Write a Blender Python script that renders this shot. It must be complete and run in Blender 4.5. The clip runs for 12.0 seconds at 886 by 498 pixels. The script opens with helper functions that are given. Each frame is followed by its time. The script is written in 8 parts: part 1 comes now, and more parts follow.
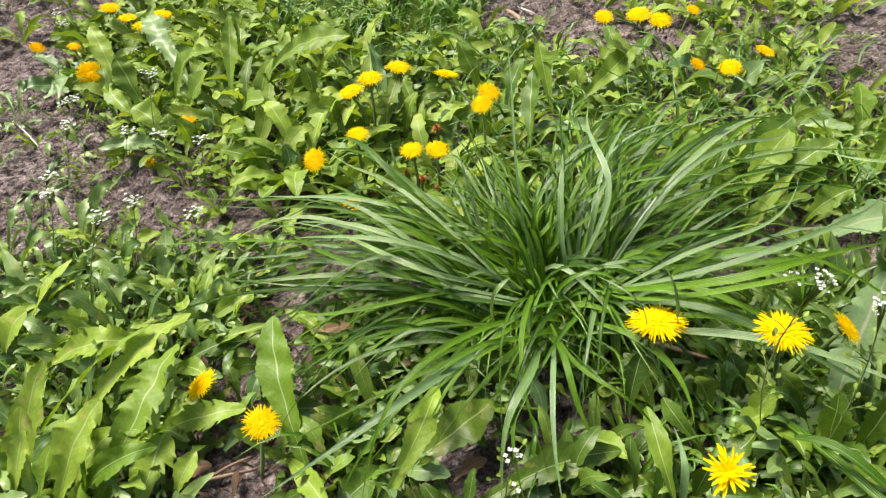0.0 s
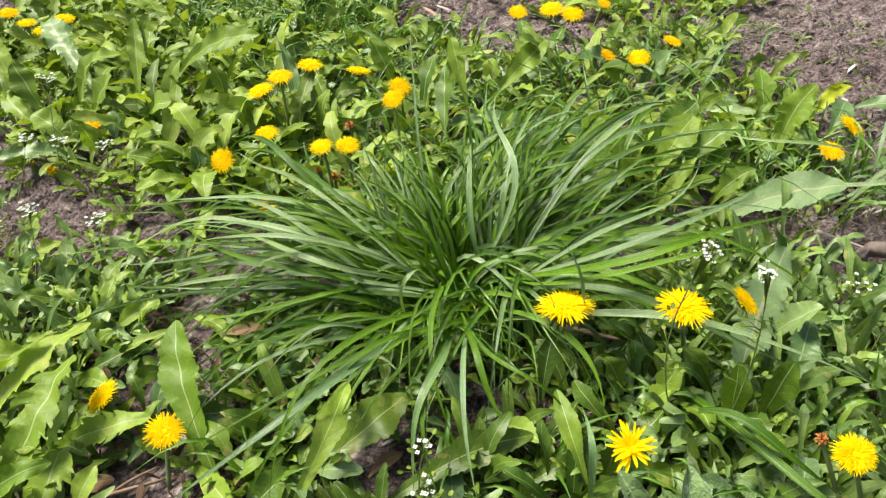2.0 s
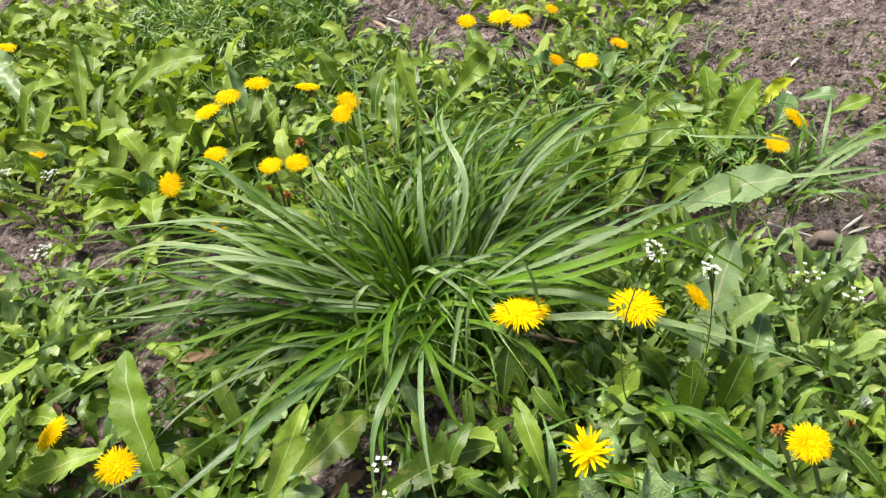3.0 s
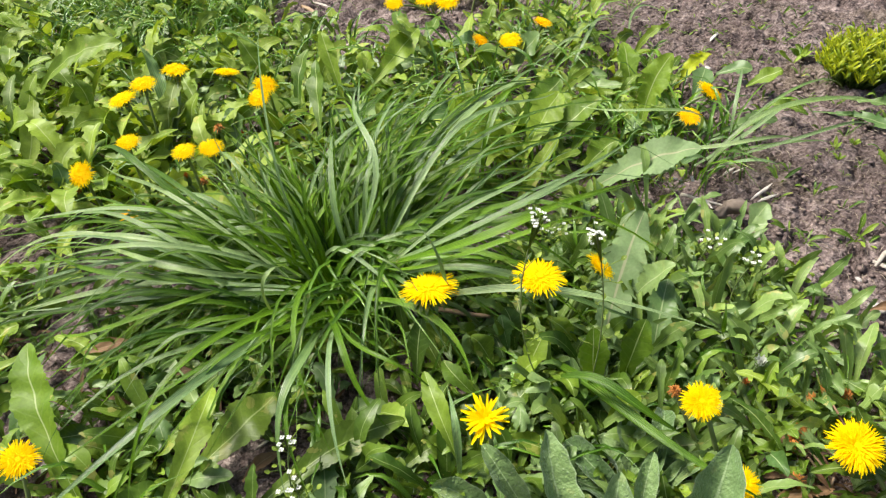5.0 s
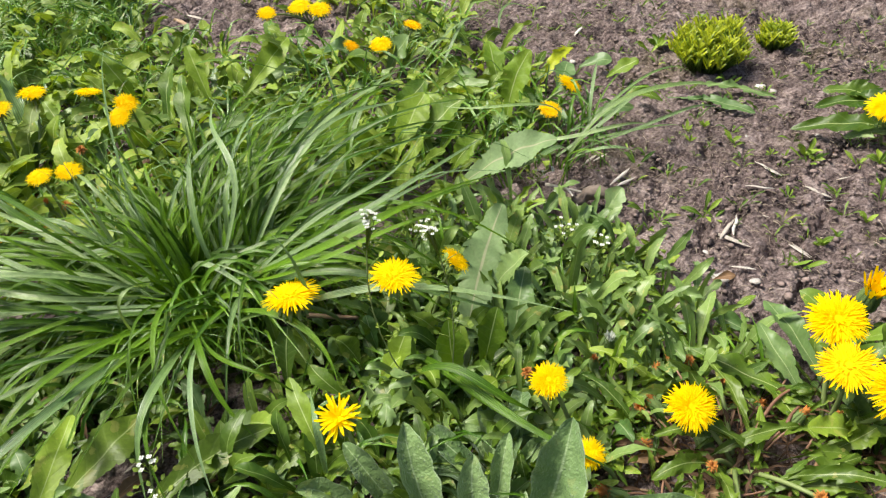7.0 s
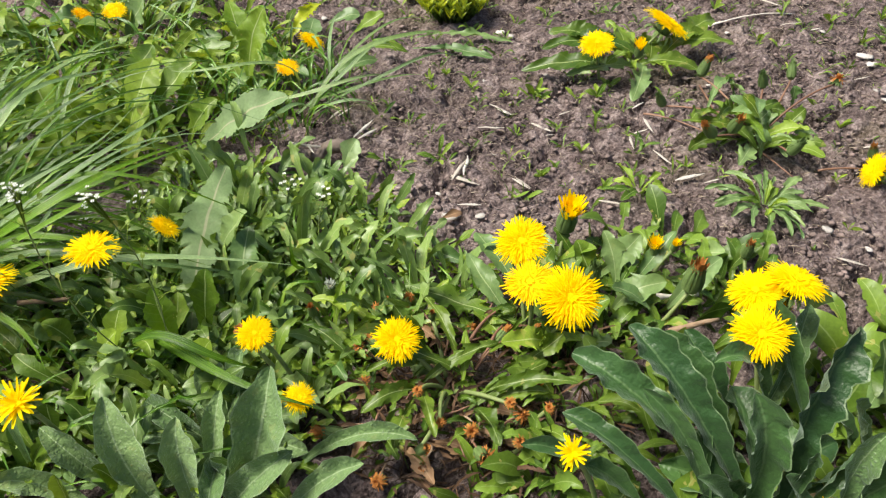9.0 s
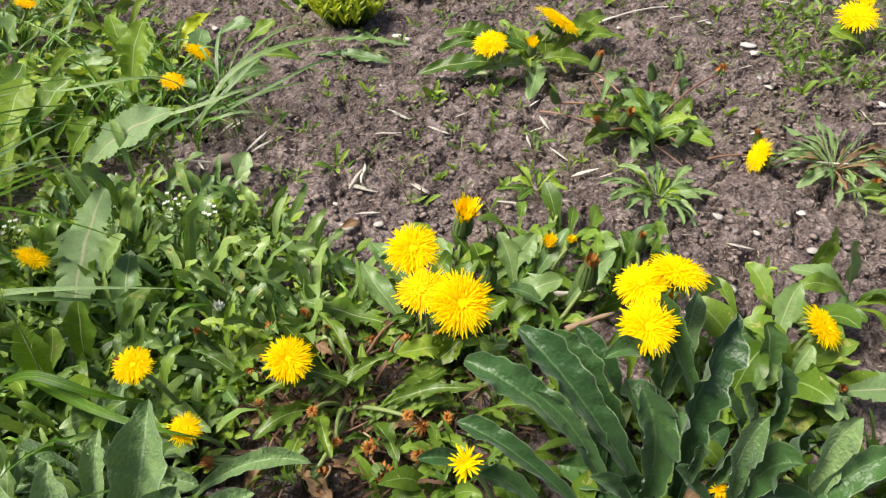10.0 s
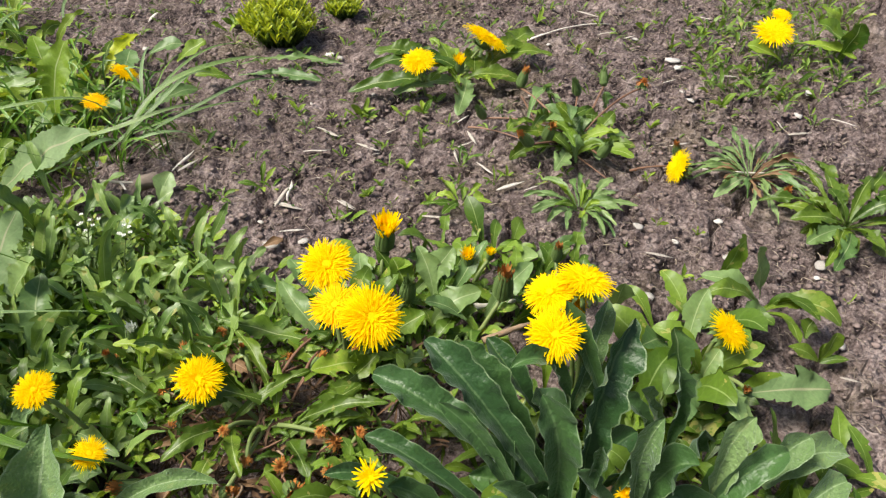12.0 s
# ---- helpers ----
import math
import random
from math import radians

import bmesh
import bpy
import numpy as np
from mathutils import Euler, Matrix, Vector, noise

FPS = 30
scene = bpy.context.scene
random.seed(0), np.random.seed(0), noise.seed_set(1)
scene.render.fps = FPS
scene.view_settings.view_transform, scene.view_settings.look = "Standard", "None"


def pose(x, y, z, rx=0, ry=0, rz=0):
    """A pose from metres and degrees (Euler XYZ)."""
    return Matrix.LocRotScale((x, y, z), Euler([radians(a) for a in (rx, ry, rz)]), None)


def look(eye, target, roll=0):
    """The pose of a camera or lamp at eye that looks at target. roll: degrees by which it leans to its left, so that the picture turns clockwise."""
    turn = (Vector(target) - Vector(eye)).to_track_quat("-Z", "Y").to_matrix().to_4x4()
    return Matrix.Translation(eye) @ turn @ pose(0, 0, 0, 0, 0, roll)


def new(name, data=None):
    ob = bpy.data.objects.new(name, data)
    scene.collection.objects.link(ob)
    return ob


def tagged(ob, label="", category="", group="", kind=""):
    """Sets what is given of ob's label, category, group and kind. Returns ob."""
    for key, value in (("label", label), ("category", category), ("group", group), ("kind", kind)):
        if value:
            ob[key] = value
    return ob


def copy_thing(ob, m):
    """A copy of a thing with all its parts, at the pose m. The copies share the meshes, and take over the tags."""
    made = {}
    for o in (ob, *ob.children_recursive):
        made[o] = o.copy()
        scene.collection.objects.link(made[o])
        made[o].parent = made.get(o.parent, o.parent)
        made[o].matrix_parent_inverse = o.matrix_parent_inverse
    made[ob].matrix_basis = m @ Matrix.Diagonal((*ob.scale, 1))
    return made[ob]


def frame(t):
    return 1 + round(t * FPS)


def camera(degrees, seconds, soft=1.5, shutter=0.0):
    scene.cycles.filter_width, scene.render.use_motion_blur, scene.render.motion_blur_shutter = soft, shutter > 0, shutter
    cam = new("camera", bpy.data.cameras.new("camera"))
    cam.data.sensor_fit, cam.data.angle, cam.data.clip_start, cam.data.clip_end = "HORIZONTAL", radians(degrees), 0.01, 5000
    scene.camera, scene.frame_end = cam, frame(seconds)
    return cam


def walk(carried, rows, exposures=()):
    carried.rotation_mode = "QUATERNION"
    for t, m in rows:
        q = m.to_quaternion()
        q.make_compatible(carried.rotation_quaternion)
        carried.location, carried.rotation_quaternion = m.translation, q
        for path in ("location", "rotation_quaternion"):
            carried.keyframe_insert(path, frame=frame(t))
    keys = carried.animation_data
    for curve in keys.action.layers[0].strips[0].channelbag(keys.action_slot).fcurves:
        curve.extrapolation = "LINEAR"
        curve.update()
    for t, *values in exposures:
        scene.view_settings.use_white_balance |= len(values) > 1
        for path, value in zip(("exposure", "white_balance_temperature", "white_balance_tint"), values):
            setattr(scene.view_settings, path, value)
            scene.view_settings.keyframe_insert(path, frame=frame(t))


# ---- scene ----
cam = camera(62.7, 12.0, soft=1.25)
PATH = [
    (0, (0.077, 0.063, 0.429), (0.149, 1.66, -0.774), -4.4),
    (0.5, (0.084, 0.064, 0.426), (0.166, 1.65, -0.79), -4.4),
    (1, (0.087, 0.061, 0.426), (0.214, 1.652, -0.779), -3.7),
    (1.5, (0.094, 0.061, 0.421), (0.249, 1.652, -0.781), -4.2),
    (2, (0.102, 0.059, 0.416), (0.33, 1.642, -0.784), -3.6),
    (2.5, (0.111, 0.06, 0.413), (0.395, 1.642, -0.778), -4.0),
    (2.7, (0.113, 0.06, 0.414), (0.405, 1.647, -0.768), -4.7),
    (4.3, (0.138, 0.052, 0.409), (0.509, 1.608, -0.791), -5.0),
    (4.5, (0.142, 0.05, 0.407), (0.518, 1.599, -0.801), -5.1),
    (5, (0.15, 0.044, 0.406), (0.557, 1.579, -0.81), -4.9),
    (5.5, (0.16, 0.041, 0.409), (0.597, 1.565, -0.811), -4.8),
    (6, (0.168, 0.036, 0.41), (0.663, 1.539, -0.813), -4.3),
    (6.5, (0.179, 0.028, 0.413), (0.725, 1.523, -0.799), -4.5),
    (7, (0.19, 0.017, 0.41), (0.792, 1.478, -0.816), -4.9),
    (7.2, (0.199, 0.011, 0.409), (0.826, 1.445, -0.836), -4.7),
    (8.8, (0.256, -0.039, 0.408), (1.13, 1.186, -0.909), -2.5),
    (9, (0.264, -0.044, 0.404), (1.182, 1.147, -0.915), -1.7),
    (9.5, (0.286, -0.05, 0.402), (1.284, 1.075, -0.916), -1.2),
    (10, (0.293, -0.055, 0.4), (1.349, 1.017, -0.917), -0.9),
    (10.5, (0.301, -0.06, 0.401), (1.388, 0.992, -0.907), -0.7),
    (11, (0.308, -0.069, 0.4), (1.42, 0.955, -0.909), 0.0),
    (11.5, (0.311, -0.077, 0.402), (1.456, 0.951, -0.875), 0.3),
    (12, (0.313, -0.082, 0.399), (1.462, 0.94, -0.88), 0.2),
]
walk(cam, [(t, look(eye, target, roll)) for t, eye, target, roll in PATH], [(0.0, 0.98), (5.5, 0.94), (7.0, 0.88), (9.0, 0.84), (12.0, 0.72)])

# ---- light ----
world = bpy.data.worlds.new("sky")
scene.world = world
world.use_nodes = True
wn = world.node_tree.nodes
wl = world.node_tree.links
sky = wn.new("ShaderNodeTexSky")
sky.sky_type = "NISHITA"
sky.sun_disc = False
sky.sun_elevation = radians(60)
sky.sun_rotation = radians(-52)
sky.air_density, sky.dust_density, sky.ozone_density = 1.0, 4.0, 0.6
wl.new(sky.outputs[0], wn["Background"].inputs[0])
wn["Background"].inputs[1].default_value = 0.08
sun_data = bpy.data.lights.new("sun", "SUN")
sun_data.energy, sun_data.angle, sun_data.color = 3.9, radians(22), (1.0, 0.95, 0.85)
sun = new("sun", sun_data)
sun.matrix_world = look((-1.9, 1.5, 4.2), (0, 0, 0))
tagged(sun, kind="structure")


# ---- materials ----
def shader(name):
    m = bpy.data.materials.new(name)
    m.use_nodes = True
    n, l = m.node_tree.nodes, m.node_tree.links
    return m, n, l, n["Principled BSDF"], n["Material Output"]


def put(n, kind, **values):
    node = n.new(kind)
    for key, value in values.items():
        node.inputs[key].default_value = value
    return node


def ramp(n, l, src, *stops):
    r = n.new("ShaderNodeValToRGB")
    el = r.color_ramp.elements
    while len(el) < len(stops):
        el.new(0.5)
    for e, (at, col) in zip(el, stops):
        e.position, e.color = at, (*col, 1)
    l.new(src, r.inputs[0])
    return r.outputs[0]


def calc(n, l, op, a, b=None, c=None):
    node = n.new("ShaderNodeMath")
    node.operation = op
    for i, v in enumerate((a, b, c)):
        if v is None:
            continue
        if isinstance(v, (int, float)):
            node.inputs[i].default_value = v
        else:
            l.new(v, node.inputs[i])
    return node.outputs[0]


def blend(n, l, mode, fac, a, b):
    node = n.new("ShaderNodeMix")
    node.data_type, node.blend_type = "RGBA", mode
    for i, v in ((0, fac), (6, a), (7, b)):
        if isinstance(v, (int, float)):
            node.inputs[i].default_value = v
        elif isinstance(v, tuple):
            node.inputs[i].default_value = (*v, 1)
        else:
            l.new(v, node.inputs[i])
    return node.outputs[2]


def leaf_material(name, dark, light, rib, rough=0.42, veins=9.0, sheer=0.24, rib_width=0.024, fuzz=0.0, islands=False, blotch=(0.5, 0.42, 0.14), blotchy=0.12, bump=0.35, vein_tint=0.05, spec=0.5, rib_tint=0.5, deep=0.0015, margin=None, warts=0.0, chill=0.18, streaks=0.0):
    """A leaf: mottled blade between two greens, pale midrib and side veins along its UV, and light passing through."""
    m, n, l, p, out = shader(name)
    uv = n.new("ShaderNodeUVMap")
    sep = n.new("ShaderNodeSeparateXYZ")
    l.new(uv.outputs[0], sep.inputs[0])
    u, v = sep.outputs[0], sep.outputs[1]
    side = calc(n, l, "ABSOLUTE", calc(n, l, "SUBTRACT", u, 0.5))
    if islands:
        rnd = n.new("ShaderNodeNewGeometry").outputs["Random Per Island"]
    else:
        rnd = n.new("ShaderNodeObjectInfo").outputs["Random"]
    co = n.new("ShaderNodeTexCoord").outputs["Object"]
    big = put(n, "ShaderNodeTexNoise", Scale=38.0, Detail=3.0)
    l.new(co, big.inputs["Vector"])
    fine = put(n, "ShaderNodeTexNoise", Scale=420.0, Detail=2.0)
    l.new(co, fine.inputs["Vector"])
    mix = calc(n, l, "ADD", calc(n, l, "MULTIPLY", rnd, 0.75), calc(n, l, "MULTIPLY", big.outputs[0], 0.6))
    col = ramp(n, l, calc(n, l, "SUBTRACT", mix, 0.2), (0.0, dark), (1.0, light))
    col = blend(n, l, "MULTIPLY", 0.5, col, ramp(n, l, fine.outputs[0], (0.3, (0.62, 0.62, 0.62)), (0.7, (1.0, 1.0, 1.0))))
    cool = calc(n, l, "FRACT", calc(n, l, "MULTIPLY", rnd, 7.31))
    col = blend(n, l, "MIX", calc(n, l, "MULTIPLY", cool, chill), col, blend(n, l, "MULTIPLY", 1.0, col, (0.86, 0.95, 1.9)))
    wave = calc(n, l, "SINE", calc(n, l, "MULTIPLY", calc(n, l, "SUBTRACT", v, calc(n, l, "MULTIPLY", side, 0.28)), veins * 6.283))
    vein = calc(n, l, "POWER", calc(n, l, "MAXIMUM", wave, 0.0), 9.0)
    col = blend(n, l, "MIX", calc(n, l, "MULTIPLY", vein, vein_tint), col, rib)
    spots = put(n, "ShaderNodeTexNoise", Scale=95.0, Detail=4.0)
    l.new(co, spots.inputs["Vector"])
    worn = calc(n, l, "MULTIPLY", calc(n, l, "GREATER_THAN", calc(n, l, "ADD", spots.outputs[0], calc(n, l, "MULTIPLY", rnd, 0.08)), 0.70), blotchy * 4)
    col = blend(n, l, "MIX", worn, col, blotch)
    ribmask = n.new("ShaderNodeMapRange")
    ribmask.interpolation_type = "SMOOTHSTEP"
    l.new(side, ribmask.inputs[0])
    ribmask.inputs[1].default_value, ribmask.inputs[2].default_value = rib_width * 0.5, rib_width * 1.5
    ribmask.inputs[3].default_value, ribmask.inputs[4].default_value = rib_tint, 0.0
    col = blend(n, l, "MIX", ribmask.outputs[0], col, rib)
    if margin:
        col = blend(n, l, "MIX", calc(n, l, "MULTIPLY", calc(n, l, "GREATER_THAN", side, 0.472), 0.4), col, margin)
    streak = None
    if streaks:
        streak = calc(n, l, "SINE", calc(n, l, "ADD", calc(n, l, "MULTIPLY", u, 44.0), calc(n, l, "MULTIPLY", rnd, 6.0)))
        col = blend(n, l, "MULTIPLY", streaks, col, ramp(n, l, calc(n, l, "ADD", calc(n, l, "MULTIPLY", streak, 0.5), 0.5), (0.1, (0.45, 0.5, 0.4)), (0.9, (1.25, 1.2, 1.3))))
    wart = None
    if warts:
        dots = put(n, "ShaderNodeTexVoronoi", Scale=330.0)
        l.new(co, dots.inputs["Vector"])
        wart = calc(n, l, "MULTIPLY", calc(n, l, "MAXIMUM", calc(n, l, "SUBTRACT", 0.3, dots.outputs["Distance"]), 0.0), 3.3)
        col = blend(n, l, "MIX", calc(n, l, "MULTIPLY", wart, warts), col, (0.62, 0.68, 0.55))
    l.new(col, p.inputs["Base Color"])
    p.inputs["Roughness"].default_value = rough
    p.inputs["Specular IOR Level"].default_value = spec
    if fuzz:
        p.inputs["Sheen Weight"].default_value = fuzz
        p.inputs["Sheen Roughness"].default_value = 0.5
        p.inputs["Sheen Tint"].default_value = (0.8, 0.95, 0.85, 1)
    h = calc(n, l, "ADD", calc(n, l, "MULTIPLY", vein, -0.12), calc(n, l, "ADD", calc(n, l, "MULTIPLY", big.outputs[0], 0.8), calc(n, l, "MULTIPLY", fine.outputs[0], 0.35)))
    if streaks:
        h = calc(n, l, "ADD", h, calc(n, l, "MULTIPLY", streak, 0.5))
    if warts:
        h = calc(n, l, "ADD", h, calc(n, l, "MULTIPLY", wart, 0.12))
    b = put(n, "ShaderNodeBump", Strength=bump, Distance=deep)
    l.new(h, b.inputs["Height"])
    l.new(b.outputs[0], p.inputs["Normal"])
    t = n.new("ShaderNodeBsdfTranslucent")
    l.new(blend(n, l, "MULTIPLY", 1.0, col, (1.25, 1.2, 0.45)), t.inputs[0])
    l.new(b.outputs[0], t.inputs[1])
    mixer = n.new("ShaderNodeMixShader")
    mixer.inputs[0].default_value = sheer
    l.new(p.outputs[0], mixer.inputs[1])
    l.new(t.outputs[0], mixer.inputs[2])
    l.new(mixer.outputs[0], out.inputs[0])
    return m


def plain_material(name, dark, light, rough=0.7, scale=150.0, sheer=0.0, bump=0.4, spec=0.4, islands=False):
    """Mottled stuff between two colours: stems, straw, bark, petals, stones."""
    m, n, l, p, out = shader(name)
    co = n.new("ShaderNodeTexCoord").outputs["Object"]
    noi = put(n, "ShaderNodeTexNoise", Scale=scale, Detail=5.0)
    l.new(co, noi.inputs["Vector"])
    coarse = put(n, "ShaderNodeTexNoise", Scale=scale * 0.15, Detail=2.0)
    l.new(co, coarse.inputs["Vector"])
    if islands:
        rnd = n.new("ShaderNodeNewGeometry").outputs["Random Per Island"]
    else:
        rnd = n.new("ShaderNodeObjectInfo").outputs["Random"]
    mix = calc(n, l, "ADD", calc(n, l, "MULTIPLY", rnd, 0.5), calc(n, l, "ADD", calc(n, l, "MULTIPLY", noi.outputs[0], 0.7), calc(n, l, "MULTIPLY", coarse.outputs[0], 0.4)))
    col = ramp(n, l, calc(n, l, "SUBTRACT", mix, 0.32), (0.0, dark), (1.0, light))
    l.new(col, p.inputs["Base Color"])
    p.inputs["Roughness"].default_value = rough
    p.inputs["Specular IOR Level"].default_value = spec
    b = put(n, "ShaderNodeBump", Strength=bump, Distance=0.001)
    l.new(noi.outputs[0], b.inputs["Height"])
    l.new(b.outputs[0], p.inputs["Normal"])
    if sheer:
        t = n.new("ShaderNodeBsdfTranslucent")
        l.new(col, t.inputs[0])
        mixer = n.new("ShaderNodeMixShader")
        mixer.inputs[0].default_value = sheer
        l.new(p.outputs[0], mixer.inputs[1])
        l.new(t.outputs[0], mixer.inputs[2])
        l.new(mixer.outputs[0], out.inputs[0])
    return m


def soil_material():
    m, n, l, p, out = shader("dry_soil")
    co = n.new("ShaderNodeTexCoord").outputs["Object"]
    tones = []
    for scale, detail in ((4.0, 4.0), (45.0, 6.0), (330.0, 4.0)):
        t = put(n, "ShaderNodeTexNoise", Scale=scale, Detail=detail, Roughness=0.65)
        l.new(co, t.inputs["Vector"])
        tones.append(t.outputs[0])
    crumbs = put(n, "ShaderNodeTexVoronoi", Scale=130.0)
    l.new(co, crumbs.inputs["Vector"])
    mix = calc(n, l, "ADD", calc(n, l, "MULTIPLY", tones[0], 0.3), calc(n, l, "ADD", calc(n, l, "MULTIPLY", tones[1], 0.7), calc(n, l, "MULTIPLY", tones[2], 0.55)))
    col = ramp(n, l, calc(n, l, "SUBTRACT", mix, 0.275), (0.35, (0.03, 0.021, 0.02)), (0.45, (0.13, 0.096, 0.089)), (0.53, (0.215, 0.165, 0.154)), (0.65, (0.43, 0.35, 0.325)))
    grit = calc(n, l, "GREATER_THAN", tones[2], 0.69)
    col = blend(n, l, "MIX", calc(n, l, "MULTIPLY", grit, 0.35), col, (0.42, 0.37, 0.31))
    moss = put(n, "ShaderNodeTexNoise", Scale=9.0, Detail=5.0)
    l.new(co, moss.inputs["Vector"])
    col = blend(n, l, "MIX", calc(n, l, "MULTIPLY", calc(n, l, "SMOOTH_MIN", calc(n, l, "MAXIMUM", calc(n, l, "SUBTRACT", moss.outputs[0], 0.56), 0.0), 0.1, 0.02), 3.2), col, (0.15, 0.125, 0.06))
    l.new(col, p.inputs["Base Color"])
    p.inputs["Roughness"].default_value = 0.92
    p.inputs["Specular IOR Level"].default_value = 0.25
    web = put(n, "ShaderNodeTexVoronoi", Scale=34.0)
    web.feature = "DISTANCE_TO_EDGE"
    l.new(co, web.inputs["Vector"])
    patch = calc(n, l, "MAXIMUM", calc(n, l, "MULTIPLY", calc(n, l, "SUBTRACT", tones[0], 0.5), 5.0), 0.0)
    seam = calc(n, l, "MULTIPLY", calc(n, l, "MULTIPLY", calc(n, l, "MINIMUM", web.outputs["Distance"], 0.05), 9.0), calc(n, l, "MINIMUM", patch, 1.0))
    h = calc(n, l, "ADD", calc(n, l, "ADD", seam, calc(n, l, "MULTIPLY", tones[1], 1.6)), calc(n, l, "ADD", calc(n, l, "MULTIPLY", tones[2], 0.55), calc(n, l, "MULTIPLY", crumbs.outputs[0], -0.7)))
    b = put(n, "ShaderNodeBump", Strength=1.0, Distance=0.011)
    l.new(h, b.inputs["Height"])
    l.new(b.outputs[0], p.inputs["Normal"])
    return m


SOIL = soil_material()
RIB = (0.5, 0.6, 0.26)
LIGHT = leaf_material("light_weed_leaf", (0.052, 0.115, 0.006), (0.385, 0.51, 0.065), (0.5, 0.6, 0.24), veins=5.0, islands=True, spec=0.28, rough=0.5, sheer=0.3)
LEAF = leaf_material("dandelion_leaf", (0.054, 0.125, 0.008), (0.32, 0.45, 0.042), RIB, blotchy=0.06, spec=0.3, rough=0.48, rib_width=0.016, rib_tint=0.6)
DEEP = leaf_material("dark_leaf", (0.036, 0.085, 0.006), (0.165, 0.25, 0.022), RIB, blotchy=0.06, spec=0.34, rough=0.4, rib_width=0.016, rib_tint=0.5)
PALE = leaf_material("pale_leaf", (0.128, 0.24, 0.014), (0.385, 0.51, 0.065), (0.6, 0.67, 0.36), sheer=0.34, spec=0.26, rough=0.5, rib_width=0.016, rib_tint=0.5, chill=0.15)
DUSK = leaf_material("grey_green_leaf", (0.068, 0.148, 0.032), (0.25, 0.36, 0.115), (0.45, 0.52, 0.28), rough=0.42, sheer=0.2, spec=0.4, blotchy=0.02, rib_tint=0.5, rib_width=0.017)
WOOL = leaf_material("hairy_leaf", (0.018, 0.06, 0.012), (0.066, 0.145, 0.032), (0.2, 0.3, 0.13), rough=0.42, veins=0.0, sheer=0.1, rib_width=0.03, rib_tint=0.28, spec=0.4, fuzz=0.16, blotch=(0.03, 0.06, 0.02), blotchy=0.03, bump=0.7, deep=0.003, margin=(0.28, 0.37, 0.2), chill=0.15)
MIST = leaf_material("mealy_leaf", (0.075, 0.15, 0.036), (0.2, 0.3, 0.1), (0.34, 0.44, 0.24), rough=0.55, veins=0.0, sheer=0.12, spec=0.28, fuzz=0.25, bump=0.9, deep=0.004, blotchy=0.02, margin=(0.3, 0.38, 0.24), warts=0.13, chill=0.15)
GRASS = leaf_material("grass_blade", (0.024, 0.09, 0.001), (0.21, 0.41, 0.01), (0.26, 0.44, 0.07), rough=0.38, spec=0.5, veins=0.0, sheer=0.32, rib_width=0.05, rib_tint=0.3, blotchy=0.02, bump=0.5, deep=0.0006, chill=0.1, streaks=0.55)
# Paler base colour carries part of the sky's sheen on these blades.
SHEEN = leaf_material("pale_sheen_grass_blade", (0.15, 0.28, 0.05), (0.38, 0.52, 0.19), (0.38, 0.52, 0.18), rough=0.36, spec=0.85, veins=0.0, sheer=0.25, rib_width=0.06, rib_tint=0.35, blotchy=0.02, bump=0.5, deep=0.0006, chill=0.45, streaks=0.6)
GREENS = leaf_material("small_weed_leaf", (0.028, 0.08, 0.006), (0.212, 0.33, 0.034), (0.34, 0.45, 0.16), veins=5.0, islands=True, spec=0.34, rough=0.4)
TURF = leaf_material("low_grass", (0.035, 0.12, 0.003), (0.2, 0.4, 0.016), (0.3, 0.46, 0.12), rough=0.32, spec=0.65, veins=0.0, rib_width=0.06, rib_tint=0.2, islands=True, bump=0.3, deep=0.0006, streaks=0.5)
GREYS = leaf_material("grey_weed_leaf", (0.07, 0.15, 0.022), (0.31, 0.44, 0.1), (0.4, 0.47, 0.25), veins=5.0, islands=True, spec=0.55, rough=0.42)
DRY_BITS = leaf_material("leaf_litter", (0.03, 0.016, 0.008), (0.14, 0.072, 0.032), (0.2, 0.13, 0.08), rough=0.85, sheer=0.1, islands=True, blotch=(0.05, 0.03, 0.018), chill=0.0)
DRY = leaf_material("withered_leaf", (0.14, 0.075, 0.035), (0.33, 0.2, 0.1), (0.4, 0.28, 0.17), rough=0.75, sheer=0.15, blotch=(0.12, 0.065, 0.035), chill=0.0)
PETAL = plain_material("yellow_florets", (1.0, 0.64, 0.0), (1.0, 0.88, 0.0), rough=0.7, scale=120, sheer=0.5, bump=0.03, spec=0.1, islands=True)
AMBER = plain_material("orange_florets", (1.0, 0.53, 0.0), (1.0, 0.8, 0.0), rough=0.75, spec=0.15, scale=120, sheer=0.4, bump=0.2, islands=True)
GREY = leaf_material("pale_grey_leaf", (0.12, 0.2, 0.06), (0.24, 0.34, 0.13), (0.45, 0.4, 0.27), sheer=0.2, spec=0.2, rough=0.6, blotchy=0.0)
SPENT = plain_material("withered_florets", (0.2, 0.06, 0.012), (0.62, 0.26, 0.05), rough=0.85, scale=200, islands=True)
CUP = plain_material("green_bracts", (0.06, 0.11, 0.025), (0.18, 0.27, 0.08), rough=0.6, scale=160, sheer=0.1, islands=True)
STEM = plain_material("green_stalk", (0.11, 0.17, 0.04), (0.3, 0.36, 0.14), rough=0.5, scale=120, sheer=0.15)
RED_STEM = plain_material("reddish_stalk", (0.13, 0.06, 0.035), (0.34, 0.2, 0.13), rough=0.55, scale=120, sheer=0.1)
WHITE = plain_material("white_petals", (0.5, 0.54, 0.44), (0.8, 0.81, 0.75), rough=0.7, scale=200, sheer=0.2, islands=True)
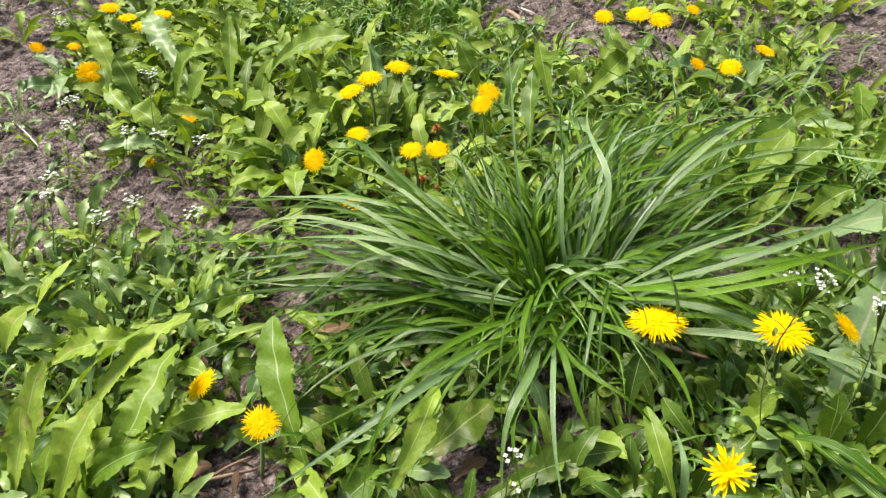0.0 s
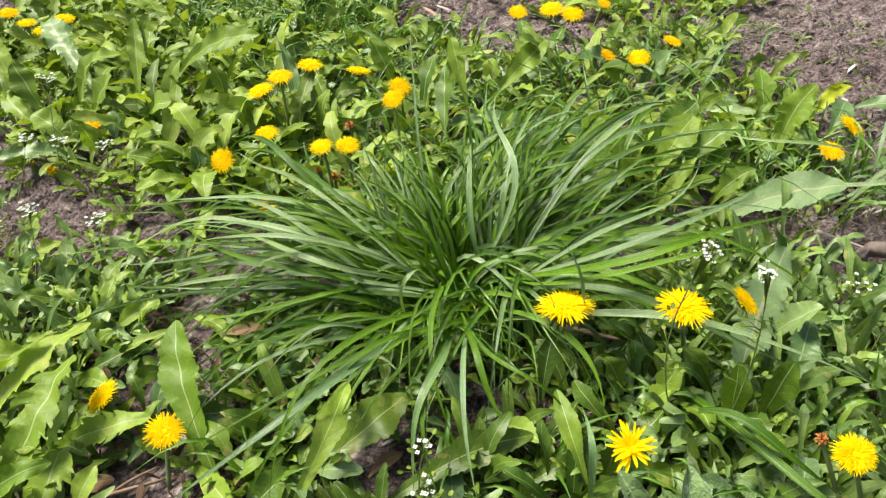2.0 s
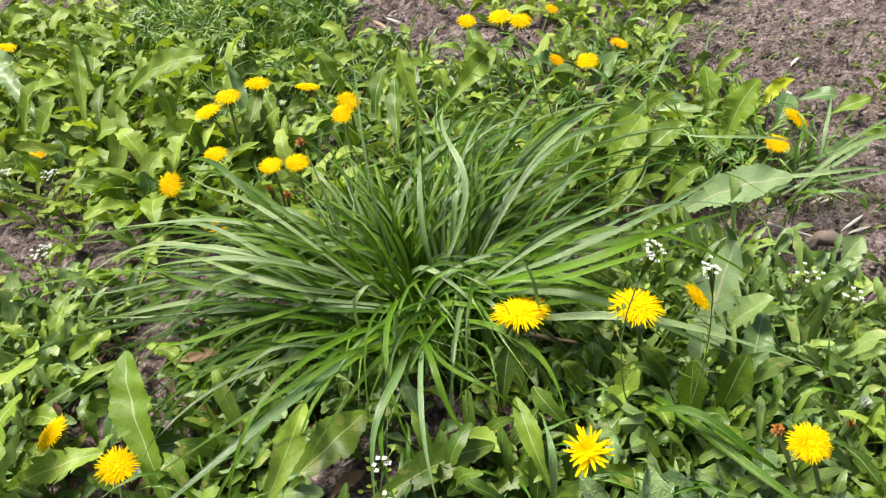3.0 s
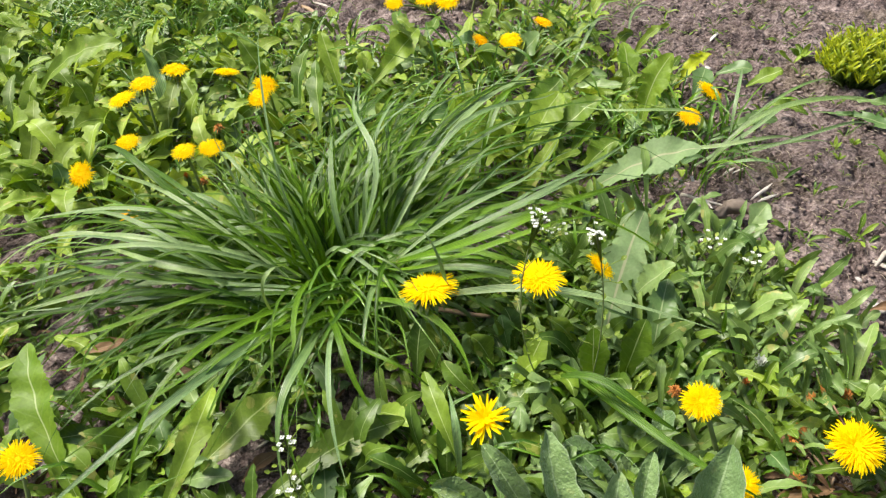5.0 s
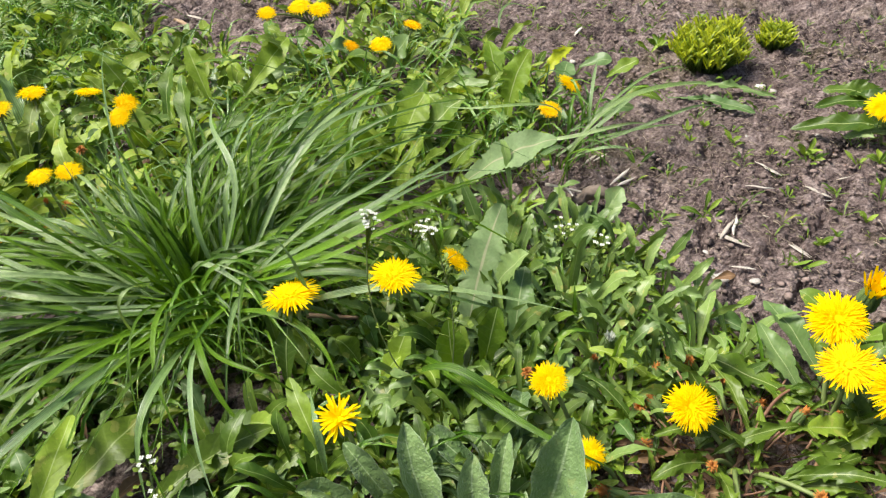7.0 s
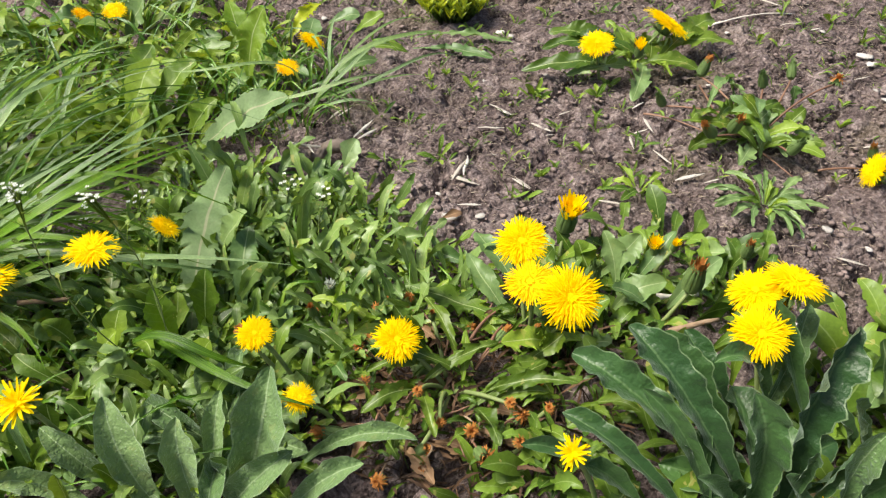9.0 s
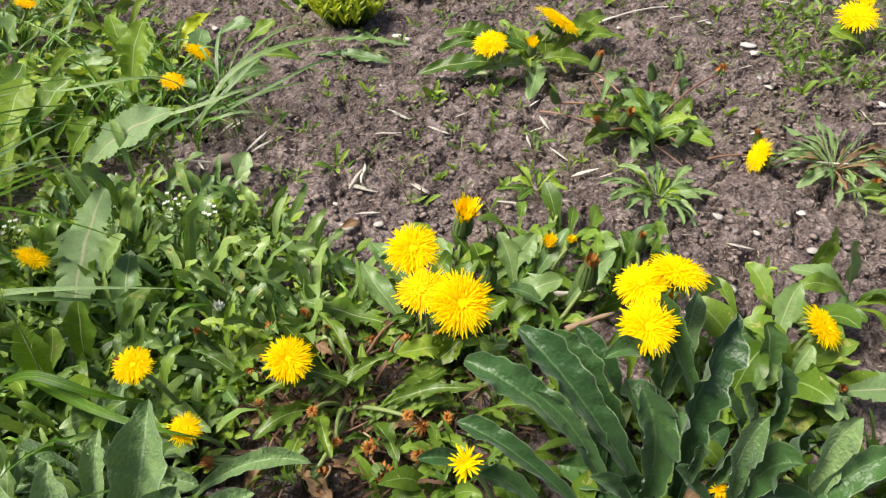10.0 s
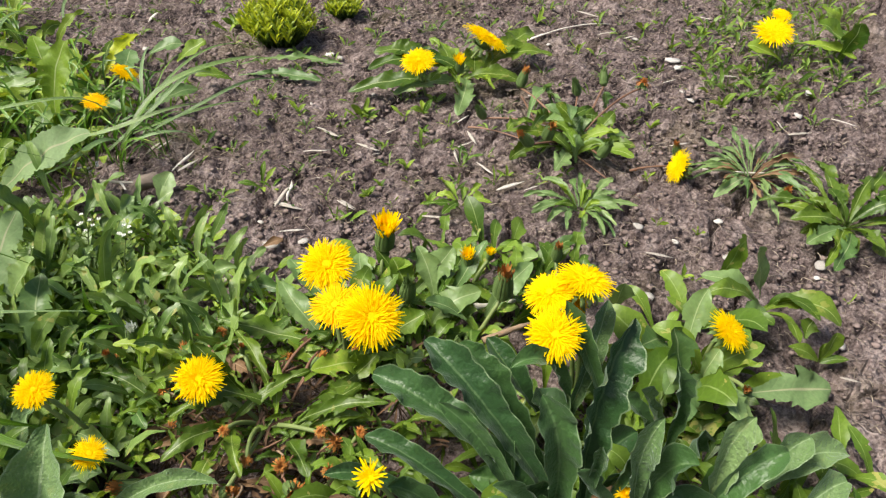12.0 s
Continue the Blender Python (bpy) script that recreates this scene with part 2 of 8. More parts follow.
STRAW = plain_material("bleached_straw", (0.4, 0.34, 0.27), (0.92, 0.87, 0.79), rough=0.85, scale=260, bump=0.9)
LITTER = plain_material("fine_litter", (0.1, 0.07, 0.05), (0.5, 0.42, 0.32), rough=0.85, scale=260, islands=True)
TWIG = plain_material("brown_twig", (0.12, 0.075, 0.045), (0.42, 0.3, 0.19), rough=0.85, scale=200)
BARK = plain_material("weathered_bark", (0.08, 0.06, 0.048), (0.36, 0.29, 0.235), rough=0.9, scale=180, bump=0.9)
STONE = plain_material("pale_pebble", (0.22, 0.2, 0.18), (0.72, 0.68, 0.63), rough=0.75, scale=220)
CLOD = plain_material("soil_crumb", (0.09, 0.066, 0.059), (0.33, 0.25, 0.225), rough=0.95, scale=300, bump=0.9, islands=True)
LIME = leaf_material("lime_sprig", (0.11, 0.2, 0.004), (0.62, 0.66, 0.018), (0.46, 0.52, 0.05), veins=0.0, sheer=0.32, islands=True, blotchy=0.0, chill=0.0)


# ---- mesh helpers ----

def mesh_of(name, verts, faces, mat, uvs=None, smooth=True):
    me = bpy.data.meshes.new(name)
    me.from_pydata([tuple(v) for v in verts], [], faces)
    if uvs is not None:
        layer = me.uv_layers.new(name="UVMap")
        idx = np.empty(len(me.loops), dtype=np.int32)
        me.loops.foreach_get("vertex_index", idx)
        layer.data.foreach_set("uv", np.asarray(uvs, dtype=np.float32)[idx].ravel())
    if smooth:
        me.polygons.foreach_set("use_smooth", [True] * len(me.polygons))
    me.materials.append(mat)
    return me


def part(name, me, parent, label=""):
    ob = new(name, me)
    ob.parent = parent
    return tagged(ob, label=label)


def thing(name, at, label, category, group="", kind=""):
    ob = new(name)
    ob.location = at
    ob.empty_display_size = 0.02
    return tagged(ob, label, category, group, kind)


class Pile:
    """Collects many small pieces into one mesh."""

    def __init__(self):
        self.v, self.f, self.u, self.n = [], [], [], 0

    def add(self, verts, faces, uvs):
        self.v.append(verts)
        self.u.append(uvs)
        self.f.extend([tuple(i + self.n for i in f) for f in faces])
        self.n += len(verts)

    def mesh(self, name, mat, smooth=True):
        return mesh_of(name, np.concatenate(self.v), self.f, mat, np.concatenate(self.u), smooth)


def unit(v):
    v = np.asarray(v, dtype=float)
    return v / max(1e-9, np.linalg.norm(v))


# ---- the shape of the ground ----
def lattice(ix, iy, salt):
    h = (ix.astype(np.int64) * 374761393 + iy.astype(np.int64) * 668265263 + salt * 982451653) & 0x7FFFFFFF
    h = ((h ^ (h >> 13)) * 1274126177) & 0x7FFFFFFF
    return ((h ^ (h >> 16)) & 0xFFFF) / 65535.0


def value_noise(x, y, salt=0):
    ix, iy = np.floor(x), np.floor(y)
    fx, fy = x - ix, y - iy
    fx, fy = fx * fx * (3 - 2 * fx), fy * fy * (3 - 2 * fy)
    a, b = lattice(ix, iy, salt), lattice(ix + 1, iy, salt)
    c, d = lattice(ix, iy + 1, salt), lattice(ix + 1, iy + 1, salt)
    return (a * (1 - fx) + b * fx) * (1 - fy) + (c * (1 - fx) + d * fx) * fy


def crack_depth(x, y, cell):
    """0 on the plates of dried mud, 1 in the cracks between them."""
    x = x + 0.25 * cell * (value_noise(x * 40, y * 40, 5) - 0.5)
    y = y + 0.25 * cell * (value_noise(x * 40, y * 40, 6) - 0.5)
    gx, gy = np.floor(x / cell), np.floor(y / cell)
    near = np.full(np.shape(x), 9.0)
    second = np.full(np.shape(x), 9.0)
    for i in (-1, 0, 1):
        for j in (-1, 0, 1):
            px = (gx + i + 0.15 + 0.7 * lattice(gx + i, gy + j, 11)) * cell
            py = (gy + j + 0.15 + 0.7 * lattice(gx + i, gy + j, 12)) * cell
            d = np.hypot(x - px, y - py)
            second = np.minimum(second, np.maximum(near, d))
            near = np.minimum(near, d)
    return np.clip(1.3 - (second - near) / 0.0065, 0, 1)


def height(x, y):
    x, y = np.asarray(x, dtype=float), np.asarray(y, dtype=float)
    h = 0.010 * (value_noise(x * 4.5, y * 4.5, 1) - 0.5) + 0.006 * (value_noise(x * 15, y * 15, 2) - 0.5)
    return h + 0.004 * (value_noise(x * 42, y * 42, 3) - 0.5)


def on_ground(x, y, up=0.0):
    return (x, y, float(height(x, y)) + up)


# ---- leaf, blade and flower shapes ----
def envelope(s, kind):
    if kind in ("strap", "tongue"):
        blunt = 5.0 if kind == "strap" else 2.8
        return np.clip((0.34 + 0.62 * np.sin(np.pi * np.clip(s * 0.72, 0, 1))) * np.clip((1 - s) * blunt, 0, 1) ** 0.55, 0, 1)
    if kind == "oval":
        return np.sqrt(np.clip(np.sin(np.pi * np.clip((s - 0.22) / 0.78, 0, 1)), 0, 1)) * (s > 0.2) + 0.1 * (s <= 0.24)
    if kind == "lance":
        return np.clip(np.sin(np.pi * np.clip(s * 0.93 + 0.06, 0, 1)) ** 0.9, 0.04, 1)
    return np.clip(0.16 + 0.95 * np.clip(s / 0.66, 0, 1) ** 1.3, 0, 1) * np.clip(np.clip((1 - s) / 0.36, 0, 1) ** 0.62, 0, 1)


LOBES = {"dandelion": (60, 0.84), "toothed": (85, 0.48), "wavy": (52, 0.26), "thistle": (95, 0.8)}


def leaf_shape(base, tip, width, kind="dandelion", bow=0.12, roll=0.0, fold=0.35, curl=0.35, seed=0, coarse=False, crumple=0.12, face=(-0.1, -0.45, 1.0)):
    """A leaf from base to tip: arched midrib, folded and waved blade, lobed or entire edge."""
    r = np.random.default_rng(seed + 1000)
    if kind in ("wavy", "strap", "tongue"):
        curl *= 0.5
    if width > 0.018:
        curl *= 0.45
        crumple *= 0.6
    base, tip = np.asarray(base, float), np.asarray(tip, float)
    span = tip - base
    length = np.linalg.norm(span)
    rows = (19 if kind in ("dandelion", "thistle", "toothed") else 9) if coarse else int(np.clip(length / (0.0016 if kind in LOBES else 0.0027), 20, 88))
    s = np.linspace(0, 1, rows)
    mid = (base + tip) / 2 + np.array((0, 0, 1.0)) * bow * length + np.append(r.normal(0, 0.045, 2), 0) * length
    ctrl = 2 * mid - (base + tip) / 2
    c = ((1 - s) ** 2)[:, None] * base + (2 * s * (1 - s))[:, None] * ctrl + (s**2)[:, None] * tip
    tan = np.gradient(c, axis=0)
    tan /= np.linalg.norm(tan, axis=1)[:, None] + 1e-12
    ref = unit(face)
    side = np.cross(tan, ref)
    side /= np.linalg.norm(side, axis=1)[:, None] + 1e-9
    nor = np.cross(side, tan)
    a = radians(roll) + radians(18) * (s - 0.5) * r.normal(0, 1)
    ca, sa = np.cos(a)[:, None], np.sin(a)[:, None]
    side, nor = ca * side + sa * nor, ca * nor - sa * side
    if kind in ("dandelion", "thistle"):
        width *= 1.12 if kind == "dandelion" else 1.3
    env = envelope(s, kind) * width / 2
    cols = (-1.0, 0.0, 1.0) if coarse else (-1.0, -0.62, -0.28, 0.0, 0.28, 0.62, 1.0)
    verts, uvs = np.empty((rows, len(cols), 3)), np.empty((rows, len(cols), 2))
    wav = [r.uniform(0, 6.28) for _ in range(4)]
    step = length / max(1, rows - 1)
    for k, u in enumerate(cols):
        w, back = env.copy(), np.zeros(rows)
        if kind in LOBES and abs(u) > 0.5:
            per, depth = LOBES[kind]
            n = max(4.5, length * per)
            ph = (s * n + (0.0 if u < 0 else 0.4) + 0.3 * np.sin(s * 9 + wav[0] + u) + 0.15 * np.sin(s * 31 + wav[1])) % 1.0
            deep = depth * (0.75 + 0.25 * np.sin(wav[1] + 7 * s)) * np.clip((1 - s) * 5, 0, 1)
            gap = np.clip(ph / 0.5, 0, 1) ** 0.7 if kind == "thistle" else np.clip(ph / 0.8, 0, 1) ** 1.1 if kind == "dandelion" else ph**0.8
            size = 0.55 + 0.45 * np.sin(np.floor(s * n) * 2.3 + wav[2] + u) ** 2
            cut = 1 - deep * size * gap * (1.0 if abs(u) > 0.9 else 0.85)
            if abs(u) > 0.9 and not coarse:
                nick = (s * length * 310 + 0.4 * np.sin(s * 40 + wav[3]) + 0.5 * u) % 1.0
                cut = cut * (1 - 0.13 * nick * np.clip((1 - s) * 6, 0, 1))
            w = w * cut
            back = (1 - gap) * deep * env * (0.45 if kind in ("dandelion", "thistle") else 0.8) * (1.0 if abs(u) > 0.9 else 0.4)
        lift = fold * abs(u) * env * (1 - 0.5 * s) + curl * env * u * u * (np.sin(s * length * 130 + wav[2 if u < 0 else 3]) + 0.7 * np.sin(s * length * 310 + wav[1] + 2 * u)) * (0.3 + s) + crumple * env * np.sin(s * length * 210 + 2.2 * u + wav[0])
        if kind in ("strap", "tongue"):
            lift = 0.62 * env * u * u + 0.34 * env * abs(u) + 0.3 * env * (u * u) * np.sin(s * length * 210 + wav[2] + 1.5 * u) + 0.2 * env * u * u * np.sin(s * length * 520 + wav[3] + 3 * u) + 0.08 * env * np.sin(s * length * 430 + wav[0] + 5 * u)
            w = w * (1 + 0.05 * np.sin(s * length * 140 + wav[1] + u) + 0.05 * np.sin(s * length * 420 + wav[0] + 2 * u))
        verts[:, k] = c + side * (u * w)[:, None] + nor * lift[:, None] - tan * np.minimum(back, 2.2 * step + 0.006)[:, None]
        uvs[:, k, 0], uvs[:, k, 1] = 0.5 + 0.5 * u, s
    m = len(cols)
    faces = [(i * m + k, i * m + k + 1, (i + 1) * m + k + 1, (i + 1) * m + k) for i in range(rows - 1) for k in range(m - 1)]
    return verts.reshape(-1, 3), faces, uvs.reshape(-1, 2)


def blade_shape(p0, p1, p2, width, seed=0, rows=14, twist=25):
    """A grass blade that starts at p0, passes p1 and ends at p2, keeled along its middle."""
    r = np.random.default_rng(seed + 5000)
    p0, p1, p2 = (np.asarray(p, float) for p in (p0, p1, p2))
    d0, d1 = np.linalg.norm(p1 - p0), np.linalg.norm(p2 - p1)
    k = d0 / max(1e-6, d0 + d1)
    ctrl = (p1 - (1 - k) ** 2 * p0 - k * k * p2) / max(1e-6, 2 * k * (1 - k))
    s = np.linspace(0, 1, rows)
    c = ((1 - s) ** 2)[:, None] * p0 + (2 * s * (1 - s))[:, None] * ctrl + (s**2)[:, None] * p2
    c = c + np.sin(s * math.pi * 2)[:, None] * r.normal(0, 0.018, 3) * (d0 + d1) + (s**4)[:, None] * np.append(r.normal(0, 0.05, 2), -abs(r.normal(0, 0.07))) * d1
    tan = np.gradient(c, axis=0)
    tan /= np.linalg.norm(tan, axis=1)[:, None] + 1e-12
    side = np.cross(tan, unit((-0.1, -0.45, 1.0)))
    side /= np.linalg.norm(side, axis=1)[:, None] + 1e-9
    nor = np.cross(side, tan)
    a = radians(twist) * (r.normal(0, 0.6) + (s - 0.4) * r.normal(0, 1.4))
    ca, sa = np.cos(a)[:, None], np.sin(a)[:, None]
    side, nor = ca * side + sa * nor, ca * nor - sa * side
    w = width / 2 * np.minimum(0.55 + 1.6 * s, 1.0) * np.clip((1 - s) * 2.0, 0.02, 1) ** 0.85
    verts, uvs = np.empty((rows, 3, 3)), np.empty((rows, 3, 2))
    for k, u in enumerate((-1, 0, 1)):
        verts[:, k] = c + side * (u * w)[:, None] + nor * (0.55 * abs(u) * w)[:, None]
        uvs[:, k, 0], uvs[:, k, 1] = 0.5 + 0.5 * u, s
    faces = [(i * 3 + k, i * 3 + k + 1, i * 3 + k + 4, i * 3 + k + 3) for i in range(rows - 1) for k in range(2)]
    return verts.reshape(-1, 3), faces, uvs.reshape(-1, 2)


def tube_shape(points, radius, end=None, sides=6):
    """A stalk through points, tapering from radius to end."""
    pts = np.asarray(points, float)
    end = radius if end is None else end
    tan = np.gradient(pts, axis=0)
    verts, uvs = [], []
    for i, (p, t) in enumerate(zip(pts, tan)):
        t = unit(t)
        a = unit(np.cross(t, (0.31, 0.17, 0.93) if abs(t[2]) < 0.9 else (1, 0, 0)))
        b = np.cross(t, a)
        rad = radius + (end - radius) * i / (len(pts) - 1)
        for k in range(sides):
            q = 2 * math.pi * k / sides
            verts.append(p + rad * (math.cos(q) * a + math.sin(q) * b))
            uvs.append((k / sides, i / (len(pts) - 1)))
    n = len(pts)
    faces = [(i * sides + k, i * sides + (k + 1) % sides, (i + 1) * sides + (k + 1) % sides, (i + 1) * sides + k) for i in range(n - 1) for k in range(sides)]
    faces += [tuple(reversed(range(sides))), tuple(range((n - 1) * sides, n * sides))]
    return np.array(verts), faces, np.array(uvs)


def arc(p0, p1, sag=0.15, n=9, seed=0):
    r = np.random.default_rng(seed)
    p0, p1 = np.asarray(p0, float), np.asarray(p1, float)
    length = np.linalg.norm(p1 - p0)
    off = np.array((*r.normal(0, 0.05, 2), sag)) * length
    s = np.linspace(0, 1, n)[:, None]
    return p0 + (p1 - p0) * s + off * 4 * s * (1 - s)


def floret_rings(rings, seed, joined=False):
    """Strap florets round a head of radius 1 that faces up; a ring: count, reach, lift, droop, from."""
    r = np.random.default_rng(seed)
    pile = Pile()
    if len(rings) > 4:
        dome = [(0.66, 0.03), (0.56, 0.1), (0.38, 0.17), (0.1, 0.2)]
        verts = [(a * math.cos(q), a * math.sin(q), z) for a, z in dome for q in np.linspace(0, 6.283, 14, endpoint=False)]
        faces = [(i * 14 + k, i * 14 + (k + 1) % 14, (i + 1) * 14 + (k + 1) % 14, (i + 1) * 14 + k) for i in range(3) for k in range(14)] + [tuple(range(42, 56))]
        pile.add(np.array(verts), faces, np.zeros((56, 2)))
    if joined:
        hub = [(0.1 * math.cos(q), 0.1 * math.sin(q), 0.05) for q in np.linspace(0, 6.283, 12, endpoint=False)]
        pile.add(np.array(hub), [tuple(range(12))], np.zeros((12, 2)))
    for count, reach, lift, droop, start in rings:
        for i in range(count):
            q = 2 * math.pi * (i + r.uniform(-0.35, 0.35)) / count
            out = np.array((math.cos(q), math.sin(q), 0))
            across = np.array((-math.sin(q), math.cos(q), 0))
            long = reach * r.uniform(0.76, 1.1)
            begin = max(0.0, start + r.uniform(-0.12, 0.12))
            w = (0.025 if len(rings) > 4 else 0.06) * r.uniform(0.7, 1.25)
            veer = across * r.normal(0, 0.05)
            li, dr = lift * r.uniform(0.85, 1.15), droop * r.uniform(0.6, 1.4)
            verts = []
            for k, s in enumerate((0.0, 0.4, 0.75, 1.0)):
                mid = out * (begin + (long - begin) * s) + veer * s * s + np.array((0, 0, 0.1 + li * s - dr * s * s))
                half = w * (0.7, 1.0, 0.95, 0.5)[k]
                verts += [mid - across * half, mid + np.array((0, 0, -0.02)), mid + across * half]
            faces = [(a * 3 + b, a * 3 + b + 1, a * 3 + b + 4, a * 3 + b + 3) for a in range(3) for b in range(2)]
            if joined:
                pile.f.append((int(q / 6.283 * 12) % 12, pile.n, pile.n + 2))
            pile.add(np.array(verts), faces, np.zeros((12, 2)))
    return pile


def bract_cup(seed, long=0.55, closed=False):
    """The green cup under a head, with bracts turned down, or shut round the florets."""
    r = np.random.default_rng(seed)
    pile = Pile()
    ring = [(0.0, -long * 0.95), (0.2, -long * 0.9), (0.34, -long * 0.55), (0.36, -long * 0.15), (0.42, 0.04)]
    if closed:
        ring = [(0.0, -0.9), (0.26, -0.84), (0.4, -0.5), (0.36, 0.1), (0.24, 0.62), (0.14, 0.8)]
    verts = [(rad * math.cos(q), rad * math.sin(q), z) for rad, z in ring for q in np.linspace(0, 2 * math.pi, 12, endpoint=False)]
    faces = [(i * 12 + k, i * 12 + (k + 1) % 12, (i + 1) * 12 + (k + 1) % 12, (i + 1) * 12 + k) for i in range(len(ring) - 1) for k in range(12)]
    pile.add(np.array(verts), faces, np.zeros((len(verts), 2)))
    for i in range(13):
        q = 2 * math.pi * i / 13 + r.uniform(-0.1, 0.1)
        out = np.array((math.cos(q), math.sin(q), 0))
        across = np.array((-math.sin(q), math.cos(q), 0))
        if closed:
            line = [(0.41, -0.55), (0.43, -0.05), (0.33, 0.5), (0.2 + r.uniform(0, 0.1), 0.86)]
        else:
            line = [(0.3, -long * 0.8), (0.46, -long * 0.72), (0.6, -long * 0.95), (0.62, -long * 1.35)]
        verts = []
        for k, (rad, z) in enumerate(line):
            half = (0.1, 0.09, 0.07, 0.015)[k]
            verts += [out * rad + across * half + np.array((0, 0, z)), out * (rad + 0.03) + np.array((0, 0, z)), out * rad - across * half + np.array((0, 0, z))]
        faces = [(a * 3 + b, a * 3 + b + 1, a * 3 + b + 4, a * 3 + b + 3) for a in range(3) for b in range(2)]
        pile.f.append((24 + int((q % 6.283) / 6.283 * 12) % 12, pile.n, pile.n + 2))
        pile.add(np.array(verts), faces, np.zeros((12, 2)))
    return pile


FULL = [(62, 1.0, 0.02, 0.2, 0.45), (86, 0.95, 0.08, 0.16, 0.4), (104, 0.87, 0.12, 0.11, 0.34), (104, 0.75, 0.16, 0.06, 0.28), (92, 0.59, 0.185, 0.02, 0.2), (70, 0.42, 0.2, 0.0, 0.1), (44, 0.23, 0.21, 0.0, 0.0)]
FLAT = [(48, 1.0, 0.03, 0.13, 0.35), (64, 0.93, 0.08, 0.1, 0.3), (72, 0.8, 0.12, 0.06, 0.25), (64, 0.62, 0.145, 0.03, 0.18), (50, 0.42, 0.165, 0.0, 0.1), (30, 0.2, 0.175, 0.0, 0.0)]
THIN = [(17, 1.0, 0.16, 0.06, 0.12), (14, 0.86, 0.32, 0.06, 0.1), (12, 0.6, 0.42, 0.02, 0.06), (10, 0.34, 0.4, 0.0, 0.0)]
HALF = [(26, 0.62, 0.95, 0.0, 0.12), (24, 0.46, 1.0, 0.0, 0.1), (20, 0.3, 1.0, 0.0, 0.05), (12, 0.15, 0.95, 0.0, 0.0)]
TUFT = [(16, 0.34, 0.8, 0.1, 0.06), (14, 0.22, 0.95, 0.0, 0.03)]
WILT = [(22, 0.85, 0.3, 0.6, 0.15), (20, 0.6, 0.6, 0.3, 0.1), (14, 0.3, 0.6, 0.0, 0.0)]
HEADS = {}
for key, rings, mat in (("full", FULL, PETAL), ("flat", FLAT, PETAL), ("thin", THIN, PETAL), ("half", HALF, PETAL), ("amber", FLAT, AMBER), ("spent", TUFT, SPENT), ("bud", TUFT, CUP), ("pale", TUFT, WHITE), ("wilted", WILT, SPENT), ("fading", WILT, AMBER)):
    HEADS[key] = [floret_rings(rings, 40 + v, key in ("spent", "wilted", "bud", "pale")).mesh("florets", mat) for v in range(3)]
CUPS = [bract_cup(s).mesh("involucre", CUP) for s in (1, 2)]
SHUT = [bract_cup(s, closed=True).mesh("involucre", CUP) for s in (3, 4)]


def flower(plant, place, across, facing, kind="full", stalk=True, red=False, root=None, seed=0):
    """A head of a dandelion on its stalk; place is in the world."""
    origin = np.array(plant.location)
    local = np.asarray(place, float) - origin
    n = Vector(unit(facing))
    turn = n.to_track_quat("Z", "Y").to_matrix().to_4x4() @ Matrix.Rotation(seed * 1.7, 4, "Z")
    shut = kind in ("spent", "half", "bud", "pale")
    size = across / 2 * (1.55 if shut else 1.0)
    head = new("flower_head" if kind not in ("spent", "wilted", "bud") else "spent_head", HEADS[kind][seed % 3])
    head.parent = plant
    head.matrix_basis = Matrix.Translation(local) @ turn @ Matrix.Diagonal((size, size, size * (0.8 if not shut else 0.95), 1))
    tagged(head, label={"amber": "deep orange-yellow dandelion head", "spent": "closed head with withered orange tuft", "wilted": "withered brown head", "thin": "sparse yellow head", "half": "half-open yellow head", "bud": "closed green bud", "pale": "closed head with a white tip", "fading": "fading orange head"}.get(kind, ""))
    cup = new("involucre", (SHUT if shut else CUPS)[seed % 2])
    cup.parent = head
    cup.matrix_basis = Matrix.Diagonal((0.9, 0.9, 0.9, 1)) if shut else Matrix.Identity(4)
    if stalk:
        foot = np.zeros(3) if root is None else np.asarray(root, float) - origin
        drop = np.array(n) * size * (0.75 if shut else 0.42)
        v, f, u = tube_shape(arc(foot, local - drop, 0.1, seed=seed), 0.0012 if red else 0.0017, 0.001 if red else 0.0014, 7)
        part("stalk", mesh_of("stalk", v, f, RED_STEM if red else STEM, u), plant)
    return head


leaf_count = 0


def leaf(plant, base, tip, width, kind="dandelion", mat=LEAF, bow=0.12, roll=0.0, fold=0.35, curl=0.4, name="leaf", label=""):
    """One leaf of a plant, between two places in the world."""
    global leaf_count
    leaf_count += 1
    o = np.array(plant.location)
    v, f, u = leaf_shape(np.asarray(base) - o, np.asarray(tip) - o, width, kind, bow, roll, fold, curl, leaf_count)
    return part(name, mesh_of("leaf", v, f, mat, u), plant, label)


def blade(plant, p0, p1, p2, width, mat=GRASS, rows=16):
    global leaf_count
    leaf_count += 1
    o = np.array(plant.location)
    v, f, u = blade_shape(np.asarray(p0) - o, np.asarray(p1) - o, np.asarray(p2) - o, width, leaf_count, rows, 18)
    return part("blade", mesh_of("blade", v, f, mat, u), plant)


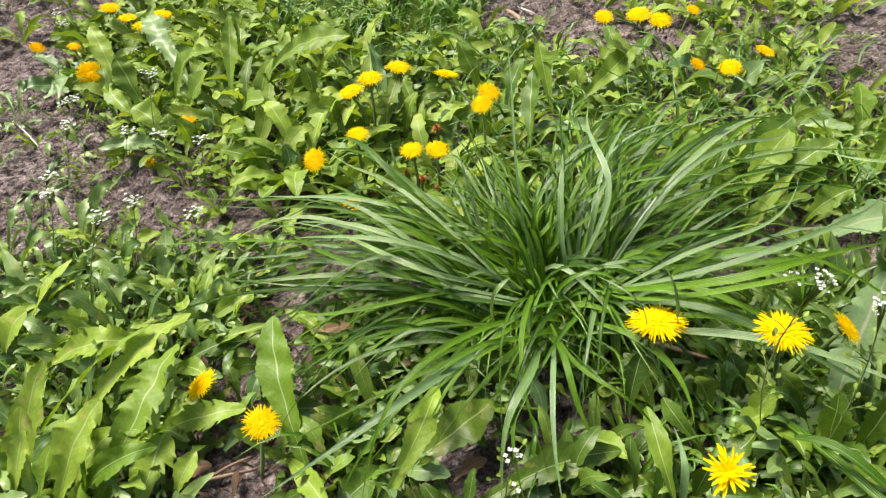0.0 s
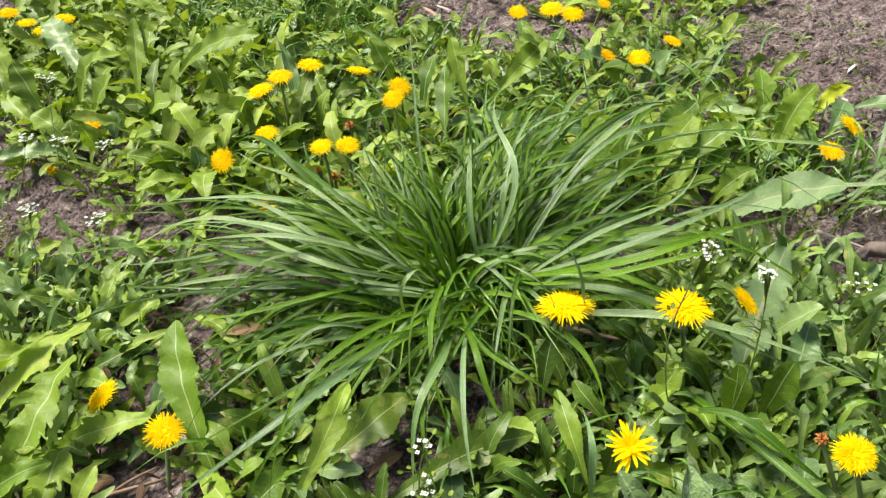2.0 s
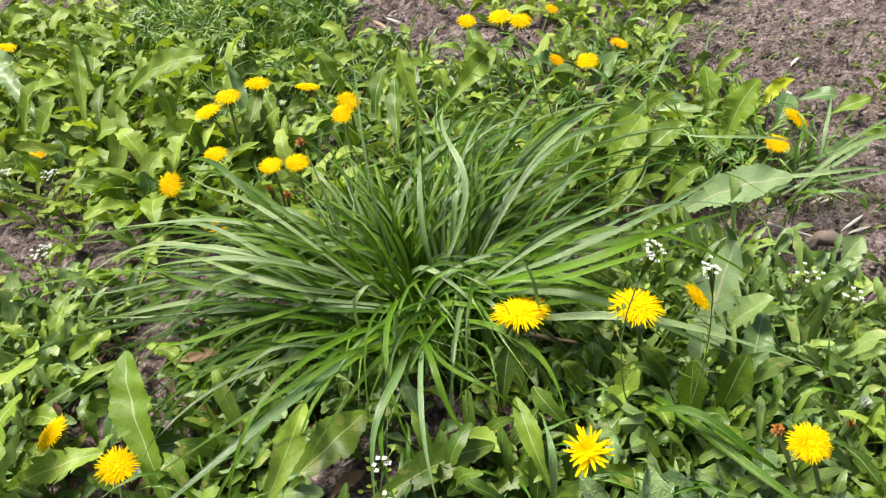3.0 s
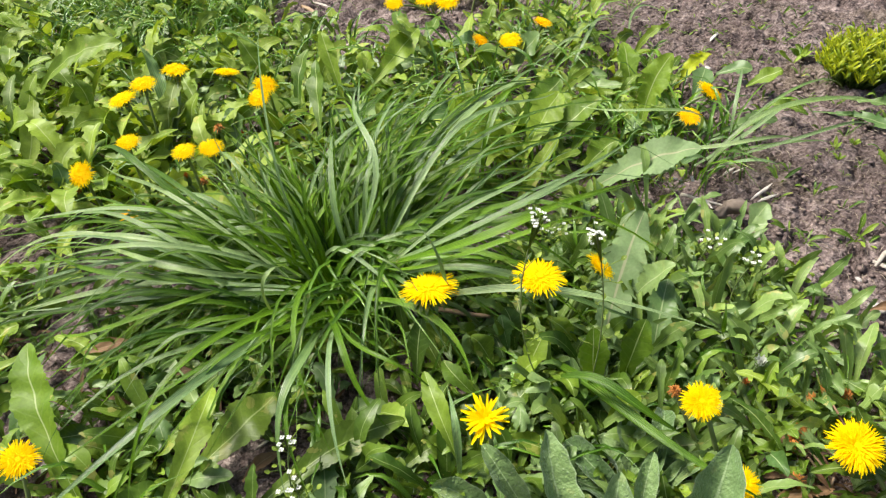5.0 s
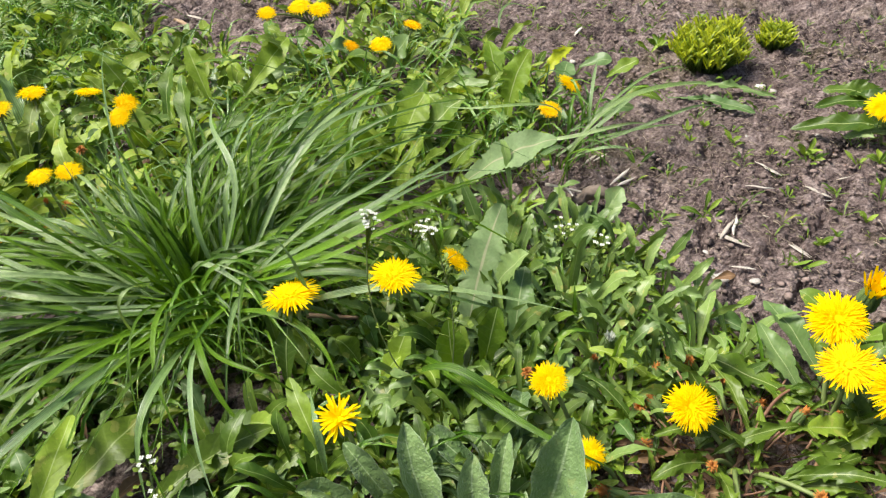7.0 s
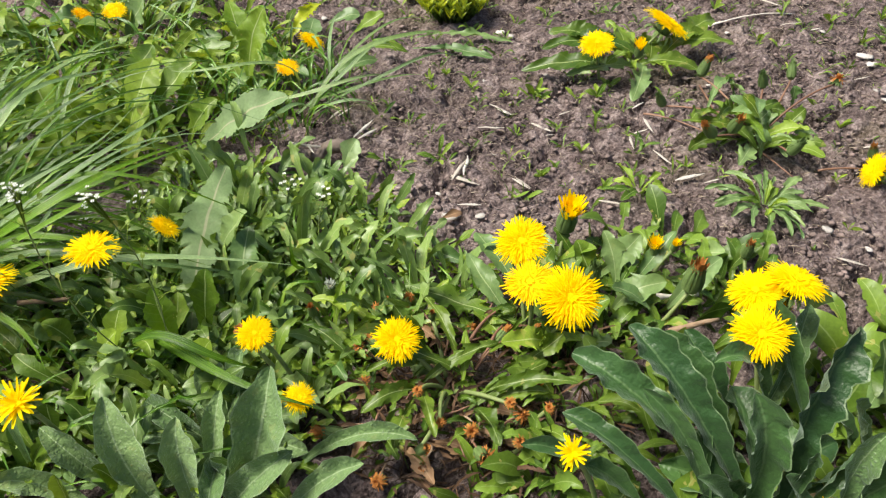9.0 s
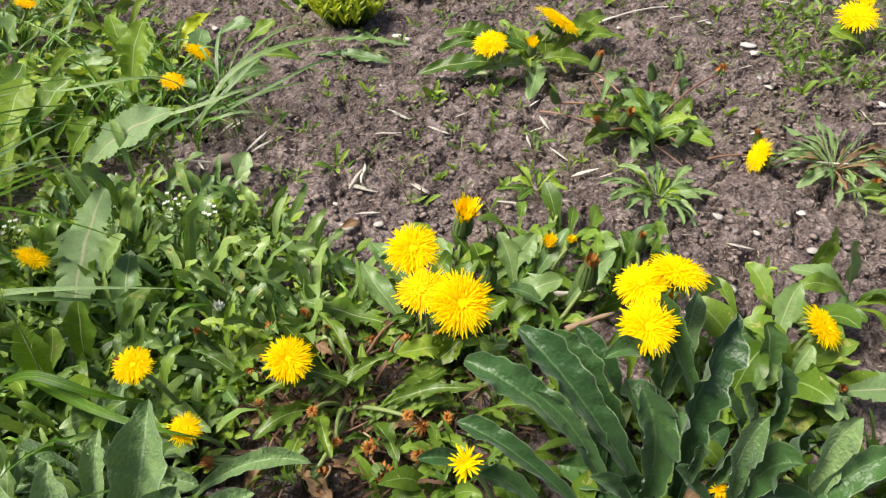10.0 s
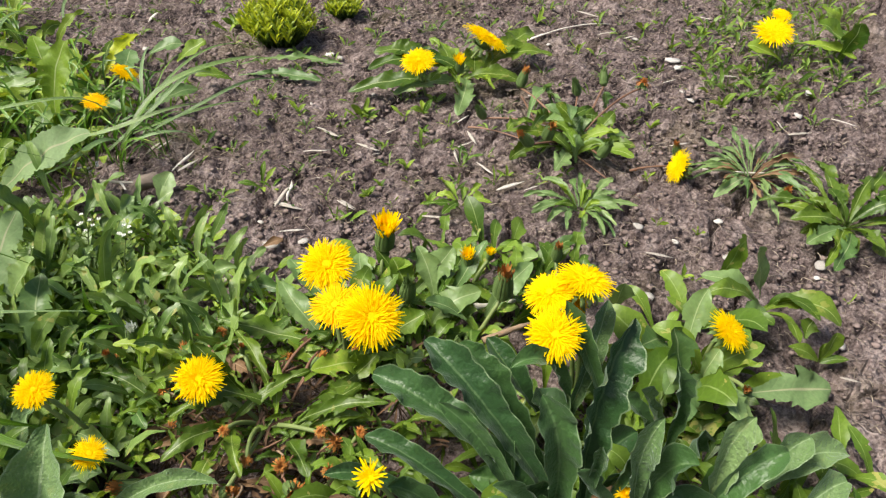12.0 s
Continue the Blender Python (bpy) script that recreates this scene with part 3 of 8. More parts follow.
# ---- ground ----
def ground():
    fine_x = np.concatenate((np.arange(-0.75, 0.55, 0.005), np.arange(0.55, 1.2, 0.0028), np.arange(1.2, 1.75, 0.005)))
    fine_y = np.concatenate((np.arange(-0.25, -0.15, 0.005), np.arange(-0.15, 0.5, 0.0028), np.arange(0.5, 1.75, 0.005)))
    far = np.array((0.02, 0.06, 0.16, 0.4, 1, 2.5, 6, 15, 40, 90))
    xs = np.concatenate((fine_x[0] - far[::-1], fine_x, fine_x[-1] + far))
    ys = np.concatenate((fine_y[0] - far[::-1], fine_y, fine_y[-1] + far))
    X, Y = np.meshgrid(xs, ys)
    Z = height(X, Y)
    bare = np.clip((value_noise(X * 3, Y * 3, 21) - 0.35) * 2.5, 0, 1) * 0.6 + np.clip((X - 0.66) * 6, 0, 1) * np.clip((0.3 - Y) * 5, 0, 1) * 0.9
    near = (np.abs(X - 0.5) < 1.25) & (np.abs(Y - 0.75) < 1.0)
    Z = Z - 0.018 * crack_depth(X, Y, 0.075) * bare * near 
    rough = 0.35 + 0.95 * value_noise(X * 7, Y * 7, 27)
    clods = np.clip(value_noise(X * 55, Y * 55, 28) - 0.55, 0, 1) * 0.02 - np.clip(value_noise(X * 75, Y * 75, 29) - 0.68, 0, 1) * 0.03
    Z = Z + near * rough * (clods + 0.010 * (value_noise(X * 90, Y * 90, 4) - 0.5) + 0.005 * (value_noise(X * 170, Y * 170, 9) - 0.5))
    w = len(xs)
    faces = [(j * w + i, j * w + i + 1, (j + 1) * w + i + 1, (j + 1) * w + i) for j in range(len(ys) - 1) for i in range(w - 1)]
    g = new("ground", mesh_of("ground", np.stack((X, Y, Z), -1).reshape(-1, 3), faces, SOIL))
    return tagged(g, "bare grey-brown garden soil, dry, crumbly and cracked", "soil", kind="structure")


ground()

# ---- the plants that stand out ----
tuft = thing("grass_tuft", on_ground(0.185, 0.537), "large arching tuft of glossy green grass", "grass tuft")
blade(tuft, (0.150, 0.463, 0.050), (0.080, 0.388, 0.100), (0.026, 0.325, 0.060), 0.0046, GRASS)
blade(tuft, (0.147, 0.445, 0.050), (0.064, 0.390, 0.080), (-0.020, 0.360, 0.060), 0.0036, GRASS)
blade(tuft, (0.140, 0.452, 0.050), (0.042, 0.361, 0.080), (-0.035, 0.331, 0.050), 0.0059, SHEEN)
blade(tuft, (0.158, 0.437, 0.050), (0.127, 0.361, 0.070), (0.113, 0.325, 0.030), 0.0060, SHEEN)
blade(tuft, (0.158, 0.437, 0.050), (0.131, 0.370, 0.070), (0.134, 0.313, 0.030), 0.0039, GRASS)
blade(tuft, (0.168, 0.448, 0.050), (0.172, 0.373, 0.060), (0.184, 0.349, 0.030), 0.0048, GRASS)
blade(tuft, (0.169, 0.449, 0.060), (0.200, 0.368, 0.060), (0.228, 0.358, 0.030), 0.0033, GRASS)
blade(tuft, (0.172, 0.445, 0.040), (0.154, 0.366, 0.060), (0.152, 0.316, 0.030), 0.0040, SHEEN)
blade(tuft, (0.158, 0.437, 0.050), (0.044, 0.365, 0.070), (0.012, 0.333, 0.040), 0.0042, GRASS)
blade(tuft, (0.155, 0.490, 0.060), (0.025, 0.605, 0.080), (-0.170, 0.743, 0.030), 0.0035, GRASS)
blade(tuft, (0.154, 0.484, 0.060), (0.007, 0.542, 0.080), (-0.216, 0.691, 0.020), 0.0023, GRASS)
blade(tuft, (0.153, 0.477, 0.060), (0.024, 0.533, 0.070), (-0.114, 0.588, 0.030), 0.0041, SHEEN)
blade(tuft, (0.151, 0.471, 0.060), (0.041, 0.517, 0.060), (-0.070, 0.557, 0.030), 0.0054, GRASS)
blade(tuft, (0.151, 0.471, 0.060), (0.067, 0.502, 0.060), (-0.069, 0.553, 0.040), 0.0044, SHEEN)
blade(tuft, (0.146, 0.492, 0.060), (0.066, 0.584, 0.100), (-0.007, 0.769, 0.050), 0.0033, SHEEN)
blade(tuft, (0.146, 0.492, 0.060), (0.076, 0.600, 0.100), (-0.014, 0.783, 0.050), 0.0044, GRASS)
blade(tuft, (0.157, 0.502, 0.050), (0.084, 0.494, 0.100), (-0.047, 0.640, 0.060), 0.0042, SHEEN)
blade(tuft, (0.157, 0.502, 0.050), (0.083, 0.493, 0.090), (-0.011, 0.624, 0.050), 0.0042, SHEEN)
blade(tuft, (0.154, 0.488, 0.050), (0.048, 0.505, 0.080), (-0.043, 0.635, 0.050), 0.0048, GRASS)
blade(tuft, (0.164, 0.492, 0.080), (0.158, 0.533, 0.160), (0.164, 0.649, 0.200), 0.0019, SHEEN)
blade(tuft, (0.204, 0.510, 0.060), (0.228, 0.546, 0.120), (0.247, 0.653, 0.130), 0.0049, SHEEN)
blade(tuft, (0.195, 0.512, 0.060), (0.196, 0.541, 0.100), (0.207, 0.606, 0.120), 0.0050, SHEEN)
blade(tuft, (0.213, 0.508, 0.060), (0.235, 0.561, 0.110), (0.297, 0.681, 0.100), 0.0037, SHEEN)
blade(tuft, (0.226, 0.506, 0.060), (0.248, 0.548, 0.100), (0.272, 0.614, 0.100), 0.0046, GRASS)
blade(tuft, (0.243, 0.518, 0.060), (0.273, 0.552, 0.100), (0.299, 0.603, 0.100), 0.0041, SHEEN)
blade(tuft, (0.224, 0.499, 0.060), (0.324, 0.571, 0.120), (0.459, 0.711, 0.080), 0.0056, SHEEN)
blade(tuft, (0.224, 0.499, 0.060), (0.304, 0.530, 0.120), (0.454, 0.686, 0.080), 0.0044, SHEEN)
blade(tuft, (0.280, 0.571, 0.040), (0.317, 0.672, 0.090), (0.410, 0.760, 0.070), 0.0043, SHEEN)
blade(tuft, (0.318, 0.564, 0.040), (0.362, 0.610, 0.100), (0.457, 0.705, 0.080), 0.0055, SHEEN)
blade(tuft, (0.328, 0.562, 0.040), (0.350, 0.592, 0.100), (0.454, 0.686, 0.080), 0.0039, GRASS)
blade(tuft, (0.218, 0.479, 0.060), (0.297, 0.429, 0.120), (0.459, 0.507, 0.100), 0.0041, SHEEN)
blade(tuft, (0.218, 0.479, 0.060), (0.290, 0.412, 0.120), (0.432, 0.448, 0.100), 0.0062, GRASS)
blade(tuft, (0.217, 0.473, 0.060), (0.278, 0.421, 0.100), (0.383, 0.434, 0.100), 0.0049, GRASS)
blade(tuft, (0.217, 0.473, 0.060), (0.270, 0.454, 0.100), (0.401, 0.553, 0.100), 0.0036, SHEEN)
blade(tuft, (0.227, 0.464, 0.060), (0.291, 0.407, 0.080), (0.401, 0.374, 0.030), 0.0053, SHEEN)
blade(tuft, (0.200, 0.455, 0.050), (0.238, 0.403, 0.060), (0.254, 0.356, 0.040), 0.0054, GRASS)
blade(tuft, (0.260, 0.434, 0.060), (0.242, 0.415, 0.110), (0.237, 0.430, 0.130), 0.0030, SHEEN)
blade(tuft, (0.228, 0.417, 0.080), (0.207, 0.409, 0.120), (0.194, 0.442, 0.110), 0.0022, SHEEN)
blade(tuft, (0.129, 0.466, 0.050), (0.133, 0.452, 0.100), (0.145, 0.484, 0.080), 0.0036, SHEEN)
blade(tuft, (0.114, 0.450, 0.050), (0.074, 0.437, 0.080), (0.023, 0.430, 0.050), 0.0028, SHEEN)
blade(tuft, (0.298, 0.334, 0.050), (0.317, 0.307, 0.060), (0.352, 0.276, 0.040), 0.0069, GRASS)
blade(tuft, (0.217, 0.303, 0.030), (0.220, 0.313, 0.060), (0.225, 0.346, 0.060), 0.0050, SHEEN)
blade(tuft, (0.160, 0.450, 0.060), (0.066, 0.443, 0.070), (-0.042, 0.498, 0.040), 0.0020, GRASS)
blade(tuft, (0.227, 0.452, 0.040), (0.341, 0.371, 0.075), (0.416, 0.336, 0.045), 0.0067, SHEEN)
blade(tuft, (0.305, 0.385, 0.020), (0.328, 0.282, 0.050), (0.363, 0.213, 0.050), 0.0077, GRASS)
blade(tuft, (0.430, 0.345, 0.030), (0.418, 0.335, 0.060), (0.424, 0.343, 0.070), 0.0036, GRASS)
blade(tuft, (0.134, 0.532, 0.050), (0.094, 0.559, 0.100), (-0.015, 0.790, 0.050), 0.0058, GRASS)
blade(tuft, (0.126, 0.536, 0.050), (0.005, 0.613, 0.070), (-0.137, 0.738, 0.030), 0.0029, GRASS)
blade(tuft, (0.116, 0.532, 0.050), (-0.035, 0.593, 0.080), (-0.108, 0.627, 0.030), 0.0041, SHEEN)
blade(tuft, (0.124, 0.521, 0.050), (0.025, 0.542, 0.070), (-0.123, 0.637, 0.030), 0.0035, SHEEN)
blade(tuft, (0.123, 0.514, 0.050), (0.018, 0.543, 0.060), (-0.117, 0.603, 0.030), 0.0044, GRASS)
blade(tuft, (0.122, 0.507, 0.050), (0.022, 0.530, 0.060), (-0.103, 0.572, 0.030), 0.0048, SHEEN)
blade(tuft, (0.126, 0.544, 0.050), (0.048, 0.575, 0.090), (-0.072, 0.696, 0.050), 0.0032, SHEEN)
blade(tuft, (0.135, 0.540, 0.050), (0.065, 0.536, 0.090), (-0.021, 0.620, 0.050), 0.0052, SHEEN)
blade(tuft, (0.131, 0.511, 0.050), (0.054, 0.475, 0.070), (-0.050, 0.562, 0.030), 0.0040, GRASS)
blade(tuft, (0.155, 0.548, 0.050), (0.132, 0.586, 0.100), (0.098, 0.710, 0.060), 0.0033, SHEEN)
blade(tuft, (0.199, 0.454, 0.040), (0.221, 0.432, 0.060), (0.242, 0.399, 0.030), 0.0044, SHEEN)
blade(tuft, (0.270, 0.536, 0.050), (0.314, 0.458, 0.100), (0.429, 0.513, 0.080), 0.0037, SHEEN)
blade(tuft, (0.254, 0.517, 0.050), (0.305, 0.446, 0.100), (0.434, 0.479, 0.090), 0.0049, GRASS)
d_front = thing("dandelion", on_ground(0.287, 0.431), "yellow dandelion beside the grass tuft", "dandelion", group="dandelions in the weeds")
flower(d_front, (0.238, 0.424, 0.073), 0.043, (-0.05, 0.12, 0.99), "flat", seed=1)
flower(d_front, (0.230, 0.288, 0.091), 0.029, (-0.20, -0.31, 0.93), "thin", root=on_ground(0.241, 0.314), seed=2)
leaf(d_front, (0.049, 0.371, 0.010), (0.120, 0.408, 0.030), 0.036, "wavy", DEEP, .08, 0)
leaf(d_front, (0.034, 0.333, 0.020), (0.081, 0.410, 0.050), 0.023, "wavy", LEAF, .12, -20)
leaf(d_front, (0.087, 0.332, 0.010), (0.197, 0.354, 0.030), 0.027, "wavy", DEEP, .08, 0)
leaf(d_front, (0.004, 0.344, 0.010), (0.039, 0.361, 0.030), 0.029, "toothed", LEAF, .15, 0)
leaf(d_front, (0.176, 0.384, 0.010), (0.200, 0.347, 0.030), 0.019, "wavy", LEAF, .1, 0)
leaf(d_front, (0.221, 0.317, 0.020), (0.217, 0.372, 0.050), 0.018, "wavy", LEAF, .1, 0)
leaf(d_front, (0.182, 0.329, 0.010), (0.225, 0.335, 0.020), 0.018, "wavy", DEEP, .1, 0)
leaf(d_front, (0.233, 0.319, 0.020), (0.239, 0.320, 0.050), 0.019, "wavy", DEEP, .1, 0)
leaf(d_front, (0.291, 0.395, 0.020), (0.289, 0.410, 0.050), 0.020, "wavy", DEEP, .1, 0)
leaf(d_front, (0.269, 0.382, 0.020), (0.256, 0.391, 0.050), 0.018, "wavy", DEEP, .1, 0)
leaf(d_front, (0.251, 0.361, 0.020), (0.234, 0.386, 0.040), 0.017, "wavy", LEAF, .1, 0)
leaf(d_front, (0.275, 0.362, 0.020), (0.294, 0.362, 0.040), 0.019, "wavy", LEAF, .1, 0)
leaf(d_front, (0.216, 0.399, 0.010), (0.230, 0.421, 0.050), 0.020, "wavy", DEEP, .08, 0)
leaf(d_front, (0.267, 0.410, 0.010), (0.255, 0.396, 0.050), 0.018, "oval", DEEP, .05, 0)
leaf(d_front, (0.287, 0.402, 0.010), (0.278, 0.403, 0.050), 0.018, "wavy", DEEP, .08, 0)
leaf(d_front, (0.282, 0.369, 0.010), (0.306, 0.377, 0.050), 0.020, "wavy", LEAF, .1, 0)
d_front2 = thing("dandelion", on_ground(0.331, 0.412), "yellow dandelion with small leaves beside the grass", "dandelion", group="dandelions in the weeds")
flower(d_front2, (0.303, 0.381, 0.096), 0.037, (-0.01, -0.09, 1.00), "flat", seed=1)
flower(d_front2, (0.352, 0.388, 0.085), 0.024, (0.56, -0.25, 0.79), "flat", seed=2)
leaf(d_front2, (0.282, 0.342, 0.020), (0.282, 0.335, 0.050), 0.022, "wavy", DUSK, .2, 0)
leaf(d_front2, (0.323, 0.332, 0.020), (0.323, 0.341, 0.080), 0.023, "wavy", PALE, .1, 0)
leaf(d_front2, (0.342, 0.334, 0.020), (0.357, 0.335, 0.080), 0.025, "wavy", LEAF, .1, 0)
leaf(d_front2, (0.301, 0.368, 0.020), (0.303, 0.324, 0.040), 0.018, "toothed", LEAF, .1, 0)
leaf(d_front2, (0.336, 0.383, 0.020), (0.313, 0.390, 0.050), 0.017, "toothed", LEAF, .1, 0)
leaf(d_front2, (0.319, 0.311, 0.020), (0.338, 0.303, 0.050), 0.021, "wavy", PALE, .1, 0)
leaf(d_front2, (0.299, 0.421, 0.020), (0.311, 0.378, 0.030), 0.016, "toothed", LEAF, .1, 0)
d_left = thing("dandelion", on_ground(-0.048, 0.388), "yellow dandelion with broad toothed leaves", "dandelion", group="dandelions in the weeds")
flower(d_left, (-0.040, 0.398, 0.045), 0.028, (0.11, -0.31, 0.94), "flat", seed=1)
flower(d_left, (-0.092, 0.450, 0.035), 0.029, (-0.49, -0.03, 0.87), "flat", root=on_ground(-0.084, 0.439), seed=2)
leaf(d_left, (-0.135, 0.425, 0.010), (-0.057, 0.427, 0.030), 0.029, "toothed", LEAF, .1, 0)
leaf(d_left, (-0.009, 0.369, 0.010), (-0.035, 0.479, 0.070), 0.035, "wavy", PALE, .08, 10)
leaf(d_left, (-0.127, 0.524, 0.010), (-0.099, 0.526, 0.030), 0.017, "wavy", LEAF, .1, 0)
leaf(d_left, (-0.075, 0.490, 0.010), (-0.110, 0.549, 0.020), 0.014, "thistle", DUSK, .1, 0)
leaf(d_left, (-0.108, 0.544, 0.015), (-0.067, 0.557, 0.030), 0.029, "thistle", PALE, .1, 0)
leaf(d_left, (-0.070, 0.489, 0.010), (-0.045, 0.528, 0.020), 0.011, "wavy", DUSK, .1, 40)
leaf(d_left, (-0.105, 0.507, 0.010), (-0.042, 0.516, 0.030), 0.010, "lance", LEAF, .1, 20)
leaf(d_left, (-0.060, 0.441, 0.010), (-0.050, 0.467, 0.030), 0.015, "toothed", DUSK, .1, 0)
leaf(d_left, (-0.103, 0.368, 0.010), (-0.087, 0.393, 0.030), 0.018, "wavy", LEAF, .1, 0)
leaf(d_left, (-0.030, 0.395, 0.010), (0.007, 0.332, 0.030), 0.019, "wavy", LEAF, .1, 0)
leaf(d_left, (-0.075, 0.407, 0.010), (-0.059, 0.422, 0.020), 0.016, "wavy", DUSK, .1, 0)
leaf(d_left, (-0.002, 0.478, 0.010), (0.012, 0.508, 0.020), 0.027, "toothed", PALE, .1, 0)
leaf(d_left, (0.002, 0.480, 0.020), (-0.038, 0.530, 0.030), 0.018, "toothed", LEAF, .1, 0)
rosette = thing("dandelion", on_ground(-0.180, 0.375), "large light-green rosette of toothed dandelion leaves", "dandelion", group="dandelions in the weeds")
leaf(rosette, (-0.155, 0.365, 0.010), (-0.108, 0.470, 0.060), 0.042, "toothed", PALE, .15, 0)
leaf(rosette, (-0.175, 0.420, 0.030), (-0.108, 0.516, 0.050), 0.030, "toothed", PALE, .1, 10)
leaf(rosette, (-0.212, 0.414, 0.020), (-0.132, 0.495, 0.060), 0.017, "wavy", PALE, .12, 55)
leaf(rosette, (-0.196, 0.375, 0.020), (-0.182, 0.436, 0.090), 0.023, "wavy", PALE, .05, -20)
leaf(rosette, (-0.175, 0.362, 0.020), (-0.143, 0.412, 0.070), 0.035, "toothed", PALE, .1, -10)
leaf(rosette, (-0.153, 0.359, 0.020), (-0.160, 0.428, 0.060), 0.015, "wavy", PALE, .08, 60)
leaf(rosette, (-0.206, 0.366, 0.020), (-0.190, 0.405, 0.080), 0.026, "toothed", PALE, .05, 0)
leaf(rosette, (-0.233, 0.493, 0.020), (-0.144, 0.487, 0.050), 0.033, "toothed", PALE, .2, 0)
leaf(rosette, (-0.208, 0.521, 0.020), (-0.193, 0.544, 0.060), 0.028, "wavy", PALE, .1, 0)
leaf(rosette, (-0.262, 0.550, 0.020), (-0.223, 0.594, 0.060), 0.020, "wavy", PALE, .1, 30)
leaf(rosette, (-0.271, 0.524, 0.020), (-0.247, 0.542, 0.050), 0.032, "wavy", PALE, .1, 0)
leaf(rosette, (-0.166, 0.422, 0.020), (-0.115, 0.396, 0.050), 0.013, "toothed", PALE, .1, 40)
leaf(rosette, (-0.133, 0.369, 0.010), (-0.114, 0.392, 0.030), 0.027, "wavy", PALE, .15, 0)
leaf(rosette, (-0.180, 0.356, 0.030), (-0.158, 0.369, 0.080), 0.021, "toothed", PALE, .05, 20)
leaf(rosette, (-0.123, 0.355, 0.020), (-0.114, 0.411, 0.030), 0.034, "toothed", PALE, .1, -20)
d_back = thing("dandelion", on_ground(0.043, 0.829), "dandelion with many yellow heads above narrow leaves", "dandelion", group="dandelions in the weeds")
flower(d_back, (0.023, 0.818, 0.090), 0.032, (-0.19, -0.08, 0.98), "flat", seed=1)
flower(d_back, (0.044, 0.849, 0.090), 0.031, (0.01, -0.20, 0.98), "flat", seed=2)
flower(d_back, (0.078, 0.878, 0.088), 0.032, (0.10, -0.11, 0.99), "flat", seed=3)
flower(d_back, (0.030, 0.725, 0.085), 0.026, (0.02, -0.20, 0.98), "flat", root=on_ground(0.032, 0.744), seed=4)
flower(d_back, (-0.014, 0.700, 0.075), 0.028, (-0.33, -0.60, 0.73), "flat", root=on_ground(-0.004, 0.723), seed=5)
flower(d_back, (0.021, 0.660, 0.043), 0.023, (0.03, -0.29, 0.96), "amber", root=on_ground(0.025, 0.691), seed=6)
leaf(d_back, (0.053, 0.883, 0.020), (0.043, 0.939, 0.100), 0.015, "lance", SHEEN, .05, 0)
leaf(d_back, (0.042, 0.827, 0.020), (0.084, 0.854, 0.060), 0.022, "toothed", LEAF, .1, 0)
leaf(d_back, (0.012, 0.819, 0.020), (-0.002, 0.843, 0.060), 0.022, "toothed", LEAF, .1, 0)
leaf(d_back, (0.052, 0.811, 0.020), (0.072, 0.889, 0.060), 0.023, "toothed", DUSK, .1, 0)
leaf(d_back, (0.079, 0.833, 0.020), (0.097, 0.845, 0.070), 0.026, "toothed", LEAF, .1, 0)
leaf(d_back, (0.037, 0.767, 0.010), (-0.010, 0.801, 0.040), 0.021, "thistle", LEAF, .1, 0)
d_back2 = thing("dandelion", on_ground(0.102, 0.759), "pair of yellow dandelion heads behind the grass", "dandelion", group="dandelions in the weeds")
flower(d_back2, (0.082, 0.673, 0.090), 0.025, (-0.10, -0.19, 0.98), "flat", root=on_ground(0.085, 0.688), seed=1)
flower(d_back2, (0.106, 0.669, 0.090), 0.026, (0.09, -0.25, 0.96), "flat", root=on_ground(0.105, 0.685), seed=2)
flower(d_back2, (0.075, 0.693, 0.050), 0.011, (0.00, -0.20, 0.98), "spent", root=on_ground(0.080, 0.705), seed=3)
flower(d_back2, (0.090, 0.685, 0.050), 0.013, (-0.00, -0.20, 0.98), "wilted", root=on_ground(0.092, 0.698), seed=4)
flower(d_back2, (-0.033, 0.742, 0.030), 0.012, (0.03, -0.19, 0.98), "spent", root=on_ground(-0.009, 0.745), seed=5)
d_back3 = thing("dandelion", on_ground(0.174, 0.822), "double yellow dandelion head in dense leaves", "dandelion", group="dandelions in the weeds")
flower(d_back3, (0.169, 0.762, 0.100), 0.027, (0.12, -0.46, 0.88), "flat", seed=1)
flower(d_back3, (0.159, 0.745, 0.095), 0.025, (-0.22, -0.49, 0.84), "flat", root=on_ground(0.162, 0.759), seed=2)
flower(d_back3, (0.133, 0.864, 0.080), 0.029, (0.20, 0.08, 0.98), "flat", seed=3)
flower(d_back3, (0.112, 0.770, 0.060), 0.015, (-0.01, -0.20, 0.98), "wilted", root=on_ground(0.123, 0.779), seed=4)
leaf(d_back3, (0.177, 0.914, 0.030), (0.154, 0.936, 0.090), 0.032, "toothed", PALE, .1, 0)
leaf(d_back3, (0.127, 0.782, 0.020), (0.127, 0.814, 0.060), 0.028, "toothed", DUSK, .1, 0)
leaf(d_back3, (0.175, 0.799, 0.020), (0.162, 0.792, 0.060), 0.025, "wavy", LEAF, .1, 0)
leaf(d_back3, (0.140, 0.784, 0.010), (0.176, 0.761, 0.040), 0.025, "toothed", LEAF, .1, 0)
leaf(d_back3, (0.094, 0.873, 0.020), (0.080, 0.920, 0.060), 0.021, "toothed", LEAF, .1, 0)
leaf(d_back3, (0.202, 0.850, 0.020), (0.230, 0.888, 0.080), 0.027, "wavy", LEAF, .1, 20)
leaf(d_back3, (0.216, 0.776, 0.020), (0.233, 0.853, 0.080), 0.027, "wavy", LEAF, .05, 30)
leaf(d_back3, (0.258, 0.852, 0.020), (0.251, 0.911, 0.090), 0.025, "wavy", PALE, .1, 0)
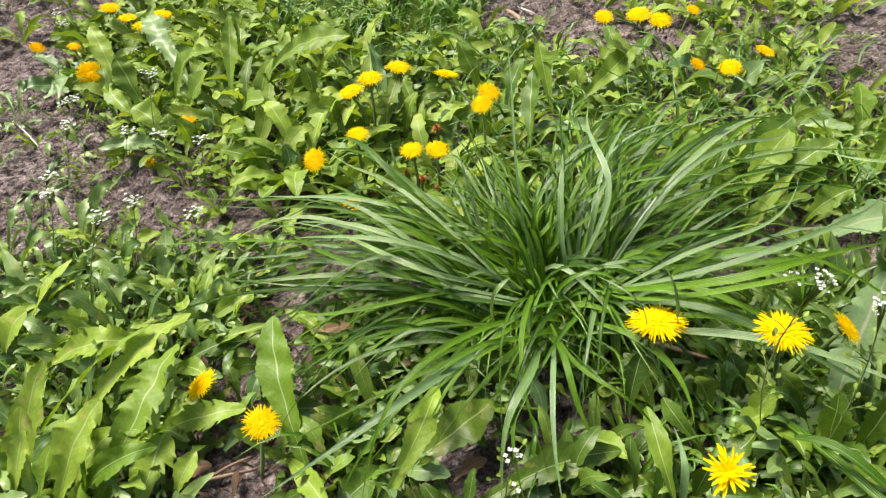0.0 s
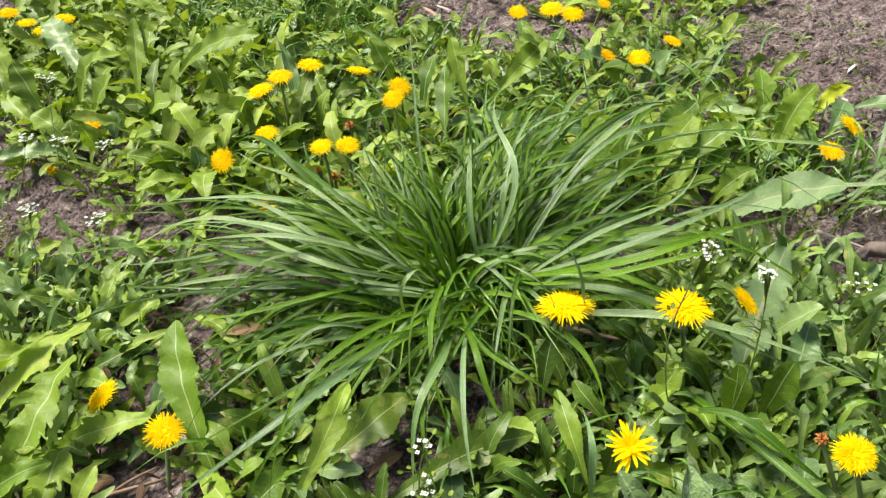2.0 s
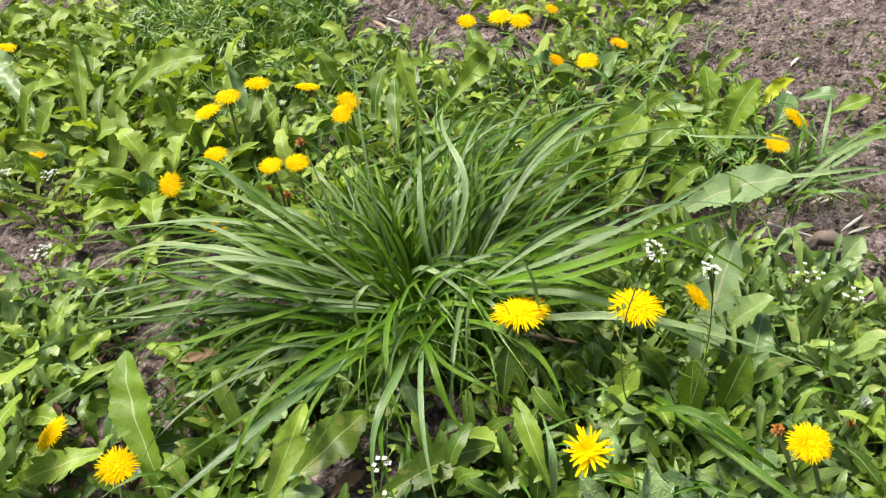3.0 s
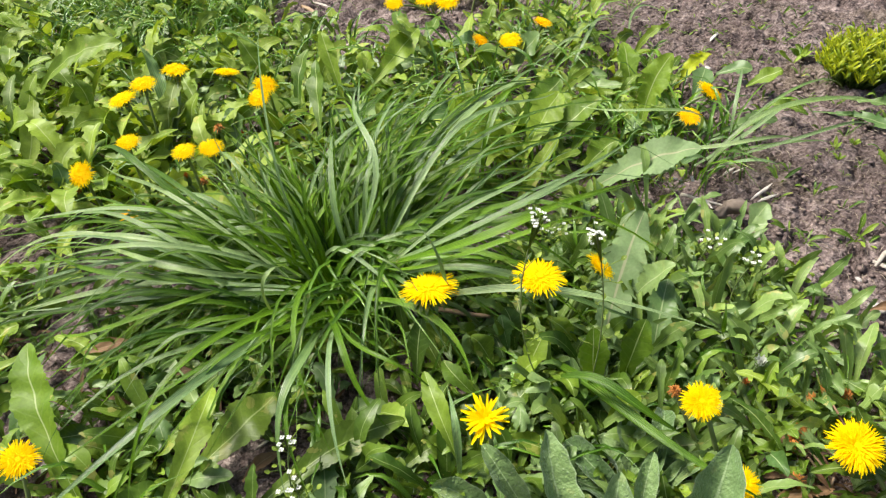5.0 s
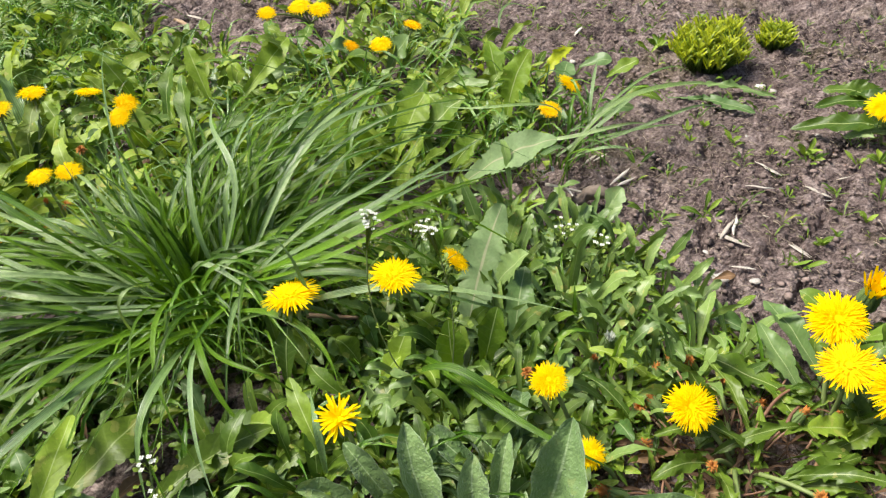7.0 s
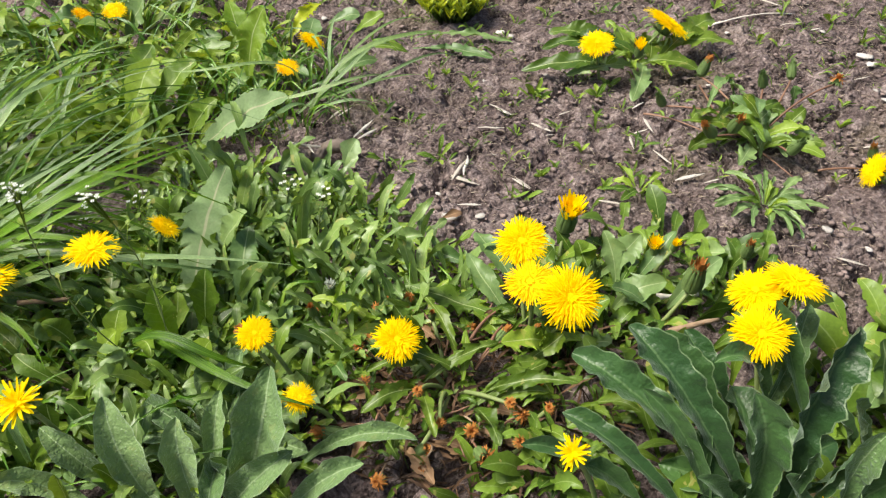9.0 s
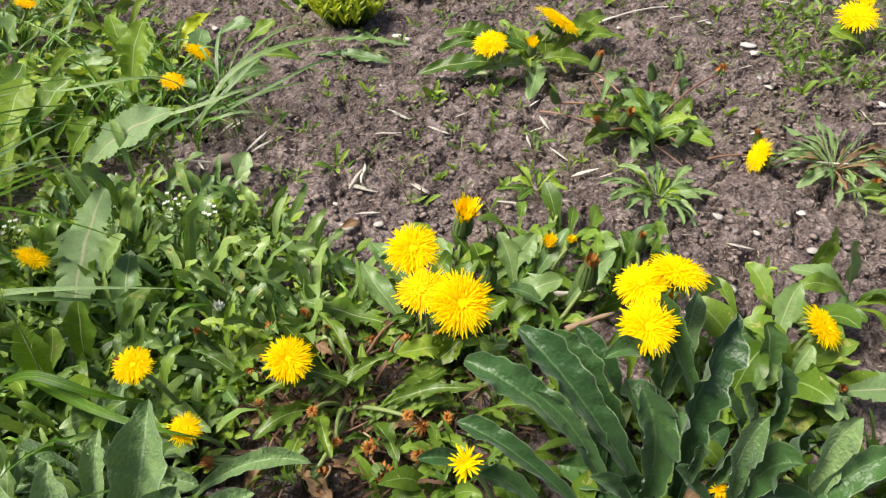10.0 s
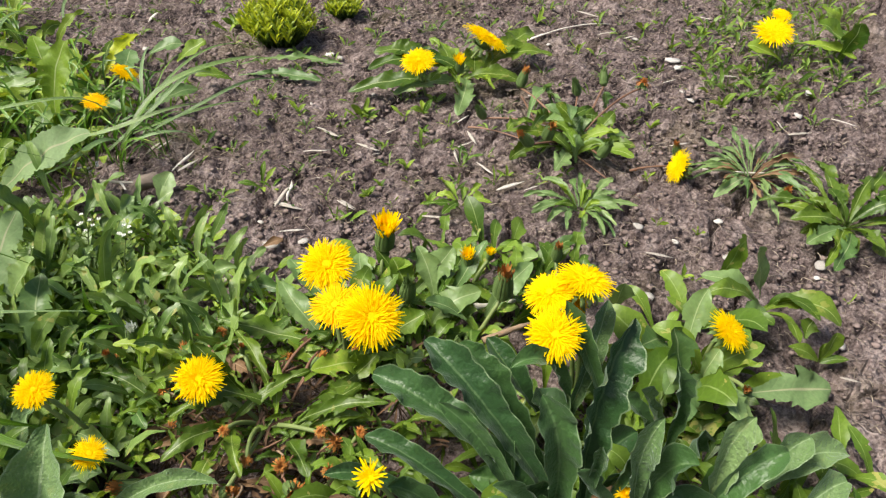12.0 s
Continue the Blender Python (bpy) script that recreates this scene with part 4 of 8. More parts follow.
leaf(d_back3, (0.281, 0.863, 0.020), (0.373, 0.917, 0.070), 0.035, "wavy", LEAF, .1, -20)
leaf(d_back3, (0.293, 0.887, 0.030), (0.302, 0.901, 0.060), 0.028, "wavy", LEAF, .1, 0)
leaf(d_back3, (0.198, 0.826, 0.010), (0.271, 0.793, 0.030), 0.017, "lance", DUSK, .1, 0)
leaf(d_back3, (0.295, 0.892, 0.020), (0.375, 0.878, 0.040), 0.021, "lance", DUSK, .1, 0)
blade(d_back3, (0.089, 0.988, 0.050), (0.154, 0.929, 0.100), (0.207, 0.873, 0.060), 0.0041, GRASS)
blade(d_back3, (0.229, 0.925, 0.050), (0.286, 0.865, 0.080), (0.364, 0.864, 0.040), 0.0033, GRASS)
d_lush = thing("dandelion", on_ground(-0.200, 0.996), "tall lush light-green dandelion leaves, few flowers", "dandelion", group="dandelions in the weeds")
leaf(d_lush, (-0.296, 1.010, 0.020), (-0.340, 1.091, 0.100), 0.035, "wavy", PALE, .1, 0)
leaf(d_lush, (-0.248, 0.949, 0.020), (-0.282, 0.991, 0.090), 0.038, "wavy", LEAF, .1, 20)
leaf(d_lush, (-0.225, 0.994, 0.020), (-0.180, 0.988, 0.090), 0.038, "wavy", LEAF, .1, 0)
leaf(d_lush, (-0.202, 0.955, 0.020), (-0.165, 0.965, 0.070), 0.036, "wavy", LEAF, .1, 0)
leaf(d_lush, (-0.190, 0.982, 0.030), (-0.276, 1.149, 0.090), 0.047, "toothed", DUSK, .1, 0)
leaf(d_lush, (-0.147, 0.976, 0.020), (-0.141, 1.052, 0.110), 0.027, "wavy", LEAF, .05, 0)
leaf(d_lush, (-0.137, 1.043, 0.030), (-0.131, 1.039, 0.110), 0.021, "wavy", LEAF, .05, 40)
leaf(d_lush, (-0.161, 0.884, 0.020), (-0.163, 0.904, 0.050), 0.025, "wavy", DUSK, .1, 0)
leaf(d_lush, (-0.137, 0.933, 0.020), (-0.088, 0.907, 0.050), 0.040, "wavy", PALE, .15, 0)
leaf(d_lush, (-0.195, 0.867, 0.010), (-0.287, 0.861, 0.030), 0.031, "toothed", DUSK, .1, 0)
leaf(d_lush, (-0.244, 0.917, 0.020), (-0.309, 1.001, 0.050), 0.029, "toothed", LEAF, .1, 0)
leaf(d_lush, (-0.218, 0.897, 0.020), (-0.256, 0.922, 0.050), 0.042, "wavy", LEAF, .1, 0)
leaf(d_lush, (-0.204, 0.879, 0.020), (-0.206, 0.895, 0.050), 0.027, "toothed", LEAF, .1, 0)
leaf(d_lush, (-0.140, 0.880, 0.020), (-0.091, 0.853, 0.040), 0.031, "wavy", LEAF, .1, 0)
leaf(d_lush, (-0.177, 0.859, 0.020), (-0.185, 0.855, 0.060), 0.027, "toothed", PALE, .1, 0)
d_lush2 = thing("dandelion", on_ground(-0.091, 0.971), "upright broad dandelion leaves by the bare soil", "dandelion", group="dandelions in the weeds")
leaf(d_lush2, (-0.098, 1.010, 0.040), (0.021, 0.964, 0.100), 0.040, "wavy", LEAF, .1, -15)
leaf(d_lush2, (-0.096, 0.916, 0.020), (-0.075, 0.939, 0.090), 0.028, "wavy", LEAF, .1, 0)
leaf(d_lush2, (-0.037, 0.943, 0.020), (-0.043, 0.953, 0.070), 0.025, "wavy", LEAF, .1, 0)
leaf(d_lush2, (-0.084, 0.945, 0.020), (-0.089, 0.915, 0.080), 0.025, "toothed", LEAF, .1, 20)
leaf(d_lush2, (-0.058, 0.774, 0.010), (-0.057, 0.786, 0.050), 0.025, "toothed", DUSK, .1, 0)
leaf(d_lush2, (-0.058, 0.774, 0.010), (-0.109, 0.726, 0.040), 0.028, "toothed", PALE, .15, 0)
leaf(d_lush2, (-0.068, 0.753, 0.010), (-0.073, 0.696, 0.040), 0.035, "toothed", PALE, .15, 0)
leaf(d_lush2, (-0.088, 0.788, 0.020), (-0.125, 0.787, 0.050), 0.031, "toothed", LEAF, .15, 0)
leaf(d_lush2, (-0.082, 0.787, 0.020), (-0.094, 0.787, 0.050), 0.031, "toothed", LEAF, .15, 0)
leaf(d_lush2, (-0.074, 0.884, 0.010), (-0.024, 0.796, 0.030), 0.020, "wavy", LEAF, .15, 0)
leaf(d_lush2, (-0.039, 0.783, 0.010), (-0.011, 0.842, 0.040), 0.023, "toothed", LEAF, .15, 0)
d_farleft = thing("dandelion", on_ground(-0.386, 1.112), "dandelion with orange-yellow heads on bare soil", "dandelion", group="dandelions in the weeds")
flower(d_farleft, (-0.356, 1.077, 0.040), 0.040, (0.25, -0.57, 0.78), "full", seed=1)
flower(d_farleft, (-0.472, 1.199, 0.040), 0.028, (0.50, -0.19, 0.85), "amber", root=on_ground(-0.457, 1.183), seed=2)
flower(d_farleft, (-0.414, 1.191, 0.040), 0.022, (0.26, -0.19, 0.95), "amber", root=on_ground(-0.409, 1.177), seed=3)
flower(d_farleft, (-0.403, 1.153, 0.030), 0.013, (0.27, -0.19, 0.95), "spent", seed=4)
flower(d_farleft, (-0.408, 1.133, 0.030), 0.013, (0.27, -0.19, 0.94), "spent", seed=5)
d_topleft = thing("dandelion", on_ground(-0.361, 1.309), "dandelion with flat yellow heads at the soil edge", "dandelion", group="dandelions in the weeds")
flower(d_topleft, (-0.364, 1.251, 0.075), 0.034, (0.16, -0.19, 0.97), "flat", seed=1)
flower(d_topleft, (-0.322, 1.193, 0.075), 0.029, (0.13, -0.10, 0.99), "flat", root=on_ground(-0.329, 1.214), seed=2)
flower(d_topleft, (-0.286, 1.149, 0.075), 0.035, (0.13, -0.10, 0.99), "flat", root=on_ground(-0.299, 1.178), seed=3)
flower(d_topleft, (-0.270, 1.193, 0.075), 0.034, (0.13, -0.10, 0.99), "flat", root=on_ground(-0.287, 1.214), seed=4)
d_low = thing("dandelion", on_ground(-0.228, 0.850), "small low dandelion with fading heads", "dandelion", group="dandelions in the weeds")
flower(d_low, (-0.184, 0.894, 0.040), 0.021, (0.09, -0.27, 0.96), "amber", seed=1)
flower(d_low, (-0.215, 0.814, 0.030), 0.018, (0.11, -0.27, 0.96), "fading", seed=2)
flower(d_low, (-0.243, 0.844, 0.020), 0.013, (0.11, -0.26, 0.96), "spent", seed=3)
d_far = thing("dandelion", on_ground(0.454, 1.120), "distant yellow dandelion on dry soil", "dandelion", group="dandelions in the weeds")
flower(d_far, (0.389, 1.108, 0.040), 0.032, (-0.10, -0.36, 0.93), "flat", seed=1)
flower(d_far, (0.435, 1.090, 0.045), 0.038, (-0.19, -0.26, 0.95), "flat", seed=2)
flower(d_far, (0.457, 1.060, 0.045), 0.039, (-0.01, -0.28, 0.96), "flat", seed=3)
flower(d_far, (0.522, 1.102, 0.040), 0.023, (0.13, -0.37, 0.92), "amber", root=on_ground(0.510, 1.106), seed=4)
d_far2 = thing("dandelion", on_ground(0.506, 0.921), "dandelion with half-hidden yellow heads and grey leaves", "dandelion", group="dandelions in the weeds")
flower(d_far2, (0.447, 0.889, 0.050), 0.024, (0.33, -0.43, 0.84), "amber", seed=1)
flower(d_far2, (0.480, 0.871, 0.050), 0.032, (-0.16, -0.33, 0.93), "flat", seed=2)
flower(d_far2, (0.542, 0.910, 0.050), 0.027, (0.20, -0.20, 0.96), "amber", seed=3)
leaf(d_far2, (0.480, 0.862, 0.010), (0.512, 0.852, 0.060), 0.038, "wavy", DUSK, .1, 0)
leaf(d_far2, (0.482, 0.904, 0.010), (0.410, 0.890, 0.050), 0.036, "wavy", DUSK, .15, 0)
leaf(d_far2, (0.466, 0.963, 0.010), (0.499, 0.977, 0.060), 0.026, "wavy", LEAF, .1, 20)
leaf(d_far2, (0.452, 0.845, 0.010), (0.430, 0.859, 0.050), 0.025, "toothed", LEAF, .1, 0)
leaf(d_far2, (0.577, 1.038, 0.010), (0.541, 1.061, 0.030), 0.024, "wavy", DUSK, .1, 0)
leaf(d_far2, (0.516, 0.815, 0.010), (0.572, 0.782, 0.020), 0.029, "toothed", DUSK, .05, 0)
leaf(d_far2, (0.504, 0.788, 0.010), (0.566, 0.729, 0.030), 0.022, "toothed", DUSK, .05, 0)
leaf(d_far2, (0.610, 0.891, 0.010), (0.619, 0.933, 0.030), 0.025, "wavy", DUSK, .1, 0)
blade(d_far2, (0.529, 0.812, 0.010), (0.568, 0.842, 0.050), (0.668, 0.911, 0.030), 0.0044, SHEEN)
blade(d_far2, (0.529, 0.859, 0.010), (0.556, 0.845, 0.050), (0.655, 0.911, 0.020), 0.0035, SHEEN)
blade(d_far2, (0.516, 0.862, 0.010), (0.536, 0.833, 0.050), (0.612, 0.885, 0.020), 0.0035, SHEEN)
blade(d_far2, (0.674, 0.912, 0.010), (0.712, 0.949, 0.030), (0.746, 0.936, 0.020), 0.0039, SHEEN)
d_mid = thing("dandelion", on_ground(0.571, 0.665), "dandelion with two ragged yellow heads and an upright leaf", "dandelion", group="dandelions in the weeds")
flower(d_mid, (0.625, 0.656, 0.043), 0.032, (0.38, -0.34, 0.86), "flat", seed=1)
flower(d_mid, (0.566, 0.604, 0.050), 0.027, (0.02, -0.31, 0.95), "amber", seed=2)
leaf(d_mid, (0.538, 0.647, 0.020), (0.581, 0.668, 0.090), 0.038, "toothed", PALE, .05, 0)
leaf(d_mid, (0.606, 0.617, 0.010), (0.679, 0.607, 0.020), 0.023, "toothed", DUSK, .1, 0)
leaf(d_mid, (0.634, 0.696, 0.010), (0.673, 0.733, 0.030), 0.030, "wavy", DUSK, .1, 0)
leaf(d_mid, (0.633, 0.732, 0.010), (0.702, 0.766, 0.030), 0.024, "thistle", LIME, .1, 0)
leaf(d_mid, (0.701, 0.748, 0.010), (0.733, 0.723, 0.020), 0.029, "wavy", DUSK, .1, 0)
leaf(d_mid, (0.712, 0.704, 0.010), (0.747, 0.689, 0.030), 0.030, "toothed", LEAF, .1, 0)
leaf(d_mid, (0.746, 0.629, 0.004), (0.805, 0.549, 0.002), 0.019, "dandelion", DUSK, .04, 0)
leaf(d_mid, (0.765, 0.652, 0.004), (0.852, 0.564, 0.002), 0.012, "dandelion", DUSK, .04, 0)
leaf(d_mid, (0.728, 0.617, 0.010), (0.695, 0.638, 0.020), 0.023, "toothed", LEAF, .1, 0)
leaf(d_mid, (0.577, 0.729, 0.010), (0.589, 0.782, 0.060), 0.030, "wavy", PALE, .1, 0)
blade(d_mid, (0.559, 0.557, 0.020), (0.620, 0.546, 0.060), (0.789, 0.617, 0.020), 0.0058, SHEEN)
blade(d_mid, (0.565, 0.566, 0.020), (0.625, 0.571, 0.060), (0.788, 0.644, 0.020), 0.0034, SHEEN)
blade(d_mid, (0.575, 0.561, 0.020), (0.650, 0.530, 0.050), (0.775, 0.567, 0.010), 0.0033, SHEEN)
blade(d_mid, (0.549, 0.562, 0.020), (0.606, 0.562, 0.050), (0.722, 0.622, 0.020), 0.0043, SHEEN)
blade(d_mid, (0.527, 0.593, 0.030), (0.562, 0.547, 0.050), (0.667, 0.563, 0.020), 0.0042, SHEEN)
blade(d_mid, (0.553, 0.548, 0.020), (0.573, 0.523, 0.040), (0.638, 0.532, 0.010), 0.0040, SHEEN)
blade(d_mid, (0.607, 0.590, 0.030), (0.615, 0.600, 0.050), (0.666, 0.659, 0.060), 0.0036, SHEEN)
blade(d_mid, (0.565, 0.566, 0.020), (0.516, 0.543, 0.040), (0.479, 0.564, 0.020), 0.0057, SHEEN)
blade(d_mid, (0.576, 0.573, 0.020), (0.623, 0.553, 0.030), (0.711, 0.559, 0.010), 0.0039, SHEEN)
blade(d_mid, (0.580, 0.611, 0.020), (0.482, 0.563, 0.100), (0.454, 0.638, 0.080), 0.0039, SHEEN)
d_dark = thing("dandelion", on_ground(0.429, 0.679), "dark green dandelion leaves behind the grass tuft", "dandelion", group="dandelions in the weeds")
leaf(d_dark, (0.381, 0.673, 0.010), (0.341, 0.666, 0.090), 0.054, "wavy", PALE, .1, 10)
leaf(d_dark, (0.374, 0.621, 0.020), (0.357, 0.637, 0.090), 0.033, "toothed", PALE, .08, -20)
leaf(d_dark, (0.402, 0.643, 0.020), (0.457, 0.675, 0.070), 0.041, "wavy", LEAF, .1, 0)
leaf(d_dark, (0.422, 0.645, 0.020), (0.487, 0.642, 0.070), 0.035, "wavy", LEAF, .1, 10)
leaf(d_dark, (0.448, 0.630, 0.020), (0.477, 0.635, 0.050), 0.026, "wavy", PALE, .1, 20)
leaf(d_dark, (0.402, 0.732, 0.010), (0.298, 0.715, 0.050), 0.025, "lance", DUSK, .1, 0)
leaf(d_dark, (0.337, 0.784, 0.010), (0.258, 0.795, 0.040), 0.023, "lance", DUSK, .1, 0)
leaf(d_dark, (0.446, 0.600, 0.010), (0.481, 0.592, 0.050), 0.029, "toothed", LEAF, .1, 0)
leaf(d_dark, (0.438, 0.577, 0.006), (0.524, 0.524, 0.066), 0.046, "wavy", GREY, .1, 0, fold=0.3)
leaf(d_dark, (0.369, 0.578, 0.020), (0.422, 0.597, 0.070), 0.013, "lance", PALE, .1, 0)
leaf(d_dark, (0.301, 0.636, 0.020), (0.311, 0.629, 0.060), 0.022, "wavy", LEAF, .1, 0)
leaf(d_dark, (0.331, 0.602, 0.010), (0.343, 0.681, 0.090), 0.047, "toothed", PALE, .08, 0, fold=.2)
leaf(d_dark, (0.408, 0.687, 0.020), (0.461, 0.683, 0.080), 0.041, "wavy", LEAF, .1, 0)
leaf(d_dark, (0.487, 0.698, 0.020), (0.490, 0.670, 0.050), 0.036, "wavy", LEAF, .1, 0)
d_pale = thing("dandelion", on_ground(0.384, 0.424), "big pale leaf with pinkish midrib among weeds", "dandelion", group="dandelions in the weeds")
leaf(d_pale, (0.339, 0.358, 0.010), (0.430, 0.460, 0.064), 0.046, "toothed", GREY, .06, 0, fold=0.12)
leaf(d_pale, (0.380, 0.402, 0.020), (0.411, 0.385, 0.070), 0.026, "toothed", DUSK, .1, 10)
leaf(d_pale, (0.443, 0.488, 0.020), (0.421, 0.469, 0.080), 0.034, "wavy", DUSK, .1, 0)
leaf(d_pale, (0.540, 0.462, 0.010), (0.561, 0.469, 0.030), 0.024, "wavy", DUSK, .1, 0)
leaf(d_pale, (0.540, 0.462, 0.010), (0.552, 0.455, 0.020), 0.019, "wavy", DUSK, .1, 0)
leaf(d_pale, (0.530, 0.457, 0.010), (0.512, 0.476, 0.020), 0.021, "wavy", LEAF, .1, 0)
leaf(d_pale, (0.521, 0.452, 0.010), (0.533, 0.413, 0.020), 0.015, "wavy", LEAF, .1, 0)
leaf(d_pale, (0.320, 0.347, 0.020), (0.340, 0.360, 0.050), 0.018, "wavy", LEAF, .1, 0)
leaf(d_pale, (0.265, 0.398, 0.020), (0.256, 0.392, 0.050), 0.019, "wavy", DUSK, .1, 0)
leaf(d_pale, (0.286, 0.394, 0.020), (0.284, 0.404, 0.050), 0.017, "wavy", DUSK, .1, 0)
leaf(d_pale, (0.376, 0.349, 0.010), (0.413, 0.394, 0.050), 0.030, "toothed", DUSK, .08, 0)
leaf(d_pale, (0.424, 0.559, 0.010), (0.411, 0.549, 0.040), 0.021, "wavy", PALE, .1, 0)
d_spent = thing("dandelion", on_ground(0.456, 0.203), "dandelion with red-brown centre and withered heads", "dandelion", group="dandelions in the weeds")
flower(d_spent, (0.358, 0.273, 0.068), 0.025, (-0.20, -0.27, 0.94), "full", root=on_ground(0.376, 0.260), seed=1)
flower(d_spent, (0.433, 0.228, 0.047), 0.033, (-0.19, -0.35, 0.92), "full", seed=2)
flower(d_spent, (0.361, 0.231, 0.043), 0.022, (-0.01, -0.29, 0.96), "flat", root=on_ground(0.378, 0.226), seed=3)
flower(d_spent, (0.356, 0.295, 0.055), 0.011, (-0.16, -0.24, 0.96), "wilted", root=on_ground(0.374, 0.278), seed=4)
flower(d_spent, (0.407, 0.293, 0.040), 0.011, (-0.19, -0.22, 0.96), "spent", root=on_ground(0.416, 0.277), seed=5)
flower(d_spent, (0.474, 0.243, 0.030), 0.009, (-0.14, -0.25, 0.96), "spent", seed=6)
flower(d_spent, (0.411, 0.297, 0.030), 0.010, (-0.08, -0.28, 0.96), "spent", root=on_ground(0.419, 0.280), seed=7)
flower(d_spent, (0.478, 0.277, 0.020), 0.011, (-0.13, -0.26, 0.96), "wilted", root=on_ground(0.474, 0.263), seed=8)
flower(d_spent, (0.465, 0.152, 0.030), 0.011, (-0.21, -0.30, 0.93), "wilted", seed=9)
flower(d_spent, (0.481, 0.134, 0.030), 0.010, (-0.24, -0.28, 0.93), "wilted", root=on_ground(0.477, 0.147), seed=10)
flower(d_spent, (0.426, 0.197, 0.030), 0.010, (-0.15, -0.34, 0.93), "wilted", seed=11)
flower(d_spent, (0.422, 0.169, 0.030), 0.009, (-0.16, -0.33, 0.93), "wilted", seed=12)
flower(d_spent, (0.450, 0.128, 0.030), 0.011, (0.03, -0.53, 0.85), "wilted", root=on_ground(0.451, 0.141), seed=13)
flower(d_spent, (0.402, 0.161, 0.030), 0.011, (0.10, -0.55, 0.83), "spent", seed=14)
flower(d_spent, (0.431, 0.310, 0.030), 0.017, (-0.06, -0.19, 0.98), "pale", root=on_ground(0.435, 0.291), seed=15)
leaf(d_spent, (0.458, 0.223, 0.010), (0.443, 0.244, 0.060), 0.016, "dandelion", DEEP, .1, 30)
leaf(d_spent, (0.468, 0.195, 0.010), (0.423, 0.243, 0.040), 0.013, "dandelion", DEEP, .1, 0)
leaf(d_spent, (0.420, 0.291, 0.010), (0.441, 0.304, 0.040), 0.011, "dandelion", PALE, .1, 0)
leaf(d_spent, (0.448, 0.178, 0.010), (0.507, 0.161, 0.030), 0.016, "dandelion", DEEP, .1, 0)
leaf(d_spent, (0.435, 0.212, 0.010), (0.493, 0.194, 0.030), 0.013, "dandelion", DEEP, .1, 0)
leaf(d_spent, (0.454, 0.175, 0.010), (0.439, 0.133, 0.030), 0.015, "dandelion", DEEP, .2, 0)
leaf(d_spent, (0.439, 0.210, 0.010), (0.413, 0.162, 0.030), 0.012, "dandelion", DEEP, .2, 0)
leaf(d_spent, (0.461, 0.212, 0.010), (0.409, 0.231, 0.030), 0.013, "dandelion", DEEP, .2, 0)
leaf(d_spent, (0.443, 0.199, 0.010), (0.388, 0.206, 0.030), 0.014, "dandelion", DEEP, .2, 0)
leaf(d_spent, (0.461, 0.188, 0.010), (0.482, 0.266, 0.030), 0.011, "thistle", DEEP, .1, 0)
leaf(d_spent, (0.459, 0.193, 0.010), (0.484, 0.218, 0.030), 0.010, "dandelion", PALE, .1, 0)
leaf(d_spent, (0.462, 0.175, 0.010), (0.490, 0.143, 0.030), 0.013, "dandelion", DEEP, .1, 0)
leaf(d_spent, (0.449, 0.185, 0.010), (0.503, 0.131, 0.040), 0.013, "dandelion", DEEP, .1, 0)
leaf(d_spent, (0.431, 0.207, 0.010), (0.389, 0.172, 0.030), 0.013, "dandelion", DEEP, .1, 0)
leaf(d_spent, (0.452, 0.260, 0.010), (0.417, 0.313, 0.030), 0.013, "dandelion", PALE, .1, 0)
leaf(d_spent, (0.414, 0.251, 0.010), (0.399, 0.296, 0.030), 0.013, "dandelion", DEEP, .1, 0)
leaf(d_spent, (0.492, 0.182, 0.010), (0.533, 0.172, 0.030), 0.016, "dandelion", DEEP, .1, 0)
d_trio = thing("dandelion", on_ground(0.524, 0.198), "three large yellow dandelion heads close together", "dandelion", group="dandelions in the weeds")
flower(d_trio, (0.535, 0.220, 0.080), 0.039, (-0.34, -0.29, 0.90), "full", seed=1)
flower(d_trio, (0.519, 0.194, 0.070), 0.038, (-0.31, -0.08, 0.95), "amber", seed=2)
flower(d_trio, (0.519, 0.160, 0.083), 0.043, (-0.34, -0.43, 0.84), "full", seed=3)
flower(d_trio, (0.620, 0.253, 0.035), 0.026, (-0.07, -0.21, 0.97), "half", root=on_ground(0.603, 0.243), seed=4)
flower(d_trio, (0.587, 0.196, 0.035), 0.020, (-0.08, -0.21, 0.98), "bud", seed=5)
flower(d_trio, (0.638, 0.181, 0.040), 0.014, (-0.22, -0.05, 0.97), "half", root=on_ground(0.617, 0.184), seed=6)
flower(d_trio, (0.663, 0.180, 0.030), 0.009, (-0.09, -0.18, 0.98), "half", root=on_ground(0.638, 0.183), seed=7)
flower(d_trio, (0.625, 0.138, 0.050), 0.024, (-0.09, -0.12, 0.99), "spent", root=on_ground(0.606, 0.149), seed=8)
leaf(d_trio, (0.511, 0.188, 0.010), (0.514, 0.258, 0.020), 0.020, "dandelion", LEAF, .05, 0)
leaf(d_trio, (0.537, 0.192, 0.010), (0.484, 0.291, 0.020), 0.018, "dandelion", LEAF, .05, 0)
leaf(d_trio, (0.526, 0.208, 0.010), (0.529, 0.269, 0.040), 0.022, "toothed", DUSK, .1, 0)
leaf(d_trio, (0.547, 0.216, 0.010), (0.549, 0.284, 0.040), 0.025, "toothed", DUSK, .15, 0)
leaf(d_trio, (0.567, 0.221, 0.010), (0.597, 0.259, 0.030), 0.026, "toothed", DUSK, .1, 0)
leaf(d_trio, (0.600, 0.204, 0.010), (0.602, 0.227, 0.040), 0.026, "wavy", LEAF, .1, 0)
